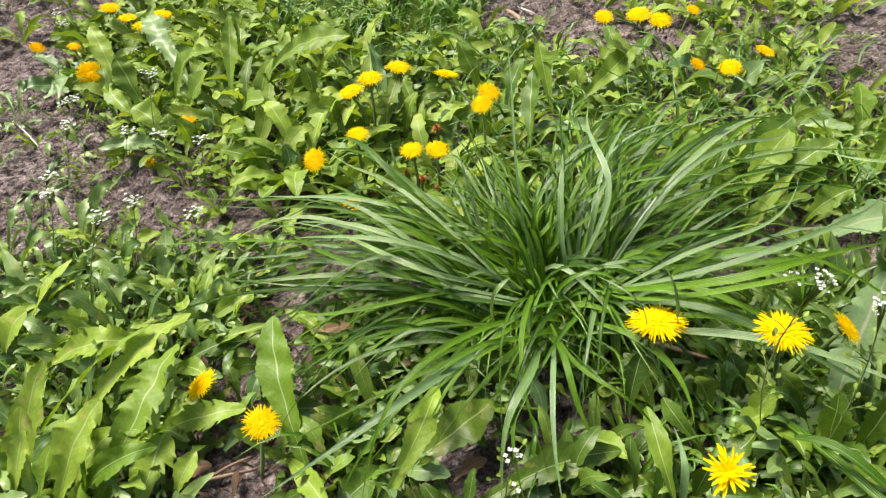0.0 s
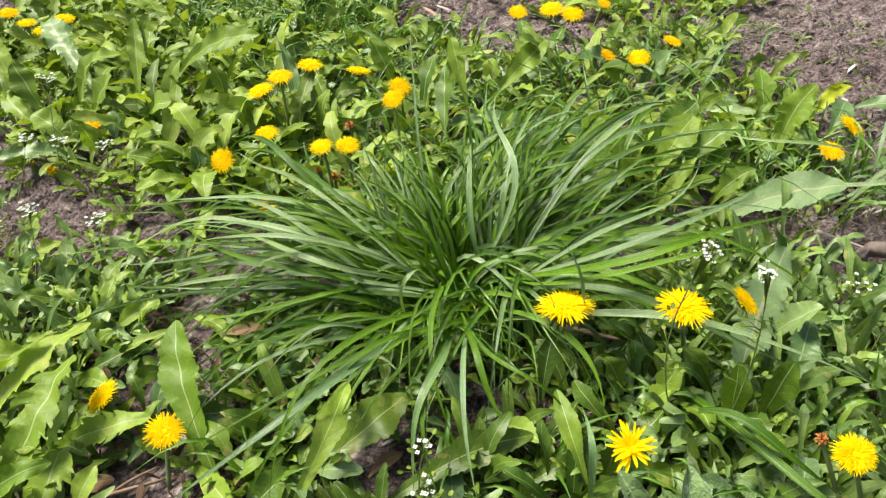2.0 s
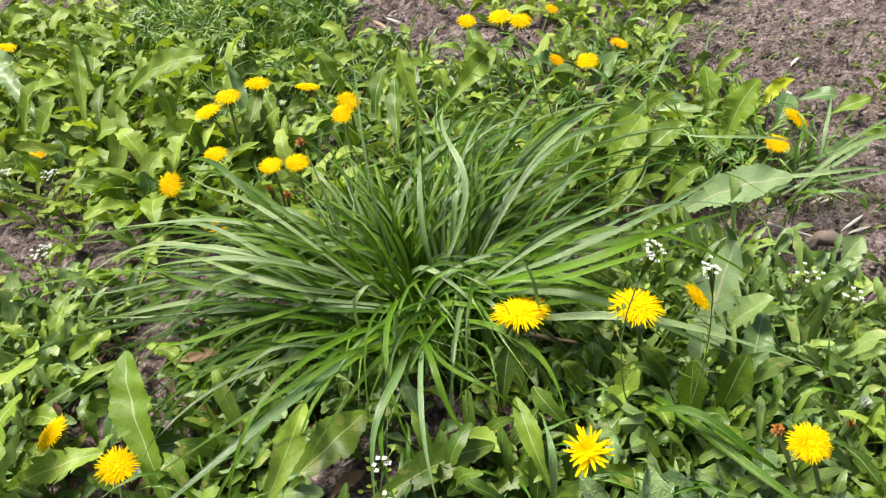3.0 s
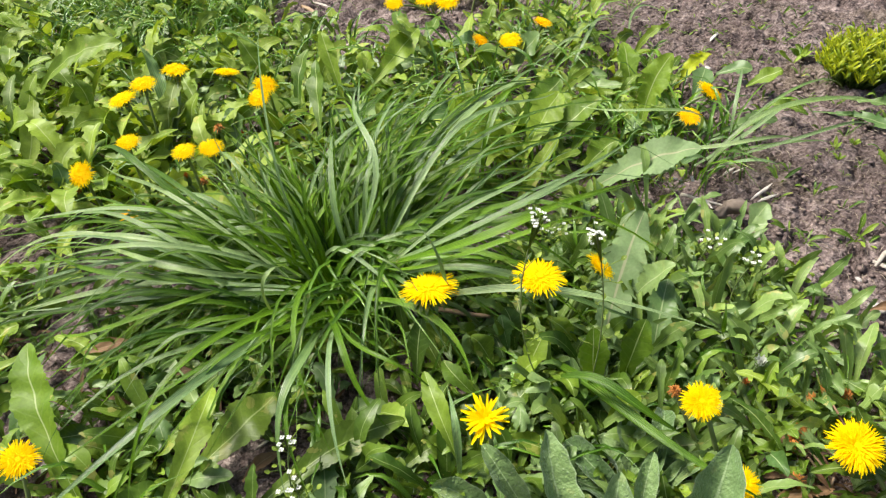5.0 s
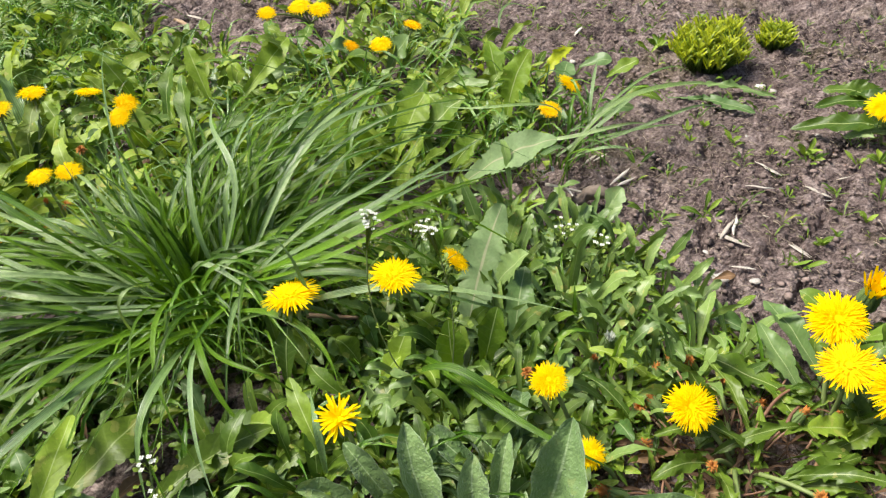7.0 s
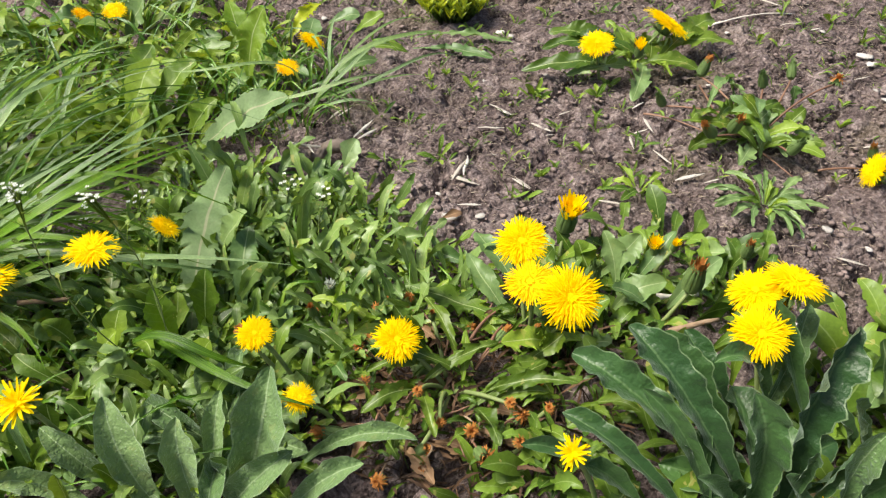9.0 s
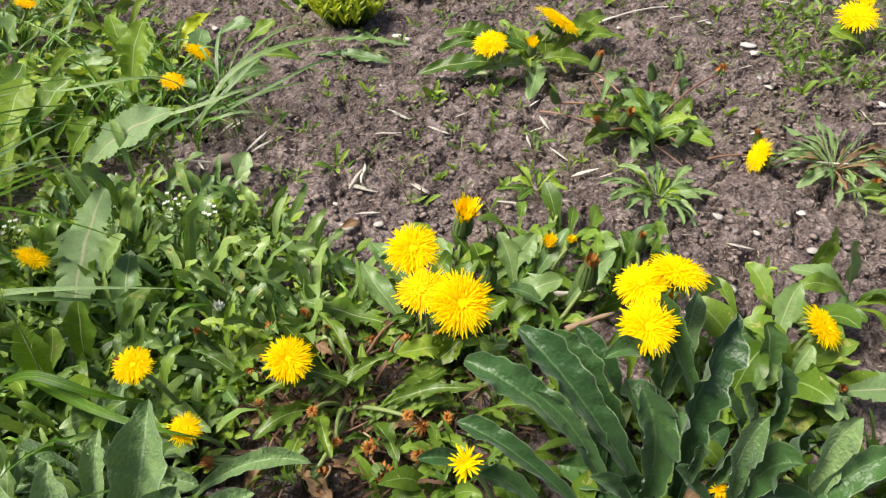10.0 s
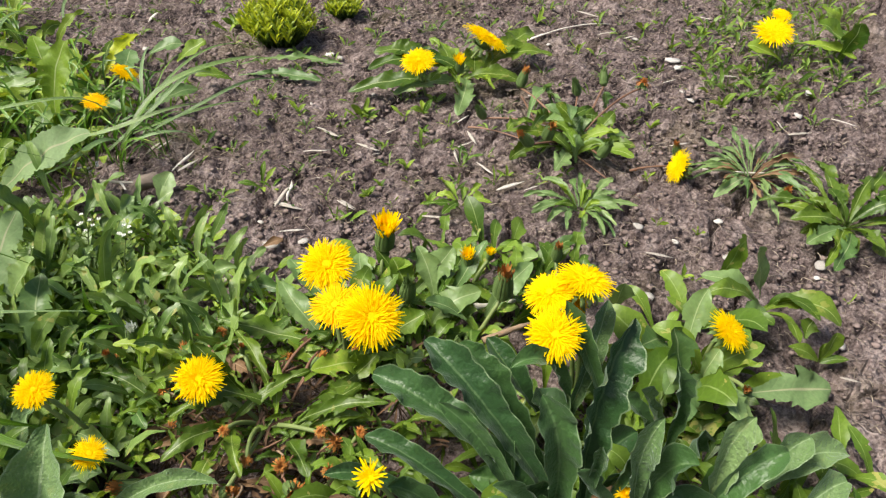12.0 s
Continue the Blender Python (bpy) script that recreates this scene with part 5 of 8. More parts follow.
leaf(d_trio, (0.606, 0.186, 0.010), (0.616, 0.214, 0.050), 0.021, "toothed", DUSK, .1, 20)
leaf(d_trio, (0.599, 0.209, 0.010), (0.634, 0.193, 0.050), 0.026, "toothed", DUSK, .1, -10)
leaf(d_trio, (0.614, 0.183, 0.010), (0.657, 0.179, 0.050), 0.019, "toothed", DUSK, .1, 20)
leaf(d_trio, (0.593, 0.177, 0.010), (0.627, 0.159, 0.030), 0.029, "toothed", DUSK, .1, 0)
leaf(d_trio, (0.557, 0.192, 0.010), (0.582, 0.174, 0.030), 0.024, "toothed", LEAF, .1, 0)
leaf(d_trio, (0.536, 0.164, 0.010), (0.544, 0.140, 0.040), 0.023, "dandelion", DUSK, .1, 0)
leaf(d_trio, (0.534, 0.182, 0.010), (0.488, 0.187, 0.040), 0.023, "dandelion", LEAF, .1, 0)
leaf(d_trio, (0.604, 0.154, 0.020), (0.583, 0.175, 0.040), 0.018, "toothed", DUSK, .1, 0)
leaf(d_trio, (0.624, 0.152, 0.010), (0.669, 0.144, 0.040), 0.025, "toothed", DUSK, .1, 0)
leaf(d_trio, (0.528, 0.236, 0.010), (0.532, 0.279, 0.020), 0.017, "dandelion", DUSK, .1, 0)
leaf(d_trio, (0.683, 0.170, 0.010), (0.687, 0.151, 0.030), 0.018, "toothed", DUSK, .1, 0)
d_four = thing("dandelion", on_ground(0.606, 0.061), "four yellow dandelion heads beside hairy leaves", "dandelion", group="dandelions in the weeds")
flower(d_four, (0.603, 0.087, 0.090), 0.035, (-0.38, 0.15, 0.91), "full", seed=1)
flower(d_four, (0.619, 0.073, 0.098), 0.039, (0.17, -0.05, 0.98), "flat", seed=2)
flower(d_four, (0.580, 0.067, 0.085), 0.037, (-0.43, -0.22, 0.88), "full", seed=3)
flower(d_four, (0.617, 0.076, 0.080), 0.019, (-0.06, -0.33, 0.94), "amber", seed=4)
flower(d_four, (0.691, 0.137, 0.040), 0.014, (-0.11, -0.17, 0.98), "spent", root=on_ground(0.676, 0.124), seed=5)
flower(d_four, (0.572, 0.131, 0.040), 0.017, (-0.35, -0.37, 0.86), "bud", root=on_ground(0.578, 0.119), seed=6)
leaf(d_four, (0.682, 0.080, 0.020), (0.685, 0.075, 0.050), 0.024, "wavy", DUSK, .1, 0)
leaf(d_four, (0.684, 0.142, 0.020), (0.703, 0.132, 0.040), 0.017, "wavy", DEEP, .1, 0)
d_side = thing("dandelion", on_ground(0.691, 0.009), "dandelion with sideways yellow head and broad leaf", "dandelion", group="dandelions in the weeds")
flower(d_side, (0.693, 0.000, 0.047), 0.034, (0.14, -0.52, 0.84), "flat", seed=1)
flower(d_side, (0.660, -0.029, 0.040), 0.011, (-0.66, -0.08, 0.74), "spent", seed=2)
leaf(d_side, (0.665, -0.027, 0.030), (0.706, -0.068, 0.030), 0.033, "toothed", GREY, .05, -10)
leaf(d_side, (0.653, 0.004, 0.020), (0.659, 0.025, 0.060), 0.033, "toothed", DUSK, .1, 0)
leaf(d_side, (0.672, 0.015, 0.020), (0.708, 0.025, 0.060), 0.023, "toothed", DUSK, .05, 20)
leaf(d_side, (0.682, 0.036, 0.020), (0.640, 0.036, 0.050), 0.027, "toothed", DUSK, .1, 0)
leaf(d_side, (0.679, 0.003, 0.020), (0.634, -0.037, 0.040), 0.025, "toothed", DUSK, .1, 0)
leaf(d_side, (0.683, -0.008, 0.020), (0.678, -0.029, 0.050), 0.012, "toothed", DEEP, .1, 0)
leaf(d_side, (0.675, 0.015, 0.020), (0.622, 0.008, 0.040), 0.022, "toothed", DUSK, .1, 0)
leaf(d_side, (0.669, -0.001, 0.020), (0.612, -0.012, 0.040), 0.021, "toothed", DUSK, .1, 0)
leaf(d_side, (0.663, 0.002, 0.020), (0.648, -0.041, 0.030), 0.022, "toothed", DUSK, .1, 0)
leaf(d_side, (0.665, 0.001, 0.020), (0.681, -0.001, 0.040), 0.019, "toothed", DUSK, .1, 0)
d_soil = thing("dandelion", on_ground(0.918, 0.433), "dandelion with two yellow heads on bare soil", "dandelion", group="dandelions in the weeds")
flower(d_soil, (0.847, 0.430, 0.050), 0.040, (-0.31, -0.15, 0.94), "full", root=on_ground(0.860, 0.431), seed=1)
flower(d_soil, (0.942, 0.412, 0.050), 0.058, (0.39, -0.30, 0.87), "flat", seed=2)
flower(d_soil, (0.877, 0.396, 0.045), 0.016, (-0.22, -0.18, 0.96), "half", seed=3)
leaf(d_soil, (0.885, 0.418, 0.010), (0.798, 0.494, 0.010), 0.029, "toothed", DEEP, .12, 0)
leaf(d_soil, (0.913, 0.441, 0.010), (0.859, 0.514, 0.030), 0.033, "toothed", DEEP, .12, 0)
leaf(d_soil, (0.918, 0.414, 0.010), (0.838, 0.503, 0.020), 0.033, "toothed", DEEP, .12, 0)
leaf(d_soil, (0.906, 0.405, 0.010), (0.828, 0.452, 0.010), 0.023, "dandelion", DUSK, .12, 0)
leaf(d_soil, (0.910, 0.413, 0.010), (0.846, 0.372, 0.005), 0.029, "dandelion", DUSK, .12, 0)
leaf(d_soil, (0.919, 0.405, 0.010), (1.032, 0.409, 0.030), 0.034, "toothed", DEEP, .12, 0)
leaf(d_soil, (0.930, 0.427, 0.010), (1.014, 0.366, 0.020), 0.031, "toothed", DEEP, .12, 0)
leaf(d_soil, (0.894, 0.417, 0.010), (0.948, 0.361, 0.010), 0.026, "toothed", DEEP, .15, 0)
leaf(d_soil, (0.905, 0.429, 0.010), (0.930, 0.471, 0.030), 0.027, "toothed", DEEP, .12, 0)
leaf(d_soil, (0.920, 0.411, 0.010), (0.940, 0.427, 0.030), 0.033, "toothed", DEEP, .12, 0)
d_buds = thing("dandelion", on_ground(0.887, 0.247), "dandelion with closed heads and reddish stalks", "dandelion", group="dandelions in the weeds")
flower(d_buds, (0.934, 0.281, 0.036), 0.016, (-0.30, 0.10, 0.90), "bud", red=True, seed=1)
flower(d_buds, (0.985, 0.278, 0.030), 0.016, (0.25, 0.30, 0.90), "bud", red=True, seed=2)
flower(d_buds, (0.833, 0.329, 0.030), 0.015, (-0.50, 0.10, 0.85), "bud", red=True, seed=3)
flower(d_buds, (0.918, 0.340, 0.033), 0.019, (0.15, -0.20, 0.95), "spent", red=True, seed=4)
flower(d_buds, (0.818, 0.261, 0.033), 0.018, (-0.60, 0.20, 0.75), "spent", red=True, seed=5)
flower(d_buds, (0.831, 0.244, 0.042), 0.019, (-0.20, -0.40, 0.90), "spent", red=True, seed=6)
flower(d_buds, (0.979, 0.228, 0.042), 0.022, (0.50, 0.10, 0.85), "wilted", red=True, seed=7)
flower(d_buds, (0.848, 0.192, 0.036), 0.017, (-0.10, -0.45, 0.88), "bud", red=True, seed=8)
leaf(d_buds, (0.886, 0.231, 0.010), (0.878, 0.269, 0.045), 0.022, "wavy", DEEP, .1, 0)
leaf(d_buds, (0.871, 0.223, 0.010), (0.875, 0.298, 0.027), 0.019, "wavy", LEAF, .1, 0)
leaf(d_buds, (0.855, 0.228, 0.010), (0.852, 0.258, 0.027), 0.019, "wavy", DEEP, .15, 0)
leaf(d_buds, (0.867, 0.254, 0.010), (0.887, 0.243, 0.036), 0.016, "dandelion", DUSK, .1, 0)
leaf(d_buds, (0.890, 0.234, 0.010), (0.916, 0.223, 0.036), 0.021, "dandelion", DEEP, .1, 0)
leaf(d_buds, (0.875, 0.241, 0.010), (0.900, 0.206, 0.027), 0.019, "dandelion", PALE, .1, 0)
leaf(d_buds, (0.880, 0.223, 0.010), (0.900, 0.186, 0.018), 0.016, "dandelion", DEEP, .1, 0)
leaf(d_buds, (0.878, 0.225, 0.010), (0.882, 0.177, 0.018), 0.020, "wavy", LEAF, .1, 0)
leaf(d_buds, (0.863, 0.246, 0.010), (0.809, 0.272, 0.009), 0.017, "dandelion", DEEP, .1, 0)
leaf(d_buds, (0.864, 0.240, 0.010), (0.811, 0.221, 0.018), 0.019, "dandelion", DUSK, .1, 0)
leaf(d_buds, (0.885, 0.231, 0.010), (0.822, 0.294, 0.027), 0.014, "wavy", DEEP, .1, 0)
leaf(d_buds, (0.847, 0.220, 0.010), (0.855, 0.226, 0.036), 0.018, "dandelion", DUSK, .1, 0)
leaf(d_buds, (0.904, 0.286, 0.012), (0.940, 0.328, 0.022), 0.015, "dandelion", DEEP, .15, -16)
leaf(d_buds, (0.897, 0.255, 0.012), (0.924, 0.309, 0.025), 0.019, "dandelion", DUSK, .15, -18)
leaf(d_buds, (0.870, 0.270, 0.012), (0.825, 0.210, 0.042), 0.011, "dandelion", LEAF, .15, -6)
leaf(d_buds, (0.895, 0.280, 0.012), (0.827, 0.260, 0.040), 0.019, "dandelion", DEEP, .15, 24)
leaf(d_buds, (0.854, 0.231, 0.012), (0.865, 0.199, 0.030), 0.015, "toothed", DUSK, .15, -20)
leaf(d_buds, (0.859, 0.260, 0.012), (0.837, 0.286, 0.036), 0.013, "toothed", LEAF, .15, -9)
leaf(d_buds, (0.945, 0.249, 0.012), (0.948, 0.254, 0.036), 0.014, "dandelion", DUSK, .15, 14)
leaf(d_buds, (0.868, 0.271, 0.012), (0.931, 0.257, 0.022), 0.013, "wavy", DEEP, .15, -10)
leaf(d_buds, (0.865, 0.288, 0.012), (0.807, 0.276, 0.042), 0.018, "dandelion", DEEP, .15, -10)
leaf(d_buds, (0.914, 0.295, 0.012), (0.864, 0.242, 0.042), 0.017, "wavy", DUSK, .15, 7)
leaf(d_buds, (0.934, 0.235, 0.012), (0.908, 0.253, 0.024), 0.016, "dandelion", DEEP, .15, -2)
leaf(d_buds, (0.853, 0.225, 0.012), (0.863, 0.203, 0.031), 0.012, "wavy", DEEP, .15, -26)
leaf(d_buds, (0.881, 0.304, 0.012), (0.942, 0.317, 0.021), 0.016, "wavy", DUSK, .15, 29)
leaf(d_buds, (0.864, 0.286, 0.012), (0.854, 0.243, 0.045), 0.015, "wavy", DUSK, .15, -5)
d_flat = thing("dandelion", on_ground(0.952, 0.087), "wilted dandelion with one flower lying on soil", "dandelion", group="dandelions in the weeds")
flower(d_flat, (0.896, 0.138, 0.018), 0.035, (-0.64, 0.63, 0.44), "flat", red=True, root=on_ground(0.906, 0.129), seed=1)
flower(d_flat, (0.919, 0.152, 0.020), 0.014, (-0.31, 0.08, 0.95), "spent", red=True, root=on_ground(0.925, 0.140), seed=2)
flower(d_flat, (0.927, 0.048, 0.012), 0.017, (-0.28, -0.36, 0.89), "spent", red=True, seed=3)
leaf(d_flat, (0.935, 0.083, 0.010), (1.000, 0.132, 0.020), 0.009, "thistle", GREY, .1, 0)
leaf(d_flat, (0.938, 0.087, 0.010), (0.957, 0.147, 0.020), 0.009, "thistle", GREY, .1, 0)
leaf(d_flat, (0.935, 0.083, 0.010), (0.883, 0.094, 0.010), 0.013, "thistle", GREY, .1, 0)
leaf(d_flat, (0.928, 0.077, 0.010), (0.877, 0.057, 0.010), 0.006, "thistle", GREY, .1, 0)
leaf(d_flat, (0.928, 0.077, 0.010), (0.883, 0.033, 0.010), 0.006, "thistle", GREY, .1, 0)
leaf(d_flat, (0.937, 0.081, 0.010), (1.004, 0.059, 0.010), 0.011, "dandelion", DRY, .1, 0)
leaf(d_flat, (0.939, 0.079, 0.010), (0.973, 0.042, 0.010), 0.008, "dandelion", DRY, .1, 0)
leaf(d_flat, (0.925, 0.081, 0.010), (0.919, 0.101, 0.010), 0.011, "dandelion", DRY, .1, 0)
leaf(d_flat, (0.934, 0.085, 0.010), (0.910, 0.059, 0.010), 0.010, "dandelion", DRY, .1, 0)
d_corner = thing("dandelion", on_ground(1.215, 0.166), "yellow dandelion in sparse green weeds", "dandelion", group="dandelions in the weeds")
flower(d_corner, (1.209, 0.180, 0.040), 0.052, (-0.36, -0.10, 0.93), "flat", seed=1)
flower(d_corner, (1.239, 0.187, 0.050), 0.027, (-0.15, -0.22, 0.96), "flat", seed=2)
leaf(d_corner, (1.258, 0.169, 0.010), (1.248, 0.090, 0.020), 0.027, "wavy", LEAF, .1, 0)
leaf(d_corner, (1.301, 0.122, 0.010), (1.272, 0.154, 0.060), 0.041, "wavy", LEAF, .1, 0)
leaf(d_corner, (1.277, 0.101, 0.010), (1.245, 0.144, 0.050), 0.041, "wavy", LEAF, .1, 0)
leaf(d_corner, (1.247, 0.111, 0.010), (1.253, 0.100, 0.060), 0.040, "wavy", LEAF, .1, 0)
leaf(d_corner, (1.202, 0.160, 0.010), (1.173, 0.196, 0.030), 0.027, "wavy", LEAF, .1, 0)
d_broad = thing("dandelion", on_ground(0.786, 0.006), "dandelion with broad arching leaves on cracked soil", "dandelion", group="dandelions in the weeds")
leaf(d_broad, (0.768, 0.001, 0.010), (0.741, 0.043, 0.040), 0.022, "wavy", DUSK, .2, 0)
leaf(d_broad, (0.768, 0.001, 0.010), (0.723, 0.031, 0.040), 0.018, "wavy", DEEP, .25, 0)
leaf(d_broad, (0.769, -0.000, 0.010), (0.781, -0.052, 0.020), 0.027, "wavy", DEEP, .3, 0)
leaf(d_broad, (0.767, -0.001, 0.010), (0.744, -0.036, 0.020), 0.016, "wavy", DEEP, .2, 0)
leaf(d_broad, (0.771, -0.002, 0.010), (0.764, -0.040, 0.030), 0.018, "wavy", DEEP, .25, 0)
leaf(d_broad, (0.780, 0.006, 0.010), (0.775, 0.018, 0.060), 0.022, "oval", DUSK, .02, 0)
leaf(d_broad, (0.774, 0.004, 0.010), (0.727, -0.002, 0.020), 0.021, "wavy", DUSK, .2, 0)
leaf(d_broad, (0.763, -0.036, 0.010), (0.773, -0.035, 0.020), 0.018, "wavy", DEEP, .1, 0)
d_cut = thing("dandelion", on_ground(0.937, -0.007), "rosette of deeply cut dandelion leaves on soil", "dandelion", group="dandelions in the weeds")
leaf(d_cut, (0.921, -0.009, 0.010), (0.883, 0.026, 0.020), 0.019, "dandelion", DEEP, .15, 0)
leaf(d_cut, (0.925, -0.007, 0.010), (0.993, 0.048, 0.020), 0.023, "dandelion", DEEP, .12, 0)
leaf(d_cut, (0.927, -0.009, 0.010), (0.935, 0.015, 0.030), 0.020, "dandelion", DEEP, .12, 0)
leaf(d_cut, (0.919, -0.012, 0.010), (0.873, 0.005, 0.010), 0.019, "dandelion", DUSK, .1, 0)
leaf(d_cut, (0.914, -0.018, 0.010), (0.853, -0.025, 0.010), 0.021, "dandelion", DUSK, .1, 0)
leaf(d_cut, (0.929, -0.011, 0.010), (0.980, -0.008, 0.030), 0.022, "dandelion", DEEP, .12, 0)
leaf(d_cut, (0.930, -0.013, 0.010), (0.952, -0.039, 0.030), 0.021, "dandelion", DEEP, .12, 0)
leaf(d_cut, (0.915, -0.013, 0.010), (0.894, -0.047, 0.020), 0.021, "dandelion", DEEP, .12, 0)
leaf(d_cut, (0.923, -0.010, 0.010), (0.921, 0.026, 0.020), 0.018, "dandelion", DEEP, .12, 0)
d_ros = thing("dandelion", on_ground(0.794, 0.179), "small flat rosette of cut leaves", "dandelion", group="dandelions in the weeds")
d_ros2 = thing("dandelion", on_ground(0.727, 0.264), "small flat rosette of cut leaves", "dandelion", group="dandelions in the weeds")
d_small = thing("dandelion", on_ground(0.758, -0.049), "young dandelion with few leaves on dark soil", "dandelion", group="dandelions in the weeds")
leaf(d_small, (0.753, -0.050, 0.005), (0.736, -0.031, 0.020), 0.010, "lance", DEEP, .1, 0)
leaf(d_small, (0.754, -0.051, 0.005), (0.761, -0.053, 0.030), 0.018, "wavy", DEEP, .1, 0)
leaf(d_small, (0.752, -0.052, 0.005), (0.763, -0.067, 0.010), 0.007, "lance", DEEP, .1, 0)
leaf(d_small, (0.753, -0.050, 0.005), (0.757, -0.050, 0.020), 0.008, "lance", DEEP, .1, 0)
hairy = thing("hairy_plant", on_ground(0.543, 0.015), "rosette of long dark hairy strap leaves", "hairy plant")
flower(hairy, (0.545, -0.010, 0.040), 0.014, (-0.28, -0.07, 0.96), "fading", seed=1)
flower(hairy, (0.447, 0.087, 0.070), 0.020, (-0.36, -0.27, 0.89), "thin", root=on_ground(0.465, 0.074), seed=2)
leaf(hairy, (0.536, 0.011, 0.020), (0.590, 0.025, 0.120), 0.022, "strap", WOOL, .12, -10)
leaf(hairy, (0.521, 0.020, 0.020), (0.528, 0.040, 0.100), 0.021, "strap", WOOL, .1, 25)
leaf(hairy, (0.521, 0.027, 0.020), (0.493, 0.132, 0.075), 0.020, "strap", WOOL, .15, 0)
leaf(hairy, (0.529, 0.029, 0.020), (0.519, 0.115, 0.095), 0.021, "strap", WOOL, .15, 10)
leaf(hairy, (0.509, 0.035, 0.020), (0.497, 0.085, 0.085), 0.012, "strap", WOOL, .1, 25)
leaf(hairy, (0.539, 0.040, 0.020), (0.534, 0.102, 0.090), 0.016, "strap", WOOL, .12, -10)
leaf(hairy, (0.494, 0.043, 0.020), (0.467, 0.113, 0.060), 0.013, "strap", WOOL, .15, 0)
leaf(hairy, (0.472, 0.080, 0.020), (0.439, 0.117, 0.050), 0.010, "strap", WOOL, .15, 0)
leaf(hairy, (0.509, 0.042, 0.030), (0.528, 0.066, 0.060), 0.007, "strap", WOOL, .1, 30)
leaf(hairy, (0.592, -0.010, 0.030), (0.593, -0.003, 0.100), 0.011, "strap", WOOL, .08, 20)
leaf(hairy, (0.598, -0.005, 0.030), (0.582, 0.009, 0.080), 0.011, "strap", MIST, .06, 0)
leaf(hairy, (0.544, -0.019, 0.030), (0.557, -0.015, 0.100), 0.014, "strap", MIST, .06, 20)
leaf(hairy, (0.528, 0.004, 0.030), (0.529, 0.002, 0.090), 0.007, "strap", WOOL, .2, 30)
leaf(hairy, (0.541, -0.003, 0.030), (0.551, -0.007, 0.080), 0.009, "strap", WOOL, .1, 0)
leaf(hairy, (0.571, -0.048, 0.030), (0.598, -0.048, 0.090), 0.016, "strap", MIST, .08, 10)
leaf(hairy, (0.584, -0.018, 0.030), (0.581, -0.030, 0.080), 0.015, "strap", WOOL, .1, 0)
leaf(hairy, (0.544, -0.019, 0.030), (0.559, -0.038, 0.080), 0.017, "strap", WOOL, .15, 0)
leaf(hairy, (0.569, -0.046, 0.030), (0.606, -0.068, 0.070), 0.016, "strap", WOOL, .15, 0)
leaf(hairy, (0.612, -0.060, 0.030), (0.642, -0.073, 0.050), 0.019, "tongue", MIST, .1, 0)
leaf(hairy, (0.617, -0.061, 0.020), (0.663, -0.093, 0.030), 0.020, "tongue", MIST, .15, 0)
leaf(hairy, (0.595, 0.030, 0.030), (0.595, 0.071, 0.100), 0.012, "strap", WOOL, .06, 20)
leaf(hairy, (0.564, 0.063, 0.030), (0.563, 0.104, 0.070), 0.015, "strap", WOOL, .1, 0)
leaf(hairy, (0.578, 0.048, 0.030), (0.546, 0.073, 0.080), 0.012, "strap", WOOL, .3, 0)
leaf(hairy, (0.578, 0.048, 0.030), (0.652, 0.070, 0.060), 0.014, "strap", MIST, .06, 0)
leaf(hairy, (0.617, -0.087, 0.020), (0.644, -0.099, 0.030), 0.019, "tongue", MIST, .1, 0)
leaf(hairy, (0.479, 0.060, 0.020), (0.457, 0.086, 0.050), 0.013, "strap", WOOL, .1, 0)
leaf(hairy, (0.538, -0.012, 0.030), (0.520, 0.009, 0.070), 0.011, "strap", WOOL, .1, 0)
leaf(hairy, (0.596, 0.003, 0.030), (0.586, 0.023, 0.060), 0.012, "strap", WOOL, .1, 0)
leaf(hairy, (0.506, 0.022, 0.030), (0.485, 0.037, 0.070), 0.010, "strap", WOOL, .1, 0)
leaf(hairy, (0.613, -0.039, 0.030), (0.630, -0.046, 0.050), 0.014, "strap", MIST, .1, 0)
hairy2 = thing("hairy_plant", on_ground(0.315, 0.257), "rosette of grey-green hairy strap leaves", "hairy plant")
leaf(hairy2, (0.305, 0.211, 0.010), (0.351, 0.236, 0.077), 0.031, "tongue", MIST, .06, 0)
leaf(hairy2, (0.283, 0.224, 0.010), (0.295, 0.252, 0.060), 0.019, "tongue", MIST, .1, 0)
leaf(hairy2, (0.266, 0.238, 0.010), (0.267, 0.289, 0.065), 0.022, "tongue", MIST, .1, -10)
leaf(hairy2, (0.251, 0.265, 0.010), (0.231, 0.300, 0.055), 0.016, "tongue", MIST, .12, 0)
leaf(hairy2, (0.296, 0.211, 0.010), (0.338, 0.196, 0.050), 0.020, "tongue", MIST, .12, 0)
leaf(hairy2, (0.347, 0.209, 0.015), (0.400, 0.162, 0.040), 0.012, "tongue", MIST, .15, 0)
leaf(hairy2, (0.326, 0.189, 0.010), (0.367, 0.169, 0.040), 0.016, "tongue", MIST, .12, 0)
leaf(hairy2, (0.232, 0.271, 0.010), (0.196, 0.292, 0.040), 0.016, "tongue", MIST, .12, 0)
leaf(hairy2, (0.256, 0.244, 0.010), (0.245, 0.258, 0.050), 0.010, "tongue", LEAF, .15, 0)
leaf(hairy2, (0.225, 0.270, 0.010), (0.228, 0.267, 0.050), 0.009, "tongue", LEAF, .15, 0)
leaf(hairy2, (0.297, 0.232, 0.010), (0.326, 0.266, 0.045), 0.014, "tongue", MIST, .08, 0)

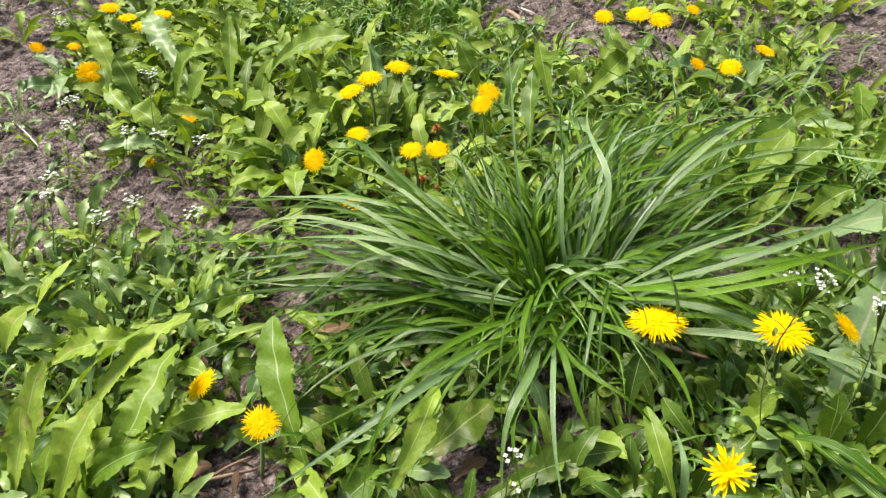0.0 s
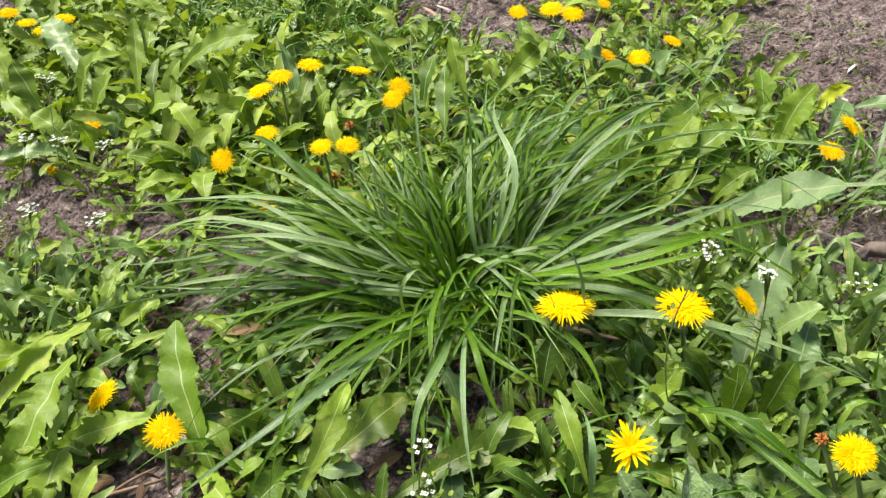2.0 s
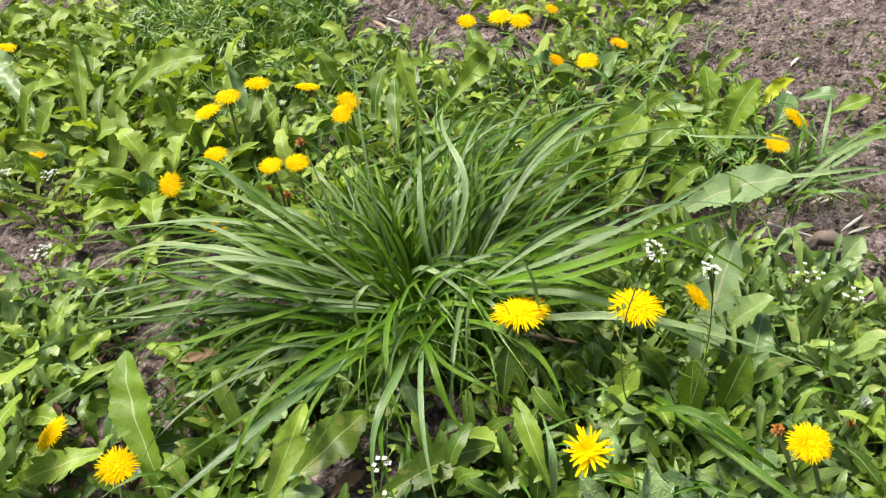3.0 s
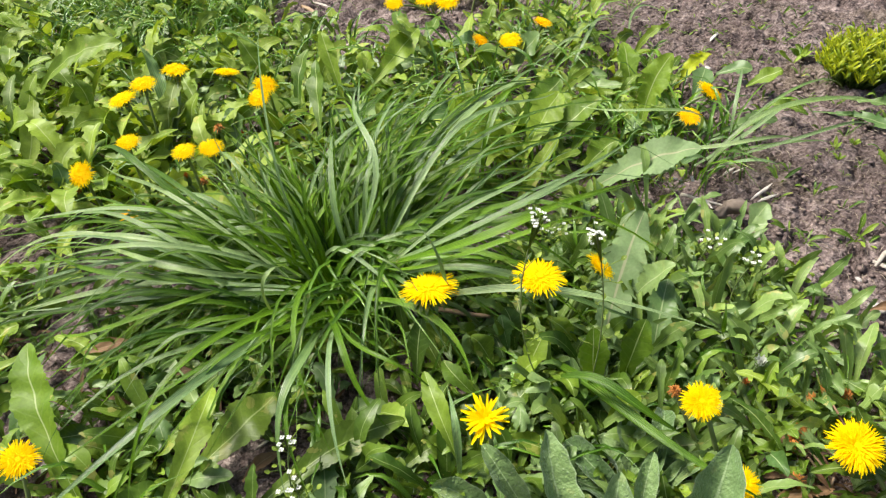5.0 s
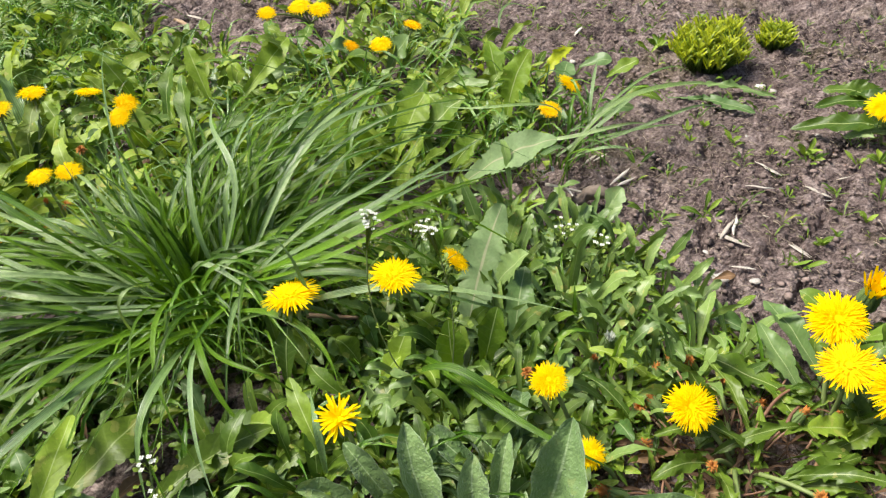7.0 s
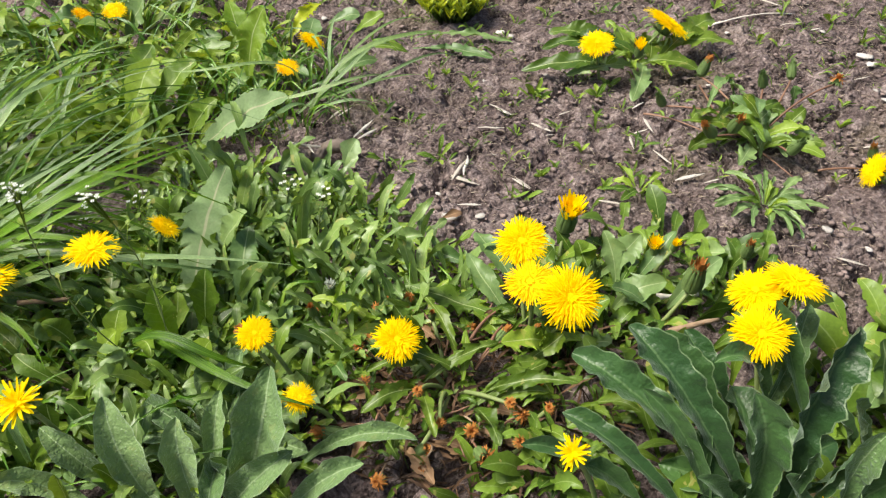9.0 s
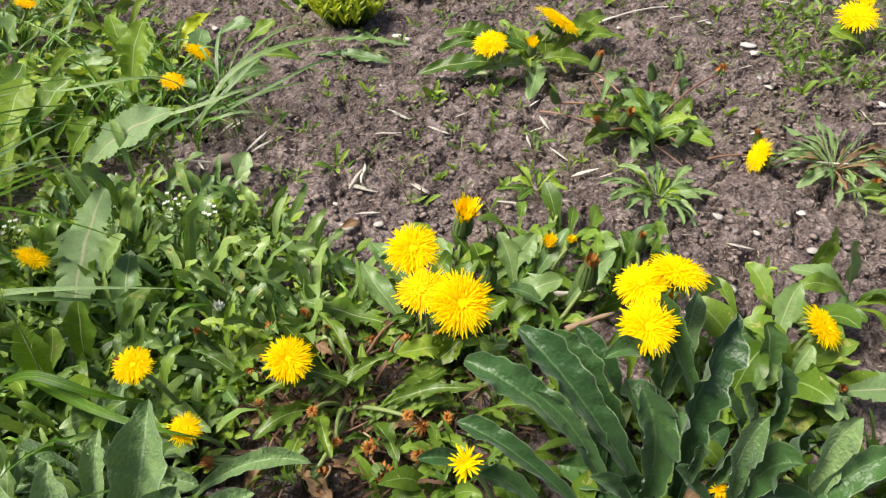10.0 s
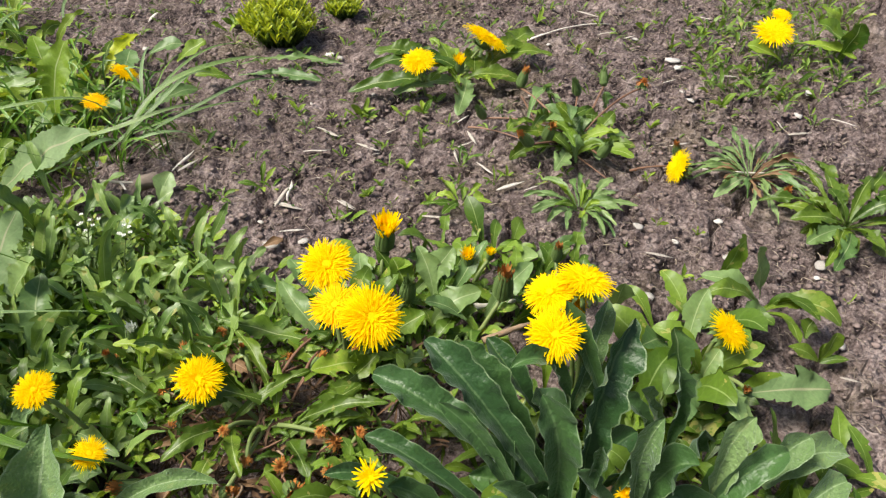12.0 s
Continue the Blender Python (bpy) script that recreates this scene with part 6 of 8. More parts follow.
# ---- small flat rosettes on the soil ----
def rosette_leaves(plant, count, reach, width, kind, mat, rise=0.25, seed=0, spread=6.283, start=0.0):
    """Leaves all round a crown, long and short, lying or lifted."""
    r = np.random.default_rng(seed)
    o = np.array(plant.location)
    for i in range(count):
        q = start + spread * (i + r.uniform(-0.3, 0.3)) / count
        long = reach * r.uniform(0.55, 1.1)
        up = long * rise * r.uniform(0.3, 1.6)
        tip = o + (math.cos(q) * long, math.sin(q) * long, up + 0.004)
        leaf(plant, o + (math.cos(q) * 0.004, math.sin(q) * 0.004, 0.003), tip, width * r.uniform(0.7, 1.2), kind, mat, 0.12 + 0.1 * r.random(), r.normal(0, 12))


rosette_leaves(rosette, 9, 0.085, 0.03, "toothed", PALE, 0.5, 21)
rosette_leaves(d_ros, 20, 0.052, 0.0085, "thistle", DUSK, 0.16, 1)
rosette_leaves(d_ros, 9, 0.03, 0.009, "thistle", LEAF, 0.5, 31)
rosette_leaves(d_mid, 9, 0.07, 0.022, "toothed", DUSK, 0.35, 23)
rosette_leaves(d_farleft, 9, 0.095, 0.034, "toothed", DUSK, 0.35, 24)
rosette_leaves(d_topleft, 8, 0.085, 0.03, "toothed", LEAF, 0.4, 25)
rosette_leaves(d_ros2, 9, 0.036, 0.011, "dandelion", LEAF, 0.25, 2)

rosette_leaves(d_buds, 7, 0.034, 0.015, "toothed", DUSK, 0.6, 5)
rosette_leaves(d_buds, 12, 0.05, 0.013, "dandelion", DUSK, 0.15, 15)
rosette_leaves(d_flat, 18, 0.06, 0.006, "thistle", DUSK, 0.08, 6)
rosette_leaves(d_flat, 20, 0.062, 0.0042, "thistle", GREY, 0.1, 7)
rosette_leaves(d_flat, 16, 0.05, 0.005, "thistle", DRY, 0.12, 17)
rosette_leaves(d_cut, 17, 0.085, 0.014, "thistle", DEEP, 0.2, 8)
rosette_leaves(d_soil, 8, 0.06, 0.016, "dandelion", LEAF, 0.25, 9)
rosette_leaves(hairy, 12, 0.075, 0.018, "strap", WOOL, 0.4, 3)
rosette_leaves(hairy2, 15, 0.06, 0.016, "strap", MIST, 0.3, 4)


# ---- the worn heart of the old dandelion: dead stalks and withered heads ----
def worn_heart(plant, seed, count, reach=0.05):
    r = np.random.default_rng(seed)
    o = np.array(plant.location)
    for i in range(count):
        q, a = r.uniform(0, 6.283), reach * math.sqrt(r.uniform(0, 1))
        c = o + (a * math.cos(q) * 1.2, a * math.sin(q), 0.003)
        w = q + r.normal(0, 0.8)
        long = r.uniform(0.014, 0.036)
        e = c + (math.cos(w) * long, math.sin(w) * long, r.uniform(0.004, 0.024))
        v, f, u = tube_shape(arc(c - o, e - o, 0.15, 7, i), 0.0009, 0.0007, 5)
        part("dead_stalk", mesh_of("dead_stalk", v, f, RED_STEM if i % 3 else TWIG, u), plant, "dry red-brown stalk")
        if i % 2 == 0:
            flower(plant, e, r.uniform(0.011, 0.018), (math.cos(w), math.sin(w), 0.8), "wilted" if i % 4 else "spent", stalk=False, seed=i)
        if i % 3 == 0:
            leaf(plant, c, c + (math.cos(w + 1) * 0.04, math.sin(w + 1) * 0.04, 0.008), 0.012, "dandelion", DRY, 0.15, r.normal(0, 30))


worn_heart(d_spent, 8, 44)
worn_heart(d_back2, 9, 26, 0.06)

# ---- the grass tuft: shoots that each fan out into a few blades ----
def tuft_blades(plant, shoots, seed):
    r = np.random.default_rng(seed)
    o = np.array(plant.location)
    heart = o + (0.0, -0.022, 0.0)
    rest, made = Pile(), 0
    # share, way and its spread in degrees, reach, height of the bend, height of the tip, width
    sorts = [
        (0.17, 157, 15, (0.15, 0.33), (0.05, 0.10), (0.02, 0.06), (0.0024, 0.0044)),
        (0.41, 92, 32, (0.04, 0.14), (0.06, 0.12), (0.08, 0.16), (0.0020, 0.0038)),
        (0.16, 30, 17, (0.15, 0.31), (0.08, 0.13), (0.06, 0.11), (0.0026, 0.0046)),
        (0.05, 222, 22, (0.10, 0.22), (0.05, 0.09), (0.02, 0.05), (0.0028, 0.0050)),
        (0.07, 285, 30, (0.07, 0.14), (0.05, 0.08), (0.02, 0.05), (0.0030, 0.0052)),
        (0.14, 345, 20, (0.10, 0.20), (0.06, 0.09), (0.03, 0.06), (0.0028, 0.0048)),
    ]
    for i in range(shoots):
        share, way, wide, reach, bend, end, width = sorts[int(r.choice(len(sorts), p=[k[0] for k in sorts]))]
        main = radians(way + r.normal(0, wide))
        a, q = 0.05 * math.sqrt(r.uniform(0, 1)), r.uniform(0, 6.283)
        root = heart + (a * math.cos(q) * 1.1 + 0.012 * math.cos(main), a * math.sin(q) * 0.8 + 0.012 * math.sin(main), 0.0)
        for k in range(int(r.integers(3, 6))):
            w = main + r.normal(0, 0.16)
            span, top, tip_up = r.uniform(*reach), r.uniform(*bend), r.uniform(*end)
            lean = r.uniform(0.36, 0.52)
            foot = root + np.append(r.normal(0, 0.003, 2), 0)
            mid = foot + (math.cos(w) * span * lean, math.sin(w) * span * lean, top)
            w2 = w + r.normal(0, 0.12)
            tip = foot + (math.cos(w2) * span, math.sin(w2) * span, tip_up)
            if made < 290:
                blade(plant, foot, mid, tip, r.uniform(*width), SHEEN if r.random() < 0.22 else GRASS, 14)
            else:
                rest.add(*blade_shape(foot - o, mid - o, tip - o, r.uniform(*width) * 0.8, made, 10))
            made += 1
    # short fine blades close to the heart
    for i in range(420):
        q = r.uniform(0, 6.283)
        a = 0.075 * math.sqrt(r.uniform(0, 1))
        foot = heart + (a * math.cos(q), a * math.sin(q) * 0.8 + 0.01, 0.0)
        w, span, top = q + r.normal(0, 0.7), r.uniform(0.03, 0.1), r.uniform(0.025, 0.075)
        mid = foot + (math.cos(w) * span * 0.4, math.sin(w) * span * 0.4, top)
        tip = foot + (math.cos(w) * span, math.sin(w) * span, top * r.uniform(0.5, 1.4))
        rest.add(*blade_shape(foot - o, mid - o, tip - o, r.uniform(0.0012, 0.0026), 4000 + i, 8))
    tagged(part("fine_grass", rest.mesh("fine_grass", TURF), plant), kind="stuff")


tuft_blades(tuft, 88, 3)


# ---- low weeds that cover the ground, too many to count ----
def inside(poly, x, y):
    hit, j = False, len(poly) - 1
    for i in range(len(poly)):
        (xi, yi), (xj, yj) = poly[i], poly[j]
        if (yi > y) != (yj > y) and x < (xj - xi) * (y - yi) / (yj - yi) + xi:
            hit = not hit
        j = i
    return hit


GAPS = [(0.10, 0.375, 0.042), (0.185, 0.405, 0.026), (-0.06, 0.50, 0.034), (-0.03, 0.565, 0.03), (-0.085, 0.385, 0.02)]


def scatter(poly, spacing, seed):
    r = np.random.default_rng(seed)
    xs, ys = [p[0] for p in poly], [p[1] for p in poly]
    spots = []
    for x in np.arange(min(xs), max(xs), spacing):
        for y in np.arange(min(ys), max(ys), spacing):
            px, py = x + r.uniform(-0.5, 0.5) * spacing, y + r.uniform(-0.5, 0.5) * spacing
            if inside(poly, px, py) and all(math.hypot(px - gx, py - gy) > gr for gx, gy, gr in GAPS):
                spots.append((px, py))
    return spots


def sprout(pile, x, y, r, tall, wide, kinds, count, rise=0.0):
    """A sprig of small leaves on the ground."""
    foot = np.array(on_ground(x, y, -0.002))
    q0 = r.uniform(0, 6.28)
    for i in range(count):
        q = q0 + 6.283 * i / count + r.normal(0, 0.3)
        long = tall * r.uniform(0.5, 1.2)
        up = long * (rise + r.uniform(0.2, 1.0))
        base = foot + (0.15 * long * math.cos(q), 0.15 * long * math.sin(q), r.uniform(0, 0.5) * tall * 0.5)
        tip = base + (math.cos(q) * long, math.sin(q) * long, up)
        pile.add(*leaf_shape(base, tip, wide * long * r.uniform(0.7, 1.3), kinds[int(r.integers(len(kinds)))], r.uniform(0.02, 0.3), r.normal(0, 25), 0.4, 0.2, int(r.integers(1e6)), coarse=True))


def weeds(name, label, poly, spacing, tall, wide, kinds, count, mat, seed, rise=0.0):
    r = np.random.default_rng(seed)
    pile = Pile()
    for x, y in scatter(poly, spacing, seed):
        sprout(pile, x, y, r, tall * r.uniform(0.6, 1.3), wide, kinds, count, rise)
    tagged(new(name, pile.mesh(name, mat)), label, "weeds", kind="stuff")


BACK_LEFT = [(-0.45, 1.33), (-0.37, 1.60), (-0.04, 1.55), (0.04, 1.07), (0.07, 0.74), (-0.01, 0.73), (-0.18, 0.79), (-0.21, 0.85), (-0.29, 0.95), (-0.39, 1.11)]
BACK_MID = [(-0.04, 1.55), (0.23, 1.5), (0.22, 1.16), (0.31, 1.13), (0.33, 1.02), (0.45, 0.95), (0.42, 0.62), (0.19, 0.62), (0.03, 0.62), (0.01, 0.93)]
BACK_RIGHT = [(0.45, 0.95), (0.55, 1.12), (0.66, 1.03), (0.60, 0.89), (0.66, 0.76), (0.58, 0.60), (0.37, 0.57), (0.39, 0.68)]
FAR_RIGHT = [(0.38, 1.3), (0.86, 1.3), (0.77, 1.06), (0.56, 1.12), (0.44, 1.15)]
NEAR_LEFT = [(-0.36, 0.68), (-0.26, 0.69), (-0.13, 0.65), (-0.06, 0.62), (-0.10, 0.52), (-0.12, 0.43), (-0.09, 0.33), (-0.3, 0.33)]
NEAR_MID = [(-0.02, 0.52), (0.06, 0.56), (0.15, 0.46), (0.31, 0.50), (0.45, 0.50), (0.40, 0.27), (0.0, 0.30)]
MIDDLE = [(0.40, 0.60), (0.46, 0.53), (0.55, 0.41), (0.52, 0.35), (0.55, 0.30), (0.53, 0.25), (0.42, 0.26), (0.34, 0.2), (0.25, 0.25), (0.30, 0.42)]
BROWN_HEART = [(0.42, 0.26), (0.52, 0.24), (0.58, 0.17), (0.50, 0.09), (0.42, 0.11), (0.36, 0.2)]
NEAR_RIGHT = [(0.56, 0.26), (0.66, 0.26), (0.73, 0.19), (0.69, 0.11), (0.62, 0.1), (0.52, 0.17)]
RIGHT_EDGE = [(0.69, 0.07), (0.75, 0.03), (0.72, -0.03), (0.64, -0.03), (0.67, -0.07), (0.70, -0.12), (0.60, -0.12), (0.52, 0.02)]
CORNER = [(1.24, 0.30), (1.37, 0.30), (1.5, 0.15), (1.2, 0.07), (1.12, 0.12), (1.06, 0.18)]

weeds("weed_cover", "dense low green weed leaves under the dandelions", BACK_LEFT, 0.044, 0.055, 0.34, ("toothed", "dandelion", "thistle"), 4, LIGHT, 21)
weeds("weed_cover", "dense green leaves and grass behind the tuft", BACK_MID, 0.038, 0.05, 0.32, ("dandelion", "toothed", "thistle"), 4, LIGHT, 22)
weeds("weed_cover", "mixed green leaves round fading dandelions", BACK_RIGHT, 0.032, 0.042, 0.32, ("toothed", "thistle", "dandelion"), 4, LIGHT, 23)
weeds("weed_cover", "sparse green leaves on dry soil", FAR_RIGHT, 0.05, 0.045, 0.45, ("toothed", "wavy"), 5, LIGHT, 24)
weeds("weed_cover", "small grey-green feathery weeds at the soil edge", NEAR_LEFT, 0.021, 0.032, 0.3, ("thistle", "toothed", "dandelion"), 5, GREYS, 25, 0.3)
weeds("weed_cover", "small oval and lance weed leaves below the grass", NEAR_MID, 0.027, 0.027, 0.3, ("thistle", "lance", "toothed"), 5, GREENS, 26, 0.4)
weeds("weed_cover", "bushy small-leaved green weeds beside bare soil", MIDDLE, 0.026, 0.03, 0.27, ("toothed", "lance", "thistle", "dandelion"), 6, GREYS, 27, 0.6)
weeds("weed_cover", "low cut leaves under large dandelion heads", NEAR_RIGHT, 0.02, 0.028, 0.42, ("dandelion", "wavy"), 4, GREENS, 28)
weeds("weed_cover", "sparse cut leaves round withered heads", BROWN_HEART, 0.024, 0.03, 0.2, ("dandelion", "thistle", "thistle"), 4, GREENS, 29)
weeds("weed_cover", "low green leaves at the edge of cracked soil", RIGHT_EDGE, 0.028, 0.035, 0.45, ("wavy", "toothed"), 4, GREENS, 30)
weeds("weed_cover", "sparse upright seedlings on dark soil", CORNER, 0.023, 0.017, 0.22, ("lance", "thistle"), 6, GREENS, 31)


weeds("seedling_cover", "tiny scattered green sprouts on bare soil", [(0.55, 0.45), (0.62, 1.02), (0.86, 1.06), (1.0, 0.8), (1.55, 0.3), (1.2, 0.0), (0.9, 0.2), (0.68, 0.25)], 0.036, 0.012, 0.22, ("lance", "thistle"), 5, GREENS, 32)
weeds("seedling_cover", "wispy small weeds on the bare soil strip", [(-0.55, 1.2), (-0.42, 1.2), (-0.34, 1.0), (-0.24, 0.84), (-0.21, 0.76), (-0.26, 0.69), (-0.5, 0.7)], 0.05, 0.02, 0.3, ("thistle", "thistle", "lance"), 4, GREYS, 33)


UNDER_HAIRY = [(0.40, 0.14), (0.50, 0.14), (0.66, 0.06), (0.66, -0.1), (0.52, -0.12), (0.42, 0.02), (0.36, 0.1)]
weeds("weed_cover", "low shaded leaves under the hairy rosette", UNDER_HAIRY, 0.022, 0.03, 0.4, ("dandelion", "wavy"), 4, GREENS, 34)
weeds("leaf_litter", "brown withered leaf scraps under the dandelions", BROWN_HEART, 0.0105, 0.02, 0.12, ("thistle", "dandelion"), 3, DRY_BITS, 35)
weeds("leaf_litter", "brown withered leaf scraps under the grass", [(-0.14, 0.36), (-0.10, 0.6), (0.02, 0.6), (0.12, 0.5), (0.2, 0.36), (0.1, 0.3)], 0.02, 0.016, 0.22, ("dandelion", "wavy"), 3, DRY_BITS, 36)
weeds("weed_cover", "scattered small leaves in dark soil gaps", [(-0.14, 0.36), (-0.10, 0.62), (0.02, 0.62), (0.05, 0.5), (0.05, 0.36)], 0.024, 0.024, 0.4, ("thistle", "wavy"), 4, GREENS, 37)


def weed_plant(seed, count, tall, wide, kind, mat):
    """A small weed with a few leaves, to be copied."""
    r = np.random.default_rng(seed)
    name, look_of_it = {"oval": ("oval_leaved_weed", "small weed with oval dark green leaves among grass"), "thistle": ("feathery_weed", "small weed with finely cut green leaves"), "toothed": ("toothed_weed", "small weed with toothed green leaves among dandelions"), "wavy": ("broad_leaved_weed", "small weed with broad wavy green leaves"), "dandelion": ("young_dandelion", "young dandelion with narrow deeply cut leaves")}[kind]
    p = thing(name, (0, 0, -9), look_of_it, "weed", name.replace("_", " ") + "s")
    o = np.array(p.location)
    for i in range(count):
        q = 6.283 * i / count + r.normal(0, 0.35)
        long = tall * r.uniform(0.6, 1.15)
        base = o + (0.1 * long * math.cos(q), 0.1 * long * math.sin(q), r.uniform(0, 0.25) * tall)
        leaf(p, base, base + (math.cos(q) * long, math.sin(q) * long, long * r.uniform(0.15, 0.9)), wide * long * r.uniform(0.8, 1.2), kind, mat, r.uniform(0.05, 0.25), r.normal(0, 20))
    return p


r_weed = np.random.default_rng(91)


def plant_weeds(poly, spacing, models, low, high, seed):
    """Copies of the model weeds all over a stretch of ground."""
    batch = list(models)
    for x, y in scatter(poly, spacing, seed):
        size = float(r_weed.uniform(low, high))
        m = Matrix.Translation(on_ground(x, y, -0.002)) @ Matrix.Rotation(float(r_weed.uniform(0, 6.28)), 4, "Z") @ Matrix.Diagonal((size, size, size, 1))
        if batch:
            batch.pop().matrix_basis = m
        else:
            copy_thing(models[int(r_weed.integers(len(models)))], m)


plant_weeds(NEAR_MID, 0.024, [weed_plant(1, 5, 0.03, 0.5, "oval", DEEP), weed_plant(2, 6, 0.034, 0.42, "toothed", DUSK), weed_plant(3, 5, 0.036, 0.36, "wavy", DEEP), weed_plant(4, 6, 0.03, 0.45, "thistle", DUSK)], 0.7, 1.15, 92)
plant_weeds(MIDDLE, 0.024, [weed_plant(5, 7, 0.04, 0.3, "toothed", LEAF), weed_plant(6, 7, 0.042, 0.28, "dandelion", LEAF), weed_plant(7, 6, 0.036, 0.32, "thistle", DUSK)], 0.7, 1.15, 93)
plant_weeds(NEAR_LEFT, 0.032, [weed_plant(8, 7, 0.046, 0.32, "toothed", DUSK), weed_plant(9, 6, 0.046, 0.3, "dandelion", PALE)], 0.6, 1.1, 94)
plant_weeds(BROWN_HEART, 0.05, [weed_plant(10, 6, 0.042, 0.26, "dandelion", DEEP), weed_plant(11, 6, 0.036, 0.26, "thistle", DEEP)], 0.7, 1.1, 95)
plant_weeds(BACK_LEFT, 0.046, [weed_plant(12, 5, 0.05, 0.36, "toothed", LEAF), weed_plant(13, 5, 0.05, 0.3, "dandelion", PALE)], 0.7, 1.1, 96)
plant_weeds(BACK_MID, 0.046, [weed_plant(14, 6, 0.05, 0.3, "dandelion", LEAF), weed_plant(15, 5, 0.045, 0.34, "toothed", DUSK)], 0.7, 1.1, 97)
plant_weeds([(-0.5, 0.7), (-0.26, 0.69), (-0.22, 0.78), (-0.25, 0.9), (-0.36, 1.02), (-0.5, 1.05)], 0.085, [weed_plant(16, 7, 0.04, 0.26, "thistle", DUSK), weed_plant(17, 7, 0.045, 0.2, "thistle", PALE)], 0.6, 1.2, 98)


def turf(label, poly, spacing, tall, seed, width=0.003):
    r = np.random.default_rng(seed)
    pile = Pile()
    for x, y in scatter(poly, spacing, seed):
        for _ in range(3):
            q, long = r.uniform(0, 6.28), tall * r.uniform(0.5, 1.3)
            foot = np.array(on_ground(x + r.normal(0, 0.006), y + r.normal(0, 0.006), -0.002))
            out = np.array((math.cos(q), math.sin(q), 0)) * long
            pile.add(*blade_shape(foot, foot + out * 0.35 + (0, 0, long * 0.55), foot + out * r.uniform(0.5, 0.9) + (0, 0, long * r.uniform(0.2, 0.8)), width * r.uniform(0.6, 1.4), int(r.integers(1e6)), 6))
    tagged(new("grass", pile.mesh("grass", TURF)), label, "grass", kind="stuff")


turf("loose green grass among dandelion leaves", BACK_MID, 0.044, 0.085, 41, 0.003)
turf("thin green grass among dandelion leaves", BACK_LEFT, 0.05, 0.07, 47, 0.002)
turf("long green grass at the far edge", [(-0.12, 1.2), (-0.1, 1.65), (0.24, 1.6), (0.2, 1.15)], 0.02, 0.09, 42)
turf("loose grass among dandelion leaves", BACK_RIGHT, 0.042, 0.08, 43, 0.003)
turf("long pale grass beside a ragged dandelion", [(0.49, 0.53), (0.60, 0.54), (0.67, 0.62), (0.57, 0.70), (0.49, 0.64)], 0.027, 0.075, 48, 0.0028)
turf("short grass among small weeds", NEAR_MID, 0.04, 0.06, 44)
turf("short grass among small weeds", MIDDLE, 0.045, 0.05, 45, 0.0025)
turf("thin grass among withered leaves", NEAR_LEFT, 0.05, 0.05, 46, 0.002)


# ---- middle-sized dandelion rosettes among the weeds ----
def young_dandelion(seed, count, reach, width, kind, mat, rise):
    p = thing("dandelion_rosette", (0, 0, -5 - seed), "young dandelion rosette without flowers among weeds", "dandelion", "young dandelion rosettes")
    rosette_leaves(p, count, reach, width, kind, mat, rise, seed)
    return p


MODELS = [young_dandelion(1, 8, 0.075, 0.024, "toothed", LEAF, 0.45), young_dandelion(2, 7, 0.085, 0.026, "wavy", LEAF, 0.5), young_dandelion(3, 8, 0.07, 0.024, "dandelion", LEAF, 0.35), young_dandelion(4, 7, 0.07, 0.026, "wavy", DUSK, 0.4), young_dandelion(5, 7, 0.08, 0.026, "toothed", PALE, 0.4), young_dandelion(6, 9, 0.07, 0.02, "dandelion", DEEP, 0.3)]
r_place = np.random.default_rng(77)
used_models = set()


def plant_out(poly, spacing, choice, low, high, seed):
    for x, y in scatter(poly, spacing, seed):
        k = choice[int(r_place.integers(len(choice)))]
        size = float(r_place.uniform(low, high))
        m = Matrix.Translation(on_ground(x, y)) @ Matrix.Rotation(float(r_place.uniform(0, 6.28)), 4, "Z") @ Matrix.Diagonal((size, size, size, 1))
        if k in used_models:
            copy_thing(MODELS[k], m)
        else:
            used_models.add(k)
            MODELS[k].matrix_basis = m


plant_out(BACK_LEFT, 0.1, (0, 1, 4, 2, 4), 0.75, 1.2, 51)
plant_out(BACK_MID, 0.095, (0, 4, 2, 1, 3), 0.6, 0.95, 52)
plant_out(BACK_RIGHT, 0.115, (0, 2, 4, 3), 0.6, 0.9, 53)
plant_out(FAR_RIGHT, 0.14, (0, 2, 3), 0.7, 1.1, 54)
plant_out(NEAR_LEFT, 0.08, (2, 4, 0, 4), 0.55, 0.85, 55)
plant_out([(-0.22, 0.68), (-0.06, 0.63), (0.0, 0.68), (-0.02, 0.74), (-0.18, 0.8)], 0.075, (0, 4, 2), 0.5, 0.75, 60)
plant_out(NEAR_MID, 0.11, (5, 3, 2), 0.4, 0.6, 56)
plant_out(MIDDLE, 0.09, (5, 5, 3), 0.45, 0.65, 57)
plant_out(NEAR_RIGHT, 0.08, (5, 3, 5), 0.6, 0.9, 58)
plant_out([(-0.75, 1.33), (-0.5, 1.33), (-0.5, 1.6), (-0.75, 1.6)], 0.12, (0, 3), 0.8, 1.2, 59)


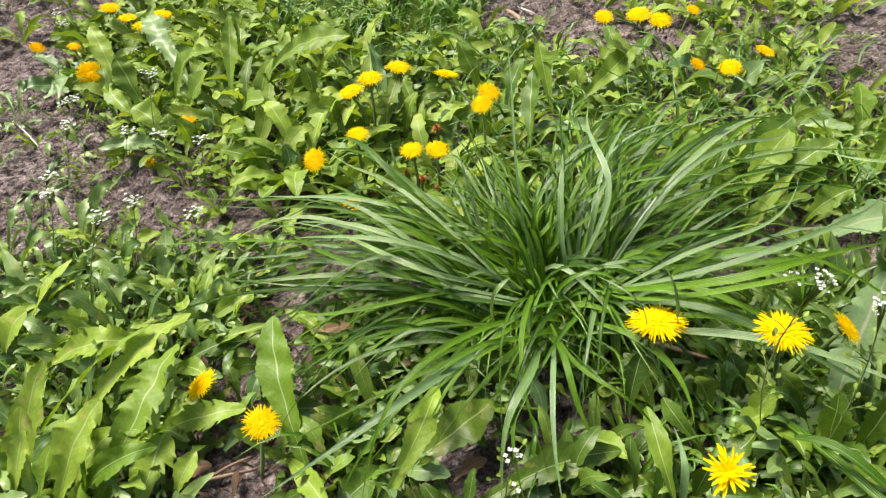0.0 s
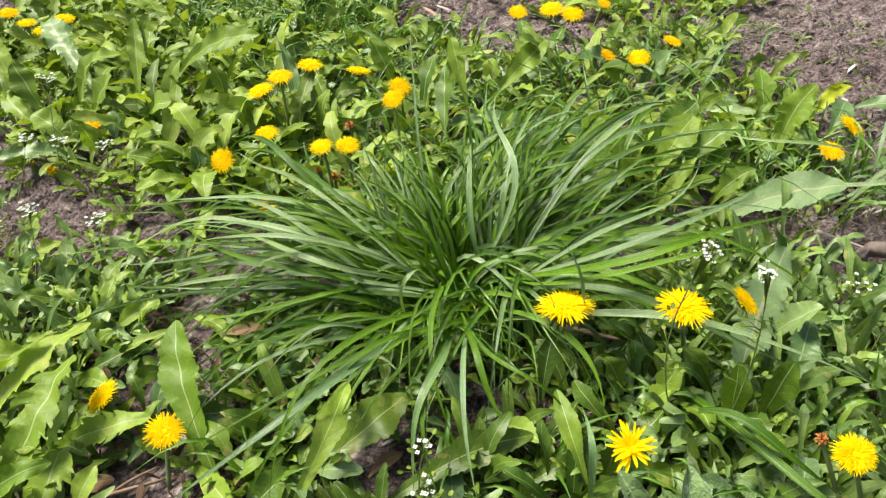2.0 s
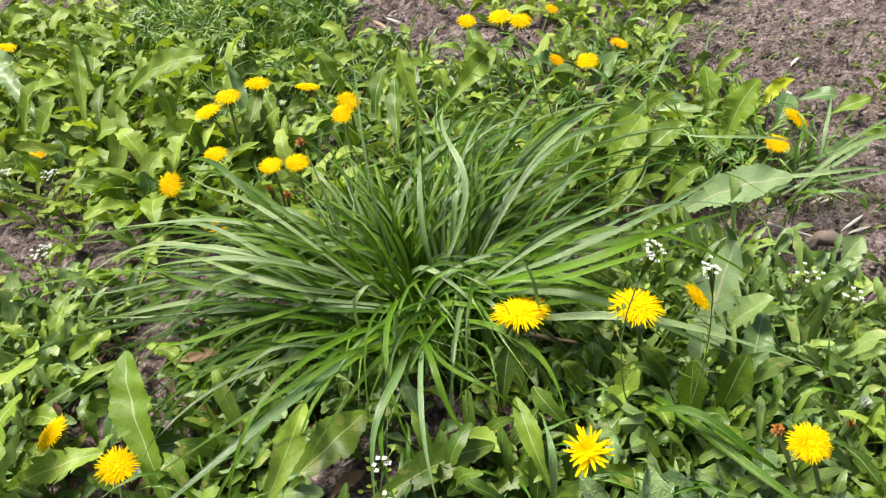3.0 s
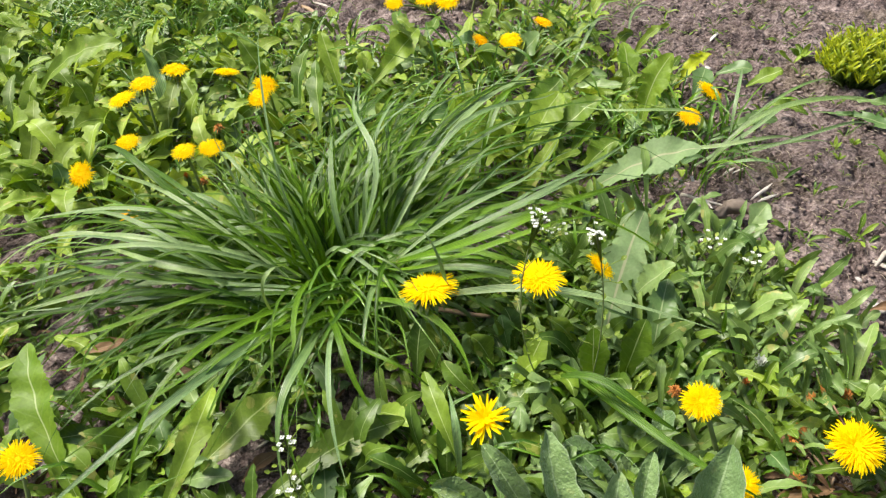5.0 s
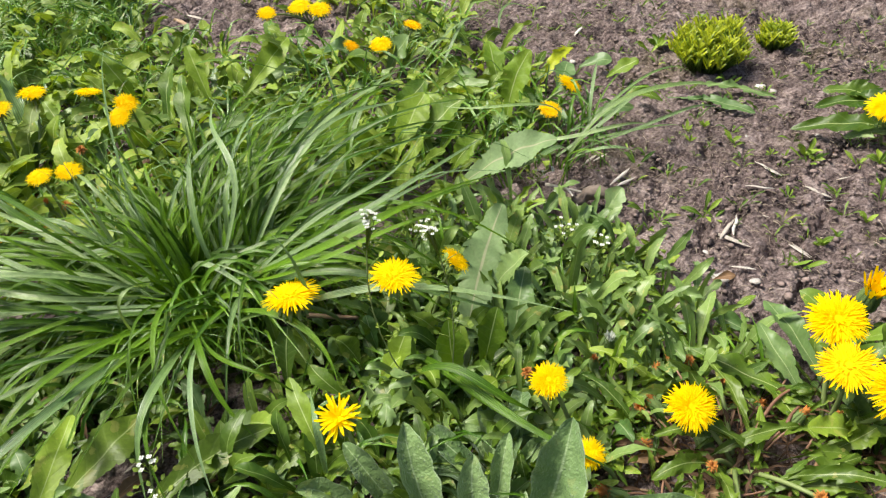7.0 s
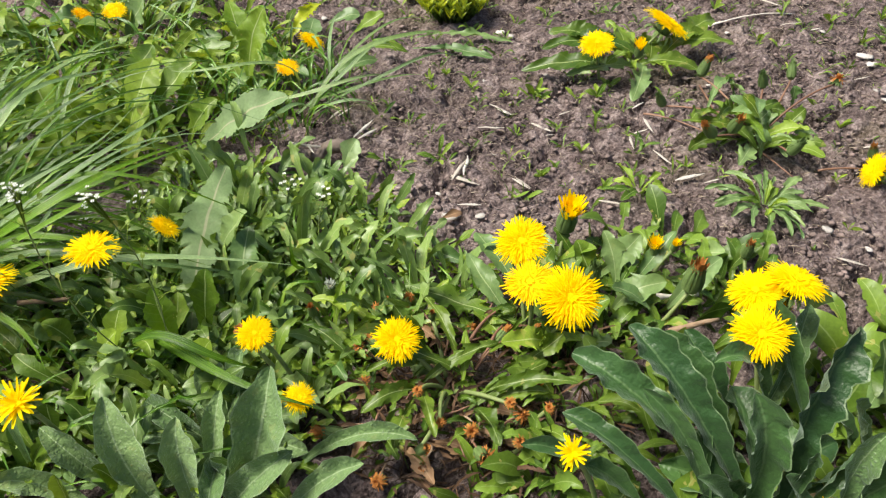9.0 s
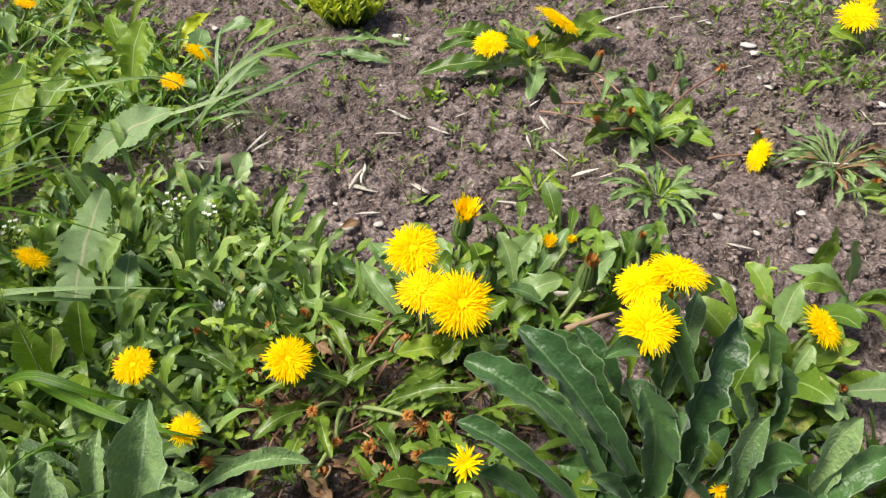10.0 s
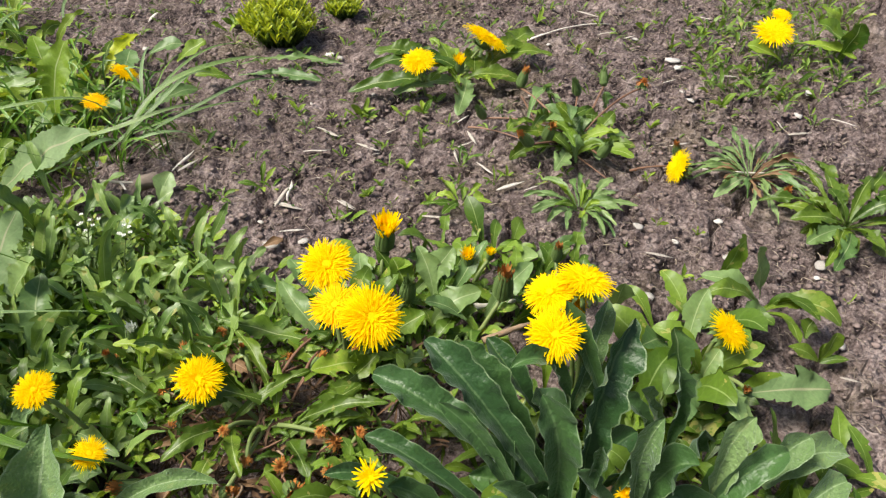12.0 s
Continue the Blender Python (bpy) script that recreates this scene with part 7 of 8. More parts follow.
# ---- shepherd's purse: wiry stalks with tiny white flowers ----
def purse(foot, top, seed, heads=20):
    r = np.random.default_rng(seed)
    foot, top = np.asarray(foot, float), np.asarray(top, float)
    p = thing("white_flowered_weed", foot, "wiry weed with tiny white flower cluster and pods", "weed", "white-flowered weeds")
    path = arc((0, 0, 0), top - foot, 0.0, 8, seed)
    long = np.linalg.norm(top - foot)
    v, f, u = tube_shape(path, 0.0007 if long < 0.13 else 0.0005, 0.0004, 5)
    part("stalk", mesh_of("stalk", v, f, STEM, u), p)
    pods, petals = Pile(), Pile()
    for i in range(int(12 + long * 30)):
        s = r.uniform(0.35, 0.93)
        k = s * 7
        c = path[int(k)] * (1 - k % 1) + path[min(7, int(k) + 1)] * (k % 1)
        q = r.uniform(0, 6.28)
        e = c + np.array((math.cos(q), math.sin(q), 0.5)) * r.uniform(0.005, 0.011)
        pods.add(*tube_shape([c, (c + e) / 2 + (0, 0, 0.001), e], 0.0003, 0.0003, 3))
        pods.add(*leaf_shape(e, e + np.array((math.cos(q), math.sin(q), 0.7)) * 0.0034, 0.0028, "lance", 0.0, coarse=True, seed=i))
    for i in range(heads):
        q, rad = r.uniform(0, 6.28), (0.0095 if long < 0.13 else 0.0055) * math.sqrt(r.uniform(0, 1))
        c = top - foot + np.array((rad * math.cos(q), rad * math.sin(q), r.uniform(-0.004, 0.004)))
        pods.add(*tube_shape([path[6], (path[7] + c) / 2, c], 0.0003, 0.0003, 3))
        for j in range(4):
            a = j * 1.571 + r.uniform(0, 0.5)
            petals.add(*leaf_shape(c, c + np.array((math.cos(a), math.sin(a), 0.3)) * (0.0017 if long < 0.13 else 0.0012), 0.0014 if long < 0.13 else 0.001, "oval", 0.1, coarse=True, seed=i))
    tagged(part("seed_pod_fringe", pods.mesh("seed_pods", LIGHT), p), kind="stuff")
    tagged(part("inflorescence", petals.mesh("inflorescence", WHITE), p, "cluster of tiny white flowers"), kind="stuff")


purse(on_ground(-0.221, 0.579), (-0.194, 0.612, 0.090), 100)
purse(on_ground(-0.281, 0.756), (-0.283, 0.806, 0.090), 101)
purse(on_ground(-0.316, 0.872), (-0.327, 0.912, 0.070), 102)
purse(on_ground(-0.287, 0.656), (-0.254, 0.662, 0.090), 103)
purse(on_ground(-0.199, 0.640), (-0.186, 0.666, 0.070), 104)
purse(on_ground(-0.139, 0.656), (-0.134, 0.667, 0.050), 105)
purse(on_ground(-0.262, 0.808), (-0.237, 0.836, 0.060), 106)
purse(on_ground(-0.221, 0.847), (-0.216, 0.902, 0.100), 107)
purse(on_ground(-0.222, 0.823), (-0.198, 0.822, 0.060), 108)
purse(on_ground(-0.170, 0.826), (-0.154, 0.821, 0.050), 109)
purse(on_ground(-0.310, 0.940), (-0.311, 0.895, 0.080), 110)
purse(on_ground(-0.318, 0.732), (-0.276, 0.713, 0.080), 111)
purse(on_ground(0.303, 0.354), (0.276, 0.323, 0.189), 112)
purse(on_ground(0.308, 0.331), (0.306, 0.317, 0.174), 113)
purse(on_ground(0.117, 0.334), (0.124, 0.339, 0.060), 114, 7)
purse(on_ground(0.119, 0.326), (0.121, 0.315, 0.050), 115, 7)
purse(on_ground(0.308, 0.524), (0.289, 0.498, 0.050), 116, 7)
purse(on_ground(0.355, 0.504), (0.357, 0.467, 0.060), 117, 7)
purse(on_ground(0.454, 0.424), (0.461, 0.411, 0.060), 118, 7)
purse(on_ground(0.465, 0.382), (0.475, 0.378, 0.060), 119, 7)
purse(on_ground(0.517, 0.553), (0.515, 0.530, 0.030), 120, 7)
purse(on_ground(-0.485, 1.302), (-0.457, 1.271, 0.070), 121)
purse(on_ground(-0.454, 1.276), (-0.439, 1.243, 0.060), 122)
purse(on_ground(0.331, 0.518), (0.318, 0.488, 0.050), 123, 7)


# ---- lime-green spiky shrublet ----
def shrublet(x, y, rad, tall, count, seed, label):
    r = np.random.default_rng(seed)
    p = thing("shrub", on_ground(x, y), label, "shrub")
    for k in range(5):
        pile, batch = Pile(), Pile()
        for i in range(count // 5):
            q, s = r.uniform(0, 6.28), math.sqrt(r.uniform(0, 1))
            foot = np.array((0.45 * rad * s * math.cos(q), 0.45 * rad * s * math.sin(q), 0.0))
            tip = np.array((rad * s * math.cos(q), rad * s * math.sin(q), tall * (1 - 0.5 * s * s) * r.uniform(0.55, 1.0) * (0.75 + 0.5 * float(value_noise(np.array(x * 70 + 3 * math.cos(q) * s), np.array(3 * math.sin(q) * s), 17)))))
            mid = (foot * 0.45 + tip * 0.55) + (0, 0, 0.06 * tall)
            pile.add(*tube_shape(np.array([foot, mid, tip]), 0.0008, 0.0004, 3))
            for j in range(12):
                at = foot * (1 - j / 11) + tip * (j / 11) + (mid - (foot + tip) / 2) * 4 * (j / 11) * (1 - j / 11)
                a = j * 2.4 + r.uniform(0, 1)
                # Last leaves of each sprig take the lime material, lower ones the green.
                (batch if j > 7 else pile).add(*leaf_shape(at, at + np.array((math.cos(a), math.sin(a), 1.3)) * r.uniform(0.005, 0.009), 0.0022, "lance", 0.15, coarse=True, seed=i * 9 + j))
        tagged(part("fresh_growth", batch.mesh("fresh_growth", LIME), p), kind="stuff")
        tagged(part("sprig_tuft", pile.mesh("sprig_tuft", GREENS), p), kind="stuff")


shrublet(0.848, 0.678, 0.048, 0.065, 400, 5, "bright lime-green spiky young shrub on bare soil")
shrublet(0.958, 0.676, 0.025, 0.032, 130, 6, "tiny lime-green spiky shrub beside a larger one")


# ---- seedlings on the bare soil ----
def seedling(x, y, tall, count, seed, kind="lance", mat=LEAF):
    r = np.random.default_rng(seed)
    p = thing("seedling", on_ground(x, y), "small green seedling on bare soil", "seedling", "seedlings on the soil")
    o = np.array(p.location)
    for i in range(count):
        q = 6.283 * i / count + r.normal(0, 0.4)
        long = tall * r.uniform(0.6, 1.2)
        tip = o + np.array((math.cos(q) * long * 0.75, math.sin(q) * long * 0.75, long * r.uniform(0.3, 0.9)))
        leaf(p, o, tip, long * r.uniform(0.22, 0.4), kind, mat, 0.12, r.normal(0, 20))


seedling(0.631, 0.419, 0.018, 3, 200, "wavy")
seedling(0.709, 0.545, 0.009, 5, 202)
seedling(0.744, 0.513, 0.013, 6, 203, "wavy")
seedling(0.767, 0.468, 0.009, 3, 204)
seedling(0.785, 0.446, 0.015, 4, 205)
seedling(0.713, 0.411, 0.011, 5, 206, "wavy")
seedling(0.833, 0.758, 0.023, 6, 207)
seedling(0.572, 0.440, 0.008, 3, 208)
seedling(0.625, 0.427, 0.025, 4, 209, "wavy")
seedling(0.746, 0.521, 0.013, 5, 210)
seedling(0.786, 0.459, 0.019, 6, 211)
seedling(0.809, 0.416, 0.017, 3, 212, "wavy")
seedling(0.832, 0.409, 0.021, 4, 213)
seedling(0.859, 0.416, 0.017, 5, 214)
seedling(0.759, 0.479, 0.010, 6, 215, "wavy")
seedling(0.801, 0.381, 0.011, 3, 216)
seedling(0.739, 0.346, 0.012, 4, 217)
seedling(0.797, 0.337, 0.010, 5, 218, "wavy")
seedling(0.683, 0.344, 0.016, 6, 219)
seedling(0.702, 0.344, 0.011, 3, 220)
seedling(0.690, 0.371, 0.010, 4, 221, "wavy")
seedling(0.709, 0.289, 0.014, 5, 222)
seedling(0.754, 0.392, 0.008, 6, 223)
seedling(0.827, 0.118, 0.012, 3, 224, "wavy")
seedling(0.841, 0.085, 0.009, 4, 225)
seedling(0.777, 0.068, 0.012, 5, 226)
seedling(0.782, 0.058, 0.008, 6, 227, "wavy")
seedling(0.784, 0.124, 0.007, 3, 228)
seedling(1.124, 0.129, 0.019, 4, 229)
seedling(1.118, 0.089, 0.011, 5, 230, "wavy")
seedling(1.061, 0.170, 0.019, 6, 231)
seedling(1.108, 0.185, 0.018, 3, 232)
seedling(1.198, 0.242, 0.019, 4, 233, "wavy")
seedling(1.236, 0.276, 0.018, 5, 234)
seedling(1.167, 0.184, 0.020, 6, 235)
seedling(1.213, 0.134, 0.020, 3, 236, "wavy")
seedling(1.010, 0.225, 0.019, 4, 237)
seedling(1.167, 0.288, 0.016, 5, 238)
seedling(1.197, 0.345, 0.020, 6, 239, "wavy")
seedling(1.078, 0.373, 0.017, 3, 240)
seedling(0.970, 0.206, 0.016, 4, 241)
seedling(0.883, 0.161, 0.011, 5, 242, "wavy")
seedling(0.909, 0.133, 0.010, 6, 243)
seedling(0.560, 0.421, 0.015, 3, 244)
seedling(0.587, 0.442, 0.008, 4, 245, "wavy")
seedling(0.718, 0.561, 0.013, 5, 246)
seedling(0.743, 0.562, 0.009, 6, 247)
seedling(0.820, 0.754, 0.023, 3, 248, "wavy")
seedling(0.916, 0.573, 0.012, 4, 249)
seedling(0.784, 0.857, 0.016, 5, 250)
seedling(0.732, 0.901, 0.011, 6, 251, "wavy")
seedling(0.836, 0.849, 0.013, 3, 252)
seedling(-0.273, 0.821, 0.010, 4, 253)
seedling(-0.400, 0.943, 0.015, 5, 254, "wavy")
seedling(-0.256, 0.843, 0.011, 6, 255)
seedling(1.115, 0.461, 0.017, 3, 256)
seedling(1.156, 0.389, 0.017, 4, 257, "wavy")
seedling(1.246, 0.305, 0.017, 5, 258)
seedling(0.791, 0.261, 0.014, 6, 259)
seedling(0.842, -0.045, 0.010, 3, 260, "wavy")


# ---- litter: straw, husks, twigs, pebbles, clods ----
def sliver_mesh(seed):
    r = np.random.default_rng(seed)
    line = [(-0.5, 0, 0), (-0.2, 0.012 * r.normal(), 0.04), (0.15, 0.015 * r.normal(), 0.05), (0.5, 0.01 * r.normal(), 0.01)]
    v = []
    for k, (x, y, z) in enumerate(line):
        z *= 0.5
        w = (0.02, 0.07, 0.06, 0.008)[k] * r.uniform(0.6, 1.3)
        v += [(x, y - w, z), (x, y, z + 0.02), (x, y + w, z), (x, y, z - 0.025)]
    f = [(a * 4 + b, a * 4 + (b + 1) % 4, a * 4 + 4 + (b + 1) % 4, a * 4 + 4 + b) for a in range(3) for b in range(4)]
    f += [(3, 2, 1, 0), (12, 13, 14, 15)]
    return mesh_of("straw_sliver", v, f, STRAW)


SLIVERS = [sliver_mesh(s) for s in range(6)]


def sliver(x, y, long, turn, seed=0):
    ob = new("straw_sliver", SLIVERS[seed % 6])
    ob.matrix_basis = Matrix.Translation(on_ground(x, y, 0.0055)) @ Matrix.Rotation(radians(turn), 4, "Z") @ Matrix.Diagonal((long, long, long * 0.7, 1))
    return tagged(ob, "bleached dry straw sliver on the soil", "straw", "straw slivers on the soil")


def stone_mesh(seed, mat, name):
    bm = bmesh.new()
    bmesh.ops.create_icosphere(bm, subdivisions=2, radius=0.5)
    r = np.random.default_rng(seed)
    off = r.uniform(0, 50, 3)
    for v in bm.verts:
        v.co *= 0.82 + 0.55 * noise.noise(v.co * 2.4 + Vector(off)) + 0.12 * noise.noise(v.co * 7 + Vector(off))
        v.co.z *= 0.42
    me = bpy.data.meshes.new(name)
    bm.to_mesh(me)
    bm.free()
    me.polygons.foreach_set("use_smooth", [True] * len(me.polygons))
    me.materials.append(mat)
    return me


STONES = [stone_mesh(s, STONE, "pebble") for s in range(4)]


def pebble(x, y, size, seed=0, label="small pale pebble on the soil"):
    ob = new("pebble", STONES[seed % 4])
    ob.matrix_basis = Matrix.Translation(on_ground(x, y, size * 0.08 + 0.002)) @ Matrix.Rotation(seed * 2.1, 4, "Z") @ Matrix.Diagonal((size, size * 0.7, size * 0.7, 1))
    return tagged(ob, label, "pebble", "pebbles on the soil")


def twig(p0, p1, radius, label, seed=0, mat=TWIG, name="twig", sag=0.04):
    path = arc((0, 0, 0), np.asarray(p1) - np.asarray(p0), sag, 16 if radius > 0.004 else 10, seed)
    v, f, u = tube_shape(path, radius, radius * 0.6, 12 if radius > 0.004 else 7)
    r = np.random.default_rng(seed)
    if radius > 0.004:
        v = v + np.array([[noise.noise(Vector(q) * 90), noise.noise(Vector(q) * 90 + Vector((7, 0, 0))), noise.noise(Vector(q) * 90 + Vector((0, 9, 0)))] for q in v]) * radius * 1.1
    v = v + r.normal(0, radius * 0.1, v.shape)
    ob = new(name, mesh_of(name, v, f, mat, u))
    ob.location = p0
    return tagged(ob, label, "twig")


sliver(0.622, 0.386, 0.028, -71, 0)
sliver(0.628, 0.399, 0.036, 27, 1)
sliver(0.657, 0.344, 0.023, -88, 2)
sliver(0.736, 0.462, 0.028, -84, 3)
sliver(0.735, 0.455, 0.017, -86, 4)
sliver(0.600, 0.522, 0.039, 24, 5)
sliver(0.597, 0.509, 0.026, 7, 6)
sliver(0.604, 0.562, 0.021, 12, 7)
sliver(0.739, 0.400, 0.028, -78, 8)
sliver(0.699, 0.433, 0.027, -42, 9)
sliver(0.599, 0.350, 0.022, 138, 10)
sliver(0.526, 0.346, 0.022, -53, 11)
sliver(0.594, 0.565, 0.023, 21, 12)
sliver(0.622, 0.383, 0.032, -67, 14)
sliver(0.636, 0.399, 0.032, 43, 15)
sliver(0.659, 0.343, 0.021, -92, 16)
sliver(0.738, 0.398, 0.021, -78, 17)
sliver(0.737, 0.453, 0.021, -88, 18)
sliver(0.692, 0.264, 0.025, -58, 19)
sliver(0.821, 0.330, 0.029, -120, 20)
sliver(0.807, 0.328, 0.021, -10, 21)
sliver(0.785, 0.321, 0.024, -130, 22)
sliver(0.787, 0.284, 0.030, -102, 23)
sliver(0.777, 0.246, 0.031, -21, 24)
sliver(0.844, 0.362, 0.020, 3, 25)
sliver(1.185, 0.425, 0.036, -88, 26)
sliver(1.134, 0.364, 0.030, -24, 27)
sliver(1.149, 0.338, 0.019, -20, 28)
sliver(1.275, 0.295, 0.022, -72, 29)
sliver(1.131, 0.194, 0.022, -58, 30)
sliver(1.117, 0.055, 0.026, -87, 31)
sliver(1.057, 0.081, 0.031, -39, 32)
sliver(1.060, 0.102, 0.020, -133, 33)
sliver(0.952, 0.033, 0.011, -38, 34)
sliver(1.074, 0.240, 0.021, -20, 35)
sliver(0.750, -0.074, 0.014, -68, 36)
sliver(1.074, 0.431, 0.039, 168, 37)
sliver(0.787, 0.094, 0.023, -66, 38)
sliver(0.836, 0.176, 0.021, -55, 39)
sliver(0.777, 0.404, 0.018, -9, 40)
sliver(0.789, 0.229, 0.019, -19, 41)
sliver(0.518, 0.345, 0.046, 133, 42)
sliver(0.734, 0.383, 0.009, -34, 43)
sliver(0.953, 0.164, 0.021, -32, 44)
sliver(1.255, 0.189, 0.020, -138, 46)
sliver(0.837, 0.273, 0.015, -32, 47)
sliver(0.668, 0.394, 0.007, -63, 48)
sliver(0.920, 0.711, 0.032, -58, 49)
sliver(0.769, 0.851, 0.038, 38, 50)
sliver(0.576, 0.597, 0.008, -1, 51)
sliver(0.726, 0.954, 0.017, -40, 52)
sliver(0.652, 0.848, 0.019, -38, 53)
sliver(0.300, 1.255, 0.045, 119, 54)
sliver(0.313, 1.066, 0.029, 32, 55)
sliver(0.428, 1.011, 0.018, -47, 56)
sliver(-0.168, 0.611, 0.013, 153, 57)
sliver(0.106, 0.392, 0.022, 26, 58)
sliver(0.089, 0.374, 0.012, 14, 59)
sliver(-0.085, 0.467, 0.006, -124, 60)
sliver(-0.270, 0.805, 0.015, -35, 61)
pebble(0.599, 0.333, 0.0088, 0)
pebble(0.576, 0.350, 0.0175, 1)
pebble(1.061, 0.217, 0.0090, 2)
pebble(1.117, 0.250, 0.0190, 3)
pebble(1.129, 0.266, 0.0235, 4)
pebble(1.046, 0.199, 0.0126, 5)
pebble(0.732, 0.074, 0.0151, 6)
pebble(0.687, 0.084, 0.0094, 7)
pebble(0.817, 0.094, 0.0088, 8)
pebble(0.866, -0.013, 0.0159, 9)
pebble(0.827, 0.050, 0.0124, 10)
pebble(1.101, 0.098, 0.0135, 11)
pebble(1.160, 0.109, 0.0154, 12)
pebble(0.868, 0.079, 0.0101, 13)
pebble(0.812, 0.129, 0.0130, 14)
pebble(0.950, 0.075, 0.0065, 15)
pebble(1.229, 0.296, 0.0090, 16)
pebble(1.155, 0.333, 0.0117, 17)
pebble(1.067, 0.408, 0.0087, 18)
pebble(0.865, 0.603, 0.0157, 19)
pebble(0.866, 0.583, 0.0127, 20)
pebble(0.942, 0.254, 0.0073, 21)
pebble(0.597, 0.333, 0.0110, 22)
pebble(0.764, 0.519, 0.0060, 23)
pebble(0.838, 0.487, 0.0096, 24)
pebble(-0.319, 0.884, 0.0069, 25)
pebble(-0.030, 0.571, 0.0061, 26)
pebble(-0.065, 0.528, 0.0068, 27)
pebble(0.019, 0.485, 0.0037, 28)
pebble(0.591, 0.385, 0.0078, 29)
pebble(0.821, 0.477, 0.0077, 30)
pebble(0.943, 0.345, 0.0064, 31)
pebble(0.713, 0.780, 0.0143, 32)
pebble(0.895, 0.728, 0.0093, 33)
pebble(0.850, -0.016, 0.0073, 34)
pebble(0.786, -0.056, 0.0125, 35)
twig((0.525, 0.498, 0.012), (0.566, 0.484, 0.012), 0.0078, "thick grey-brown dead stem lying on soil", 1, BARK, "dead_stem")
twig((0.532, 0.517, 0.012), (0.524, 0.486, 0.012), 0.0012, "pale split end of a dead stem", 2, STRAW, "dead_stem")
twig((0.249, 0.448, 0.030), (0.283, 0.425, 0.030), 0.0022, "pale brown twig under a dandelion head", 3, TWIG, "twig")
twig((0.592, 0.129, 0.026), (0.628, 0.114, 0.026), 0.0026, "pale brown dry stalk among leaves", 4, TWIG, "dry_stalk")
twig((0.622, 0.170, 0.010), (0.653, 0.146, 0.010), 0.0026, "grey dry leaf strip on the soil", 5, STRAW, "dry_stalk")
twig((0.470, 0.207, 0.020), (0.524, 0.223, 0.020), 0.0014, "reddish-brown dandelion stalk lying low", 6, RED_STEM, "fallen_stalk")
twig((0.879, 0.178, 0.004), (0.915, 0.149, 0.004), 0.0012, "brown flattened stalk on the soil", 7, RED_STEM, "fallen_stalk")
twig((0.929, 0.126, 0.004), (0.995, 0.048, 0.004), 0.0011, "pale dry stalk lying on soil", 8, STRAW, "fallen_stalk")
twig((0.868, 0.235, 0.004), (0.852, 0.186, 0.004), 0.0010, "reddish stalk on the soil", 9, RED_STEM, "fallen_stalk")
twig((0.930, 0.348, 0.004), (0.888, 0.294, 0.004), 0.0011, "reddish bent stalk on the soil", 10, RED_STEM, "fallen_stalk")
twig((0.837, 0.349, 0.004), (0.856, 0.278, 0.004), 0.0011, "reddish thin stalk on the soil", 11, RED_STEM, "fallen_stalk")
twig((-0.054, 0.864, 0.030), (-0.012, 0.813, 0.030), 0.0020, "reddish dry stalk among dandelion leaves", 12, RED_STEM, "fallen_stalk")
twig((0.270, 1.277, 0.004), (0.281, 1.205, 0.004), 0.0038, "dark stick on dry soil", 13, TWIG, "twig")
twig((-0.456, 1.019, 0.004), (-0.392, 0.934, 0.004), 0.0013, "thin dry straw stalk on soil", 14, STRAW, "fallen_stalk")
twig((-0.101, 0.386, 0.004), (-0.051, 0.393, 0.004), 0.0020, "brown dry stalks at the plant base", 15, TWIG, "twig")
twig((-0.102, 0.373, 0.004), (-0.056, 0.404, 0.004), 0.0015, "brown dry stalks at the plant base", 16, TWIG, "twig")
twig((1.042, 0.435, 0.004), (1.174, 0.383, 0.004), 0.0010, "thin pale stalk on the soil", 17, STRAW, "fallen_stalk")
twig((0.525, 0.544, 0.004), (0.566, 0.488, 0.004), 0.0017, "thin dry straw stalk on soil", 18, STRAW, "fallen_stalk")
twig((0.495, 0.204, 0.020), (0.516, 0.211, 0.020), 0.0013, "reddish dandelion stalk among leaves", 19, RED_STEM, "fallen_stalk")
twig((0.455, 0.175, 0.012), (0.481, 0.173, 0.012), 0.0009, "red-brown old leaf stalk", 20, RED_STEM, "fallen_stalk")
twig((0.476, 0.178, 0.012), (0.475, 0.135, 0.012), 0.0009, "red-brown old leaf stalk", 21, RED_STEM, "fallen_stalk")
twig((0.428, 0.186, 0.012), (0.460, 0.176, 0.012), 0.0009, "red-brown old leaf stalk", 22, RED_STEM, "fallen_stalk")
dry = thing("dry_leaf", on_ground(-0.013, 0.502), "curled reddish-brown dry leaf under the grass", "dry leaf")
leaf(dry, (-0.013, 0.502, 0.030), (0.019, 0.503, 0.030), 0.015, "wavy", DRY, 0.1, 0)
dry = thing("dry_leaf", on_ground(-0.108, 0.384), "brown dry leaf at the rosette's foot", "dry leaf")
leaf(dry, (-0.108, 0.384, 0.012), (-0.081, 0.394, 0.012), 0.015, "wavy", DRY, 0.1, 0)
dry = thing("dry_leaf", on_ground(0.053, 0.452), "small curled orange-brown dead leaf", "dry leaf")
leaf(dry, (0.053, 0.452, 0.030), (0.064, 0.453, 0.030), 0.008, "wavy", DRY, 0.1, 0)
dry = thing("dry_leaf", on_ground(0.564, 0.347), "flat pinkish-brown dry leaf on soil", "dry leaf")
leaf(dry, (0.564, 0.347, 0.006), (0.584, 0.342, 0.006), 0.010, "wavy", DRY, 0.1, 0)
dry = thing("dry_leaf", on_ground(0.086, 0.364), "brown dry leaf litter under the grass", "dry leaf")
leaf(dry, (0.086, 0.364, 0.004), (0.111, 0.379, 0.004), 0.012, "wavy", DRY, 0.1, 0)
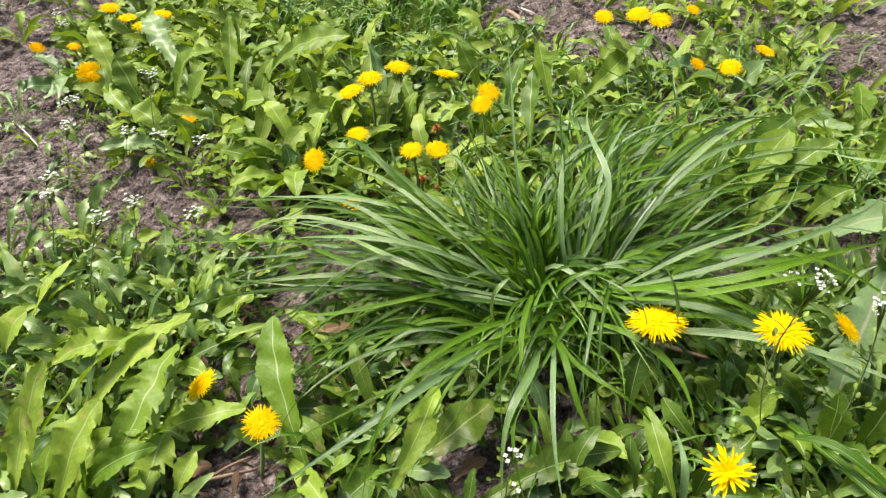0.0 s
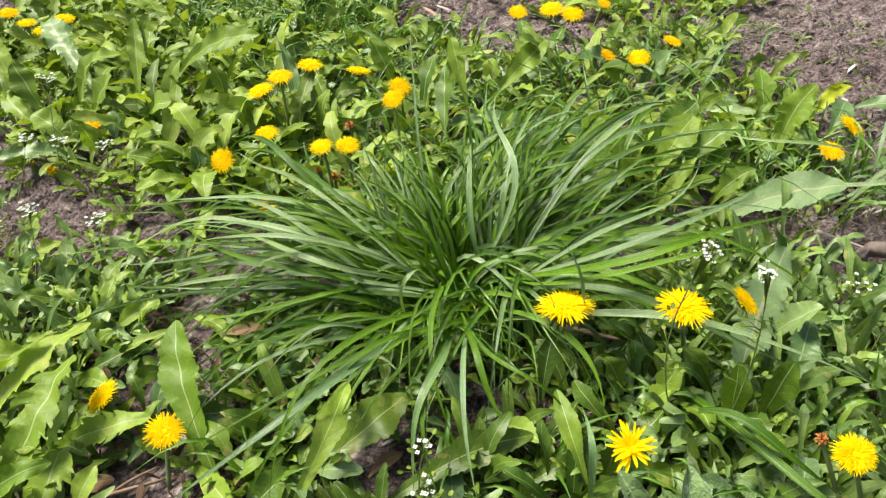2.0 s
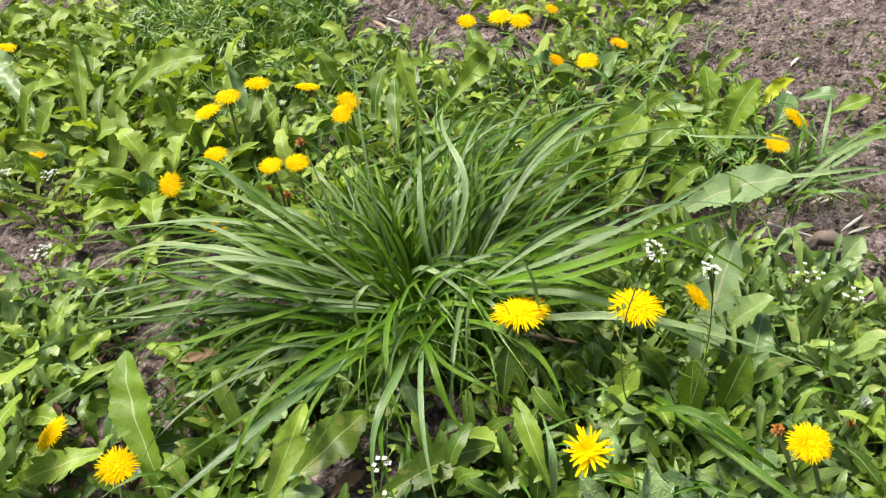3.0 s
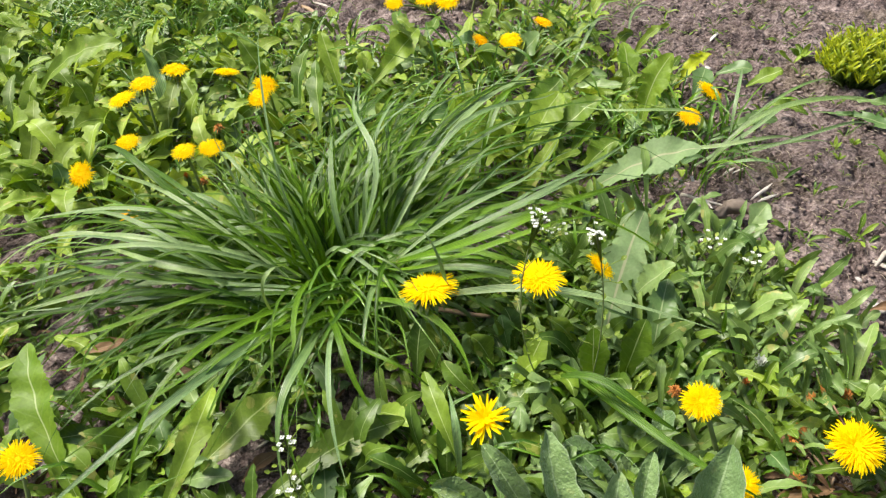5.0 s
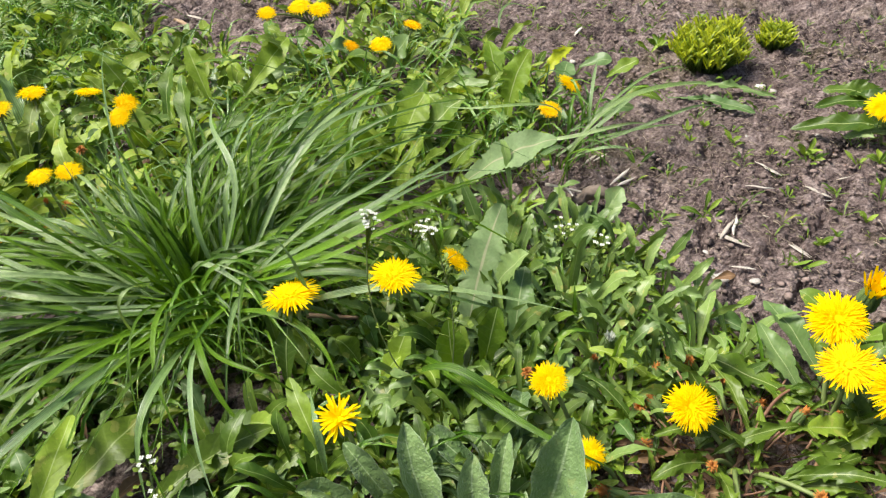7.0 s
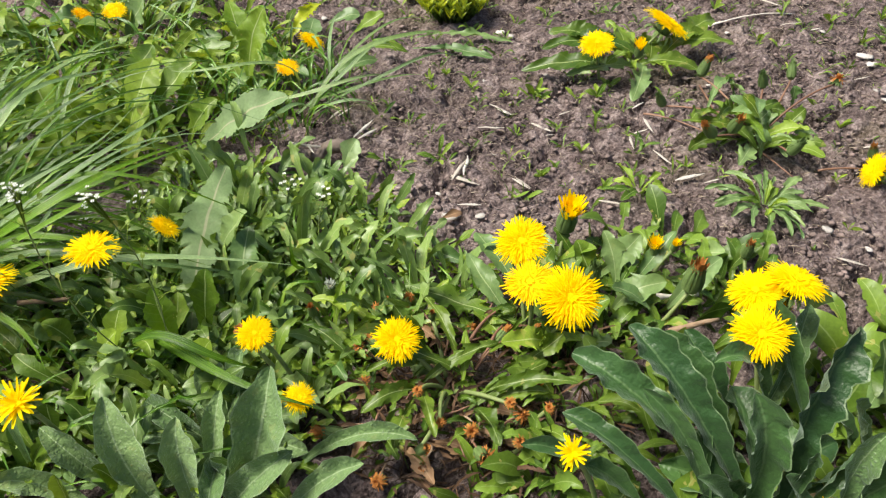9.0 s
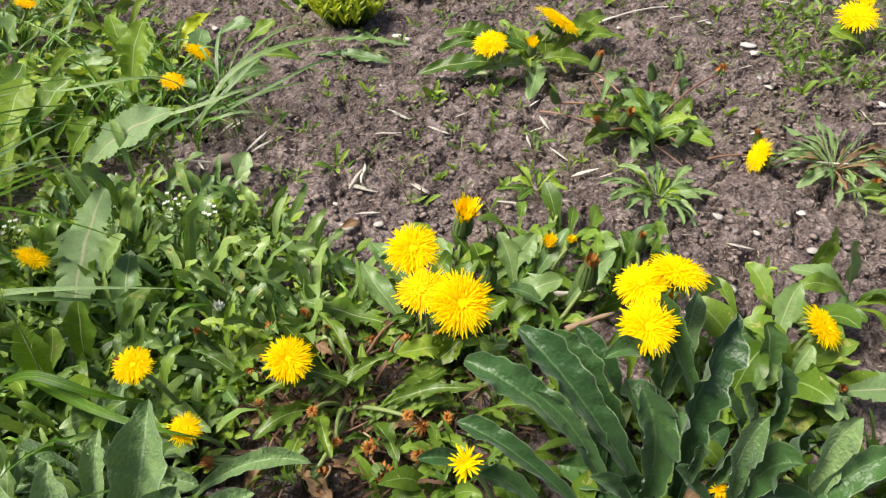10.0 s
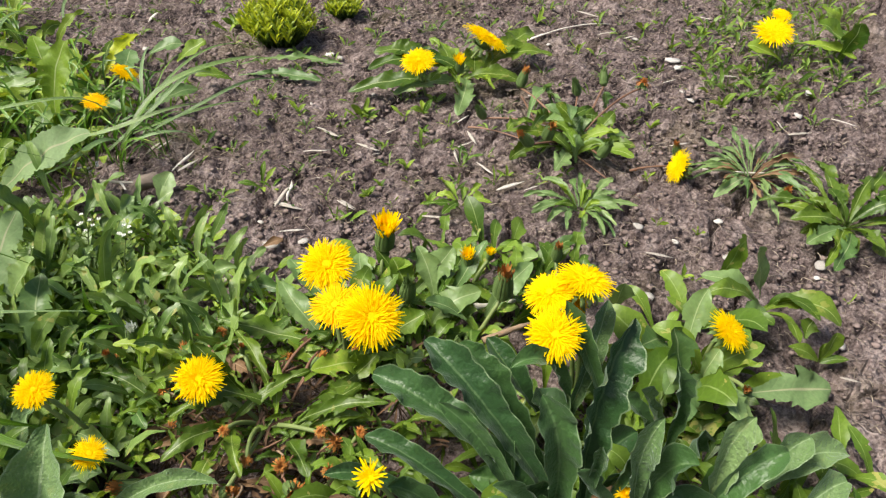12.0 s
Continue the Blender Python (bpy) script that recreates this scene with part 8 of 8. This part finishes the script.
dry = thing("dry_leaf", on_ground(0.554, -0.002), "red-brown withered leaf at the plant's foot", "dry leaf")
leaf(dry, (0.554, -0.002, 0.030), (0.527, -0.001, 0.030), 0.010, "wavy", DRY, 0.1, 0)


BARE = [(0.50, 0.62), (0.62, 1.02), (0.86, 1.06), (1.0, 0.8), (1.55, 0.3), (1.3, 0.1), (1.0, -0.14), (0.8, -0.2), (0.7, -0.2), (0.68, -0.1), (0.74, 0.02), (0.68, 0.2), (0.56, 0.3), (0.55, 0.42)]
BARE_LEFT = [(-0.62, 1.35), (-0.42, 1.35), (-0.33, 1.06), (-0.21, 0.85), (-0.21, 0.78), (-0.26, 0.71), (-0.5, 0.7)]
BARE_FAR = [(0.24, 1.14), (0.34, 1.02), (0.46, 0.96), (0.56, 1.1), (0.44, 1.14), (0.38, 1.3), (0.24, 1.4)]


def crumbs(label, poly, spacing, seed):
    """Loose crumbs of soil, lying singly."""
    r = np.random.default_rng(seed)
    ico = [(0.1, 0, 0.9), (0.95, 0.1, 0.2), (0.35, 0.85, 0.3), (-0.6, 0.65, 0.15), (-0.9, -0.2, 0.3), (-0.3, -0.9, 0.15), (0.6, -0.75, 0.3)]
    tri = [(0, a, a % 6 + 1) for a in range(1, 7)] + [(6, 5, 4, 3, 2, 1)]
    pile = Pile()
    for x, y in scatter(poly, spacing, seed):
        if r.random() < value_noise(np.array(x * 14), np.array(y * 14), 31) * 1.3:
            size = 0.0009 + 0.0042 * r.random() ** 5
            q = r.uniform(0, 6.28)
            v = np.array(ico) * r.uniform(0.75, 1.25, (7, 3)) * size
            v = np.stack((v[:, 0] * math.cos(q) - v[:, 1] * math.sin(q), v[:, 0] * math.sin(q) + v[:, 1] * math.cos(q), v[:, 2] * 0.6), -1)
            pile.add(v + np.array(on_ground(x, y, size * 0.3)), tri, np.zeros((7, 2)))
    tagged(new("soil_crumbs", pile.mesh("soil_crumbs", CLOD)), label, "soil", kind="stuff")


def fine_litter(label, poly, spacing, seed):
    r = np.random.default_rng(seed)
    pile = Pile()
    for x, y in scatter(poly, spacing, seed):
        if r.random() < 0.3 + value_noise(np.array(x * 9), np.array(y * 9), 33) * 0.8:
            q, long = r.uniform(0, 6.28), r.uniform(0.003, 0.016) * r.uniform(0.4, 1)
            c = np.array(on_ground(x, y, 0.004))
            d = np.array((math.cos(q), math.sin(q), r.normal(0, 0.15))) * long
            pile.add(*tube_shape([c - d / 2, c + (0, 0, 0.001), c + d / 2], r.uniform(0.0002, 0.0006), 0.0002, 3))
    tagged(new("dry_litter", pile.mesh("dry_litter", LITTER)), label, "litter", kind="stuff")


crumbs("loose grey crumbs of dry soil", BARE, 0.0065, 61)
crumbs("loose grey crumbs of dry soil", BARE_LEFT, 0.011, 62)
crumbs("loose grey crumbs of dry soil", BARE_FAR, 0.012, 63)
fine_litter("fine dry stalk litter on the soil", BARE, 0.0085, 64)
fine_litter("fine dry stalk litter on the soil", BARE_LEFT, 0.016, 65)
fine_litter("fine dry stalk litter under withered heads", BROWN_HEART, 0.017, 66)
fine_litter("fine dry litter under the weeds", NEAR_MID, 0.012, 67)
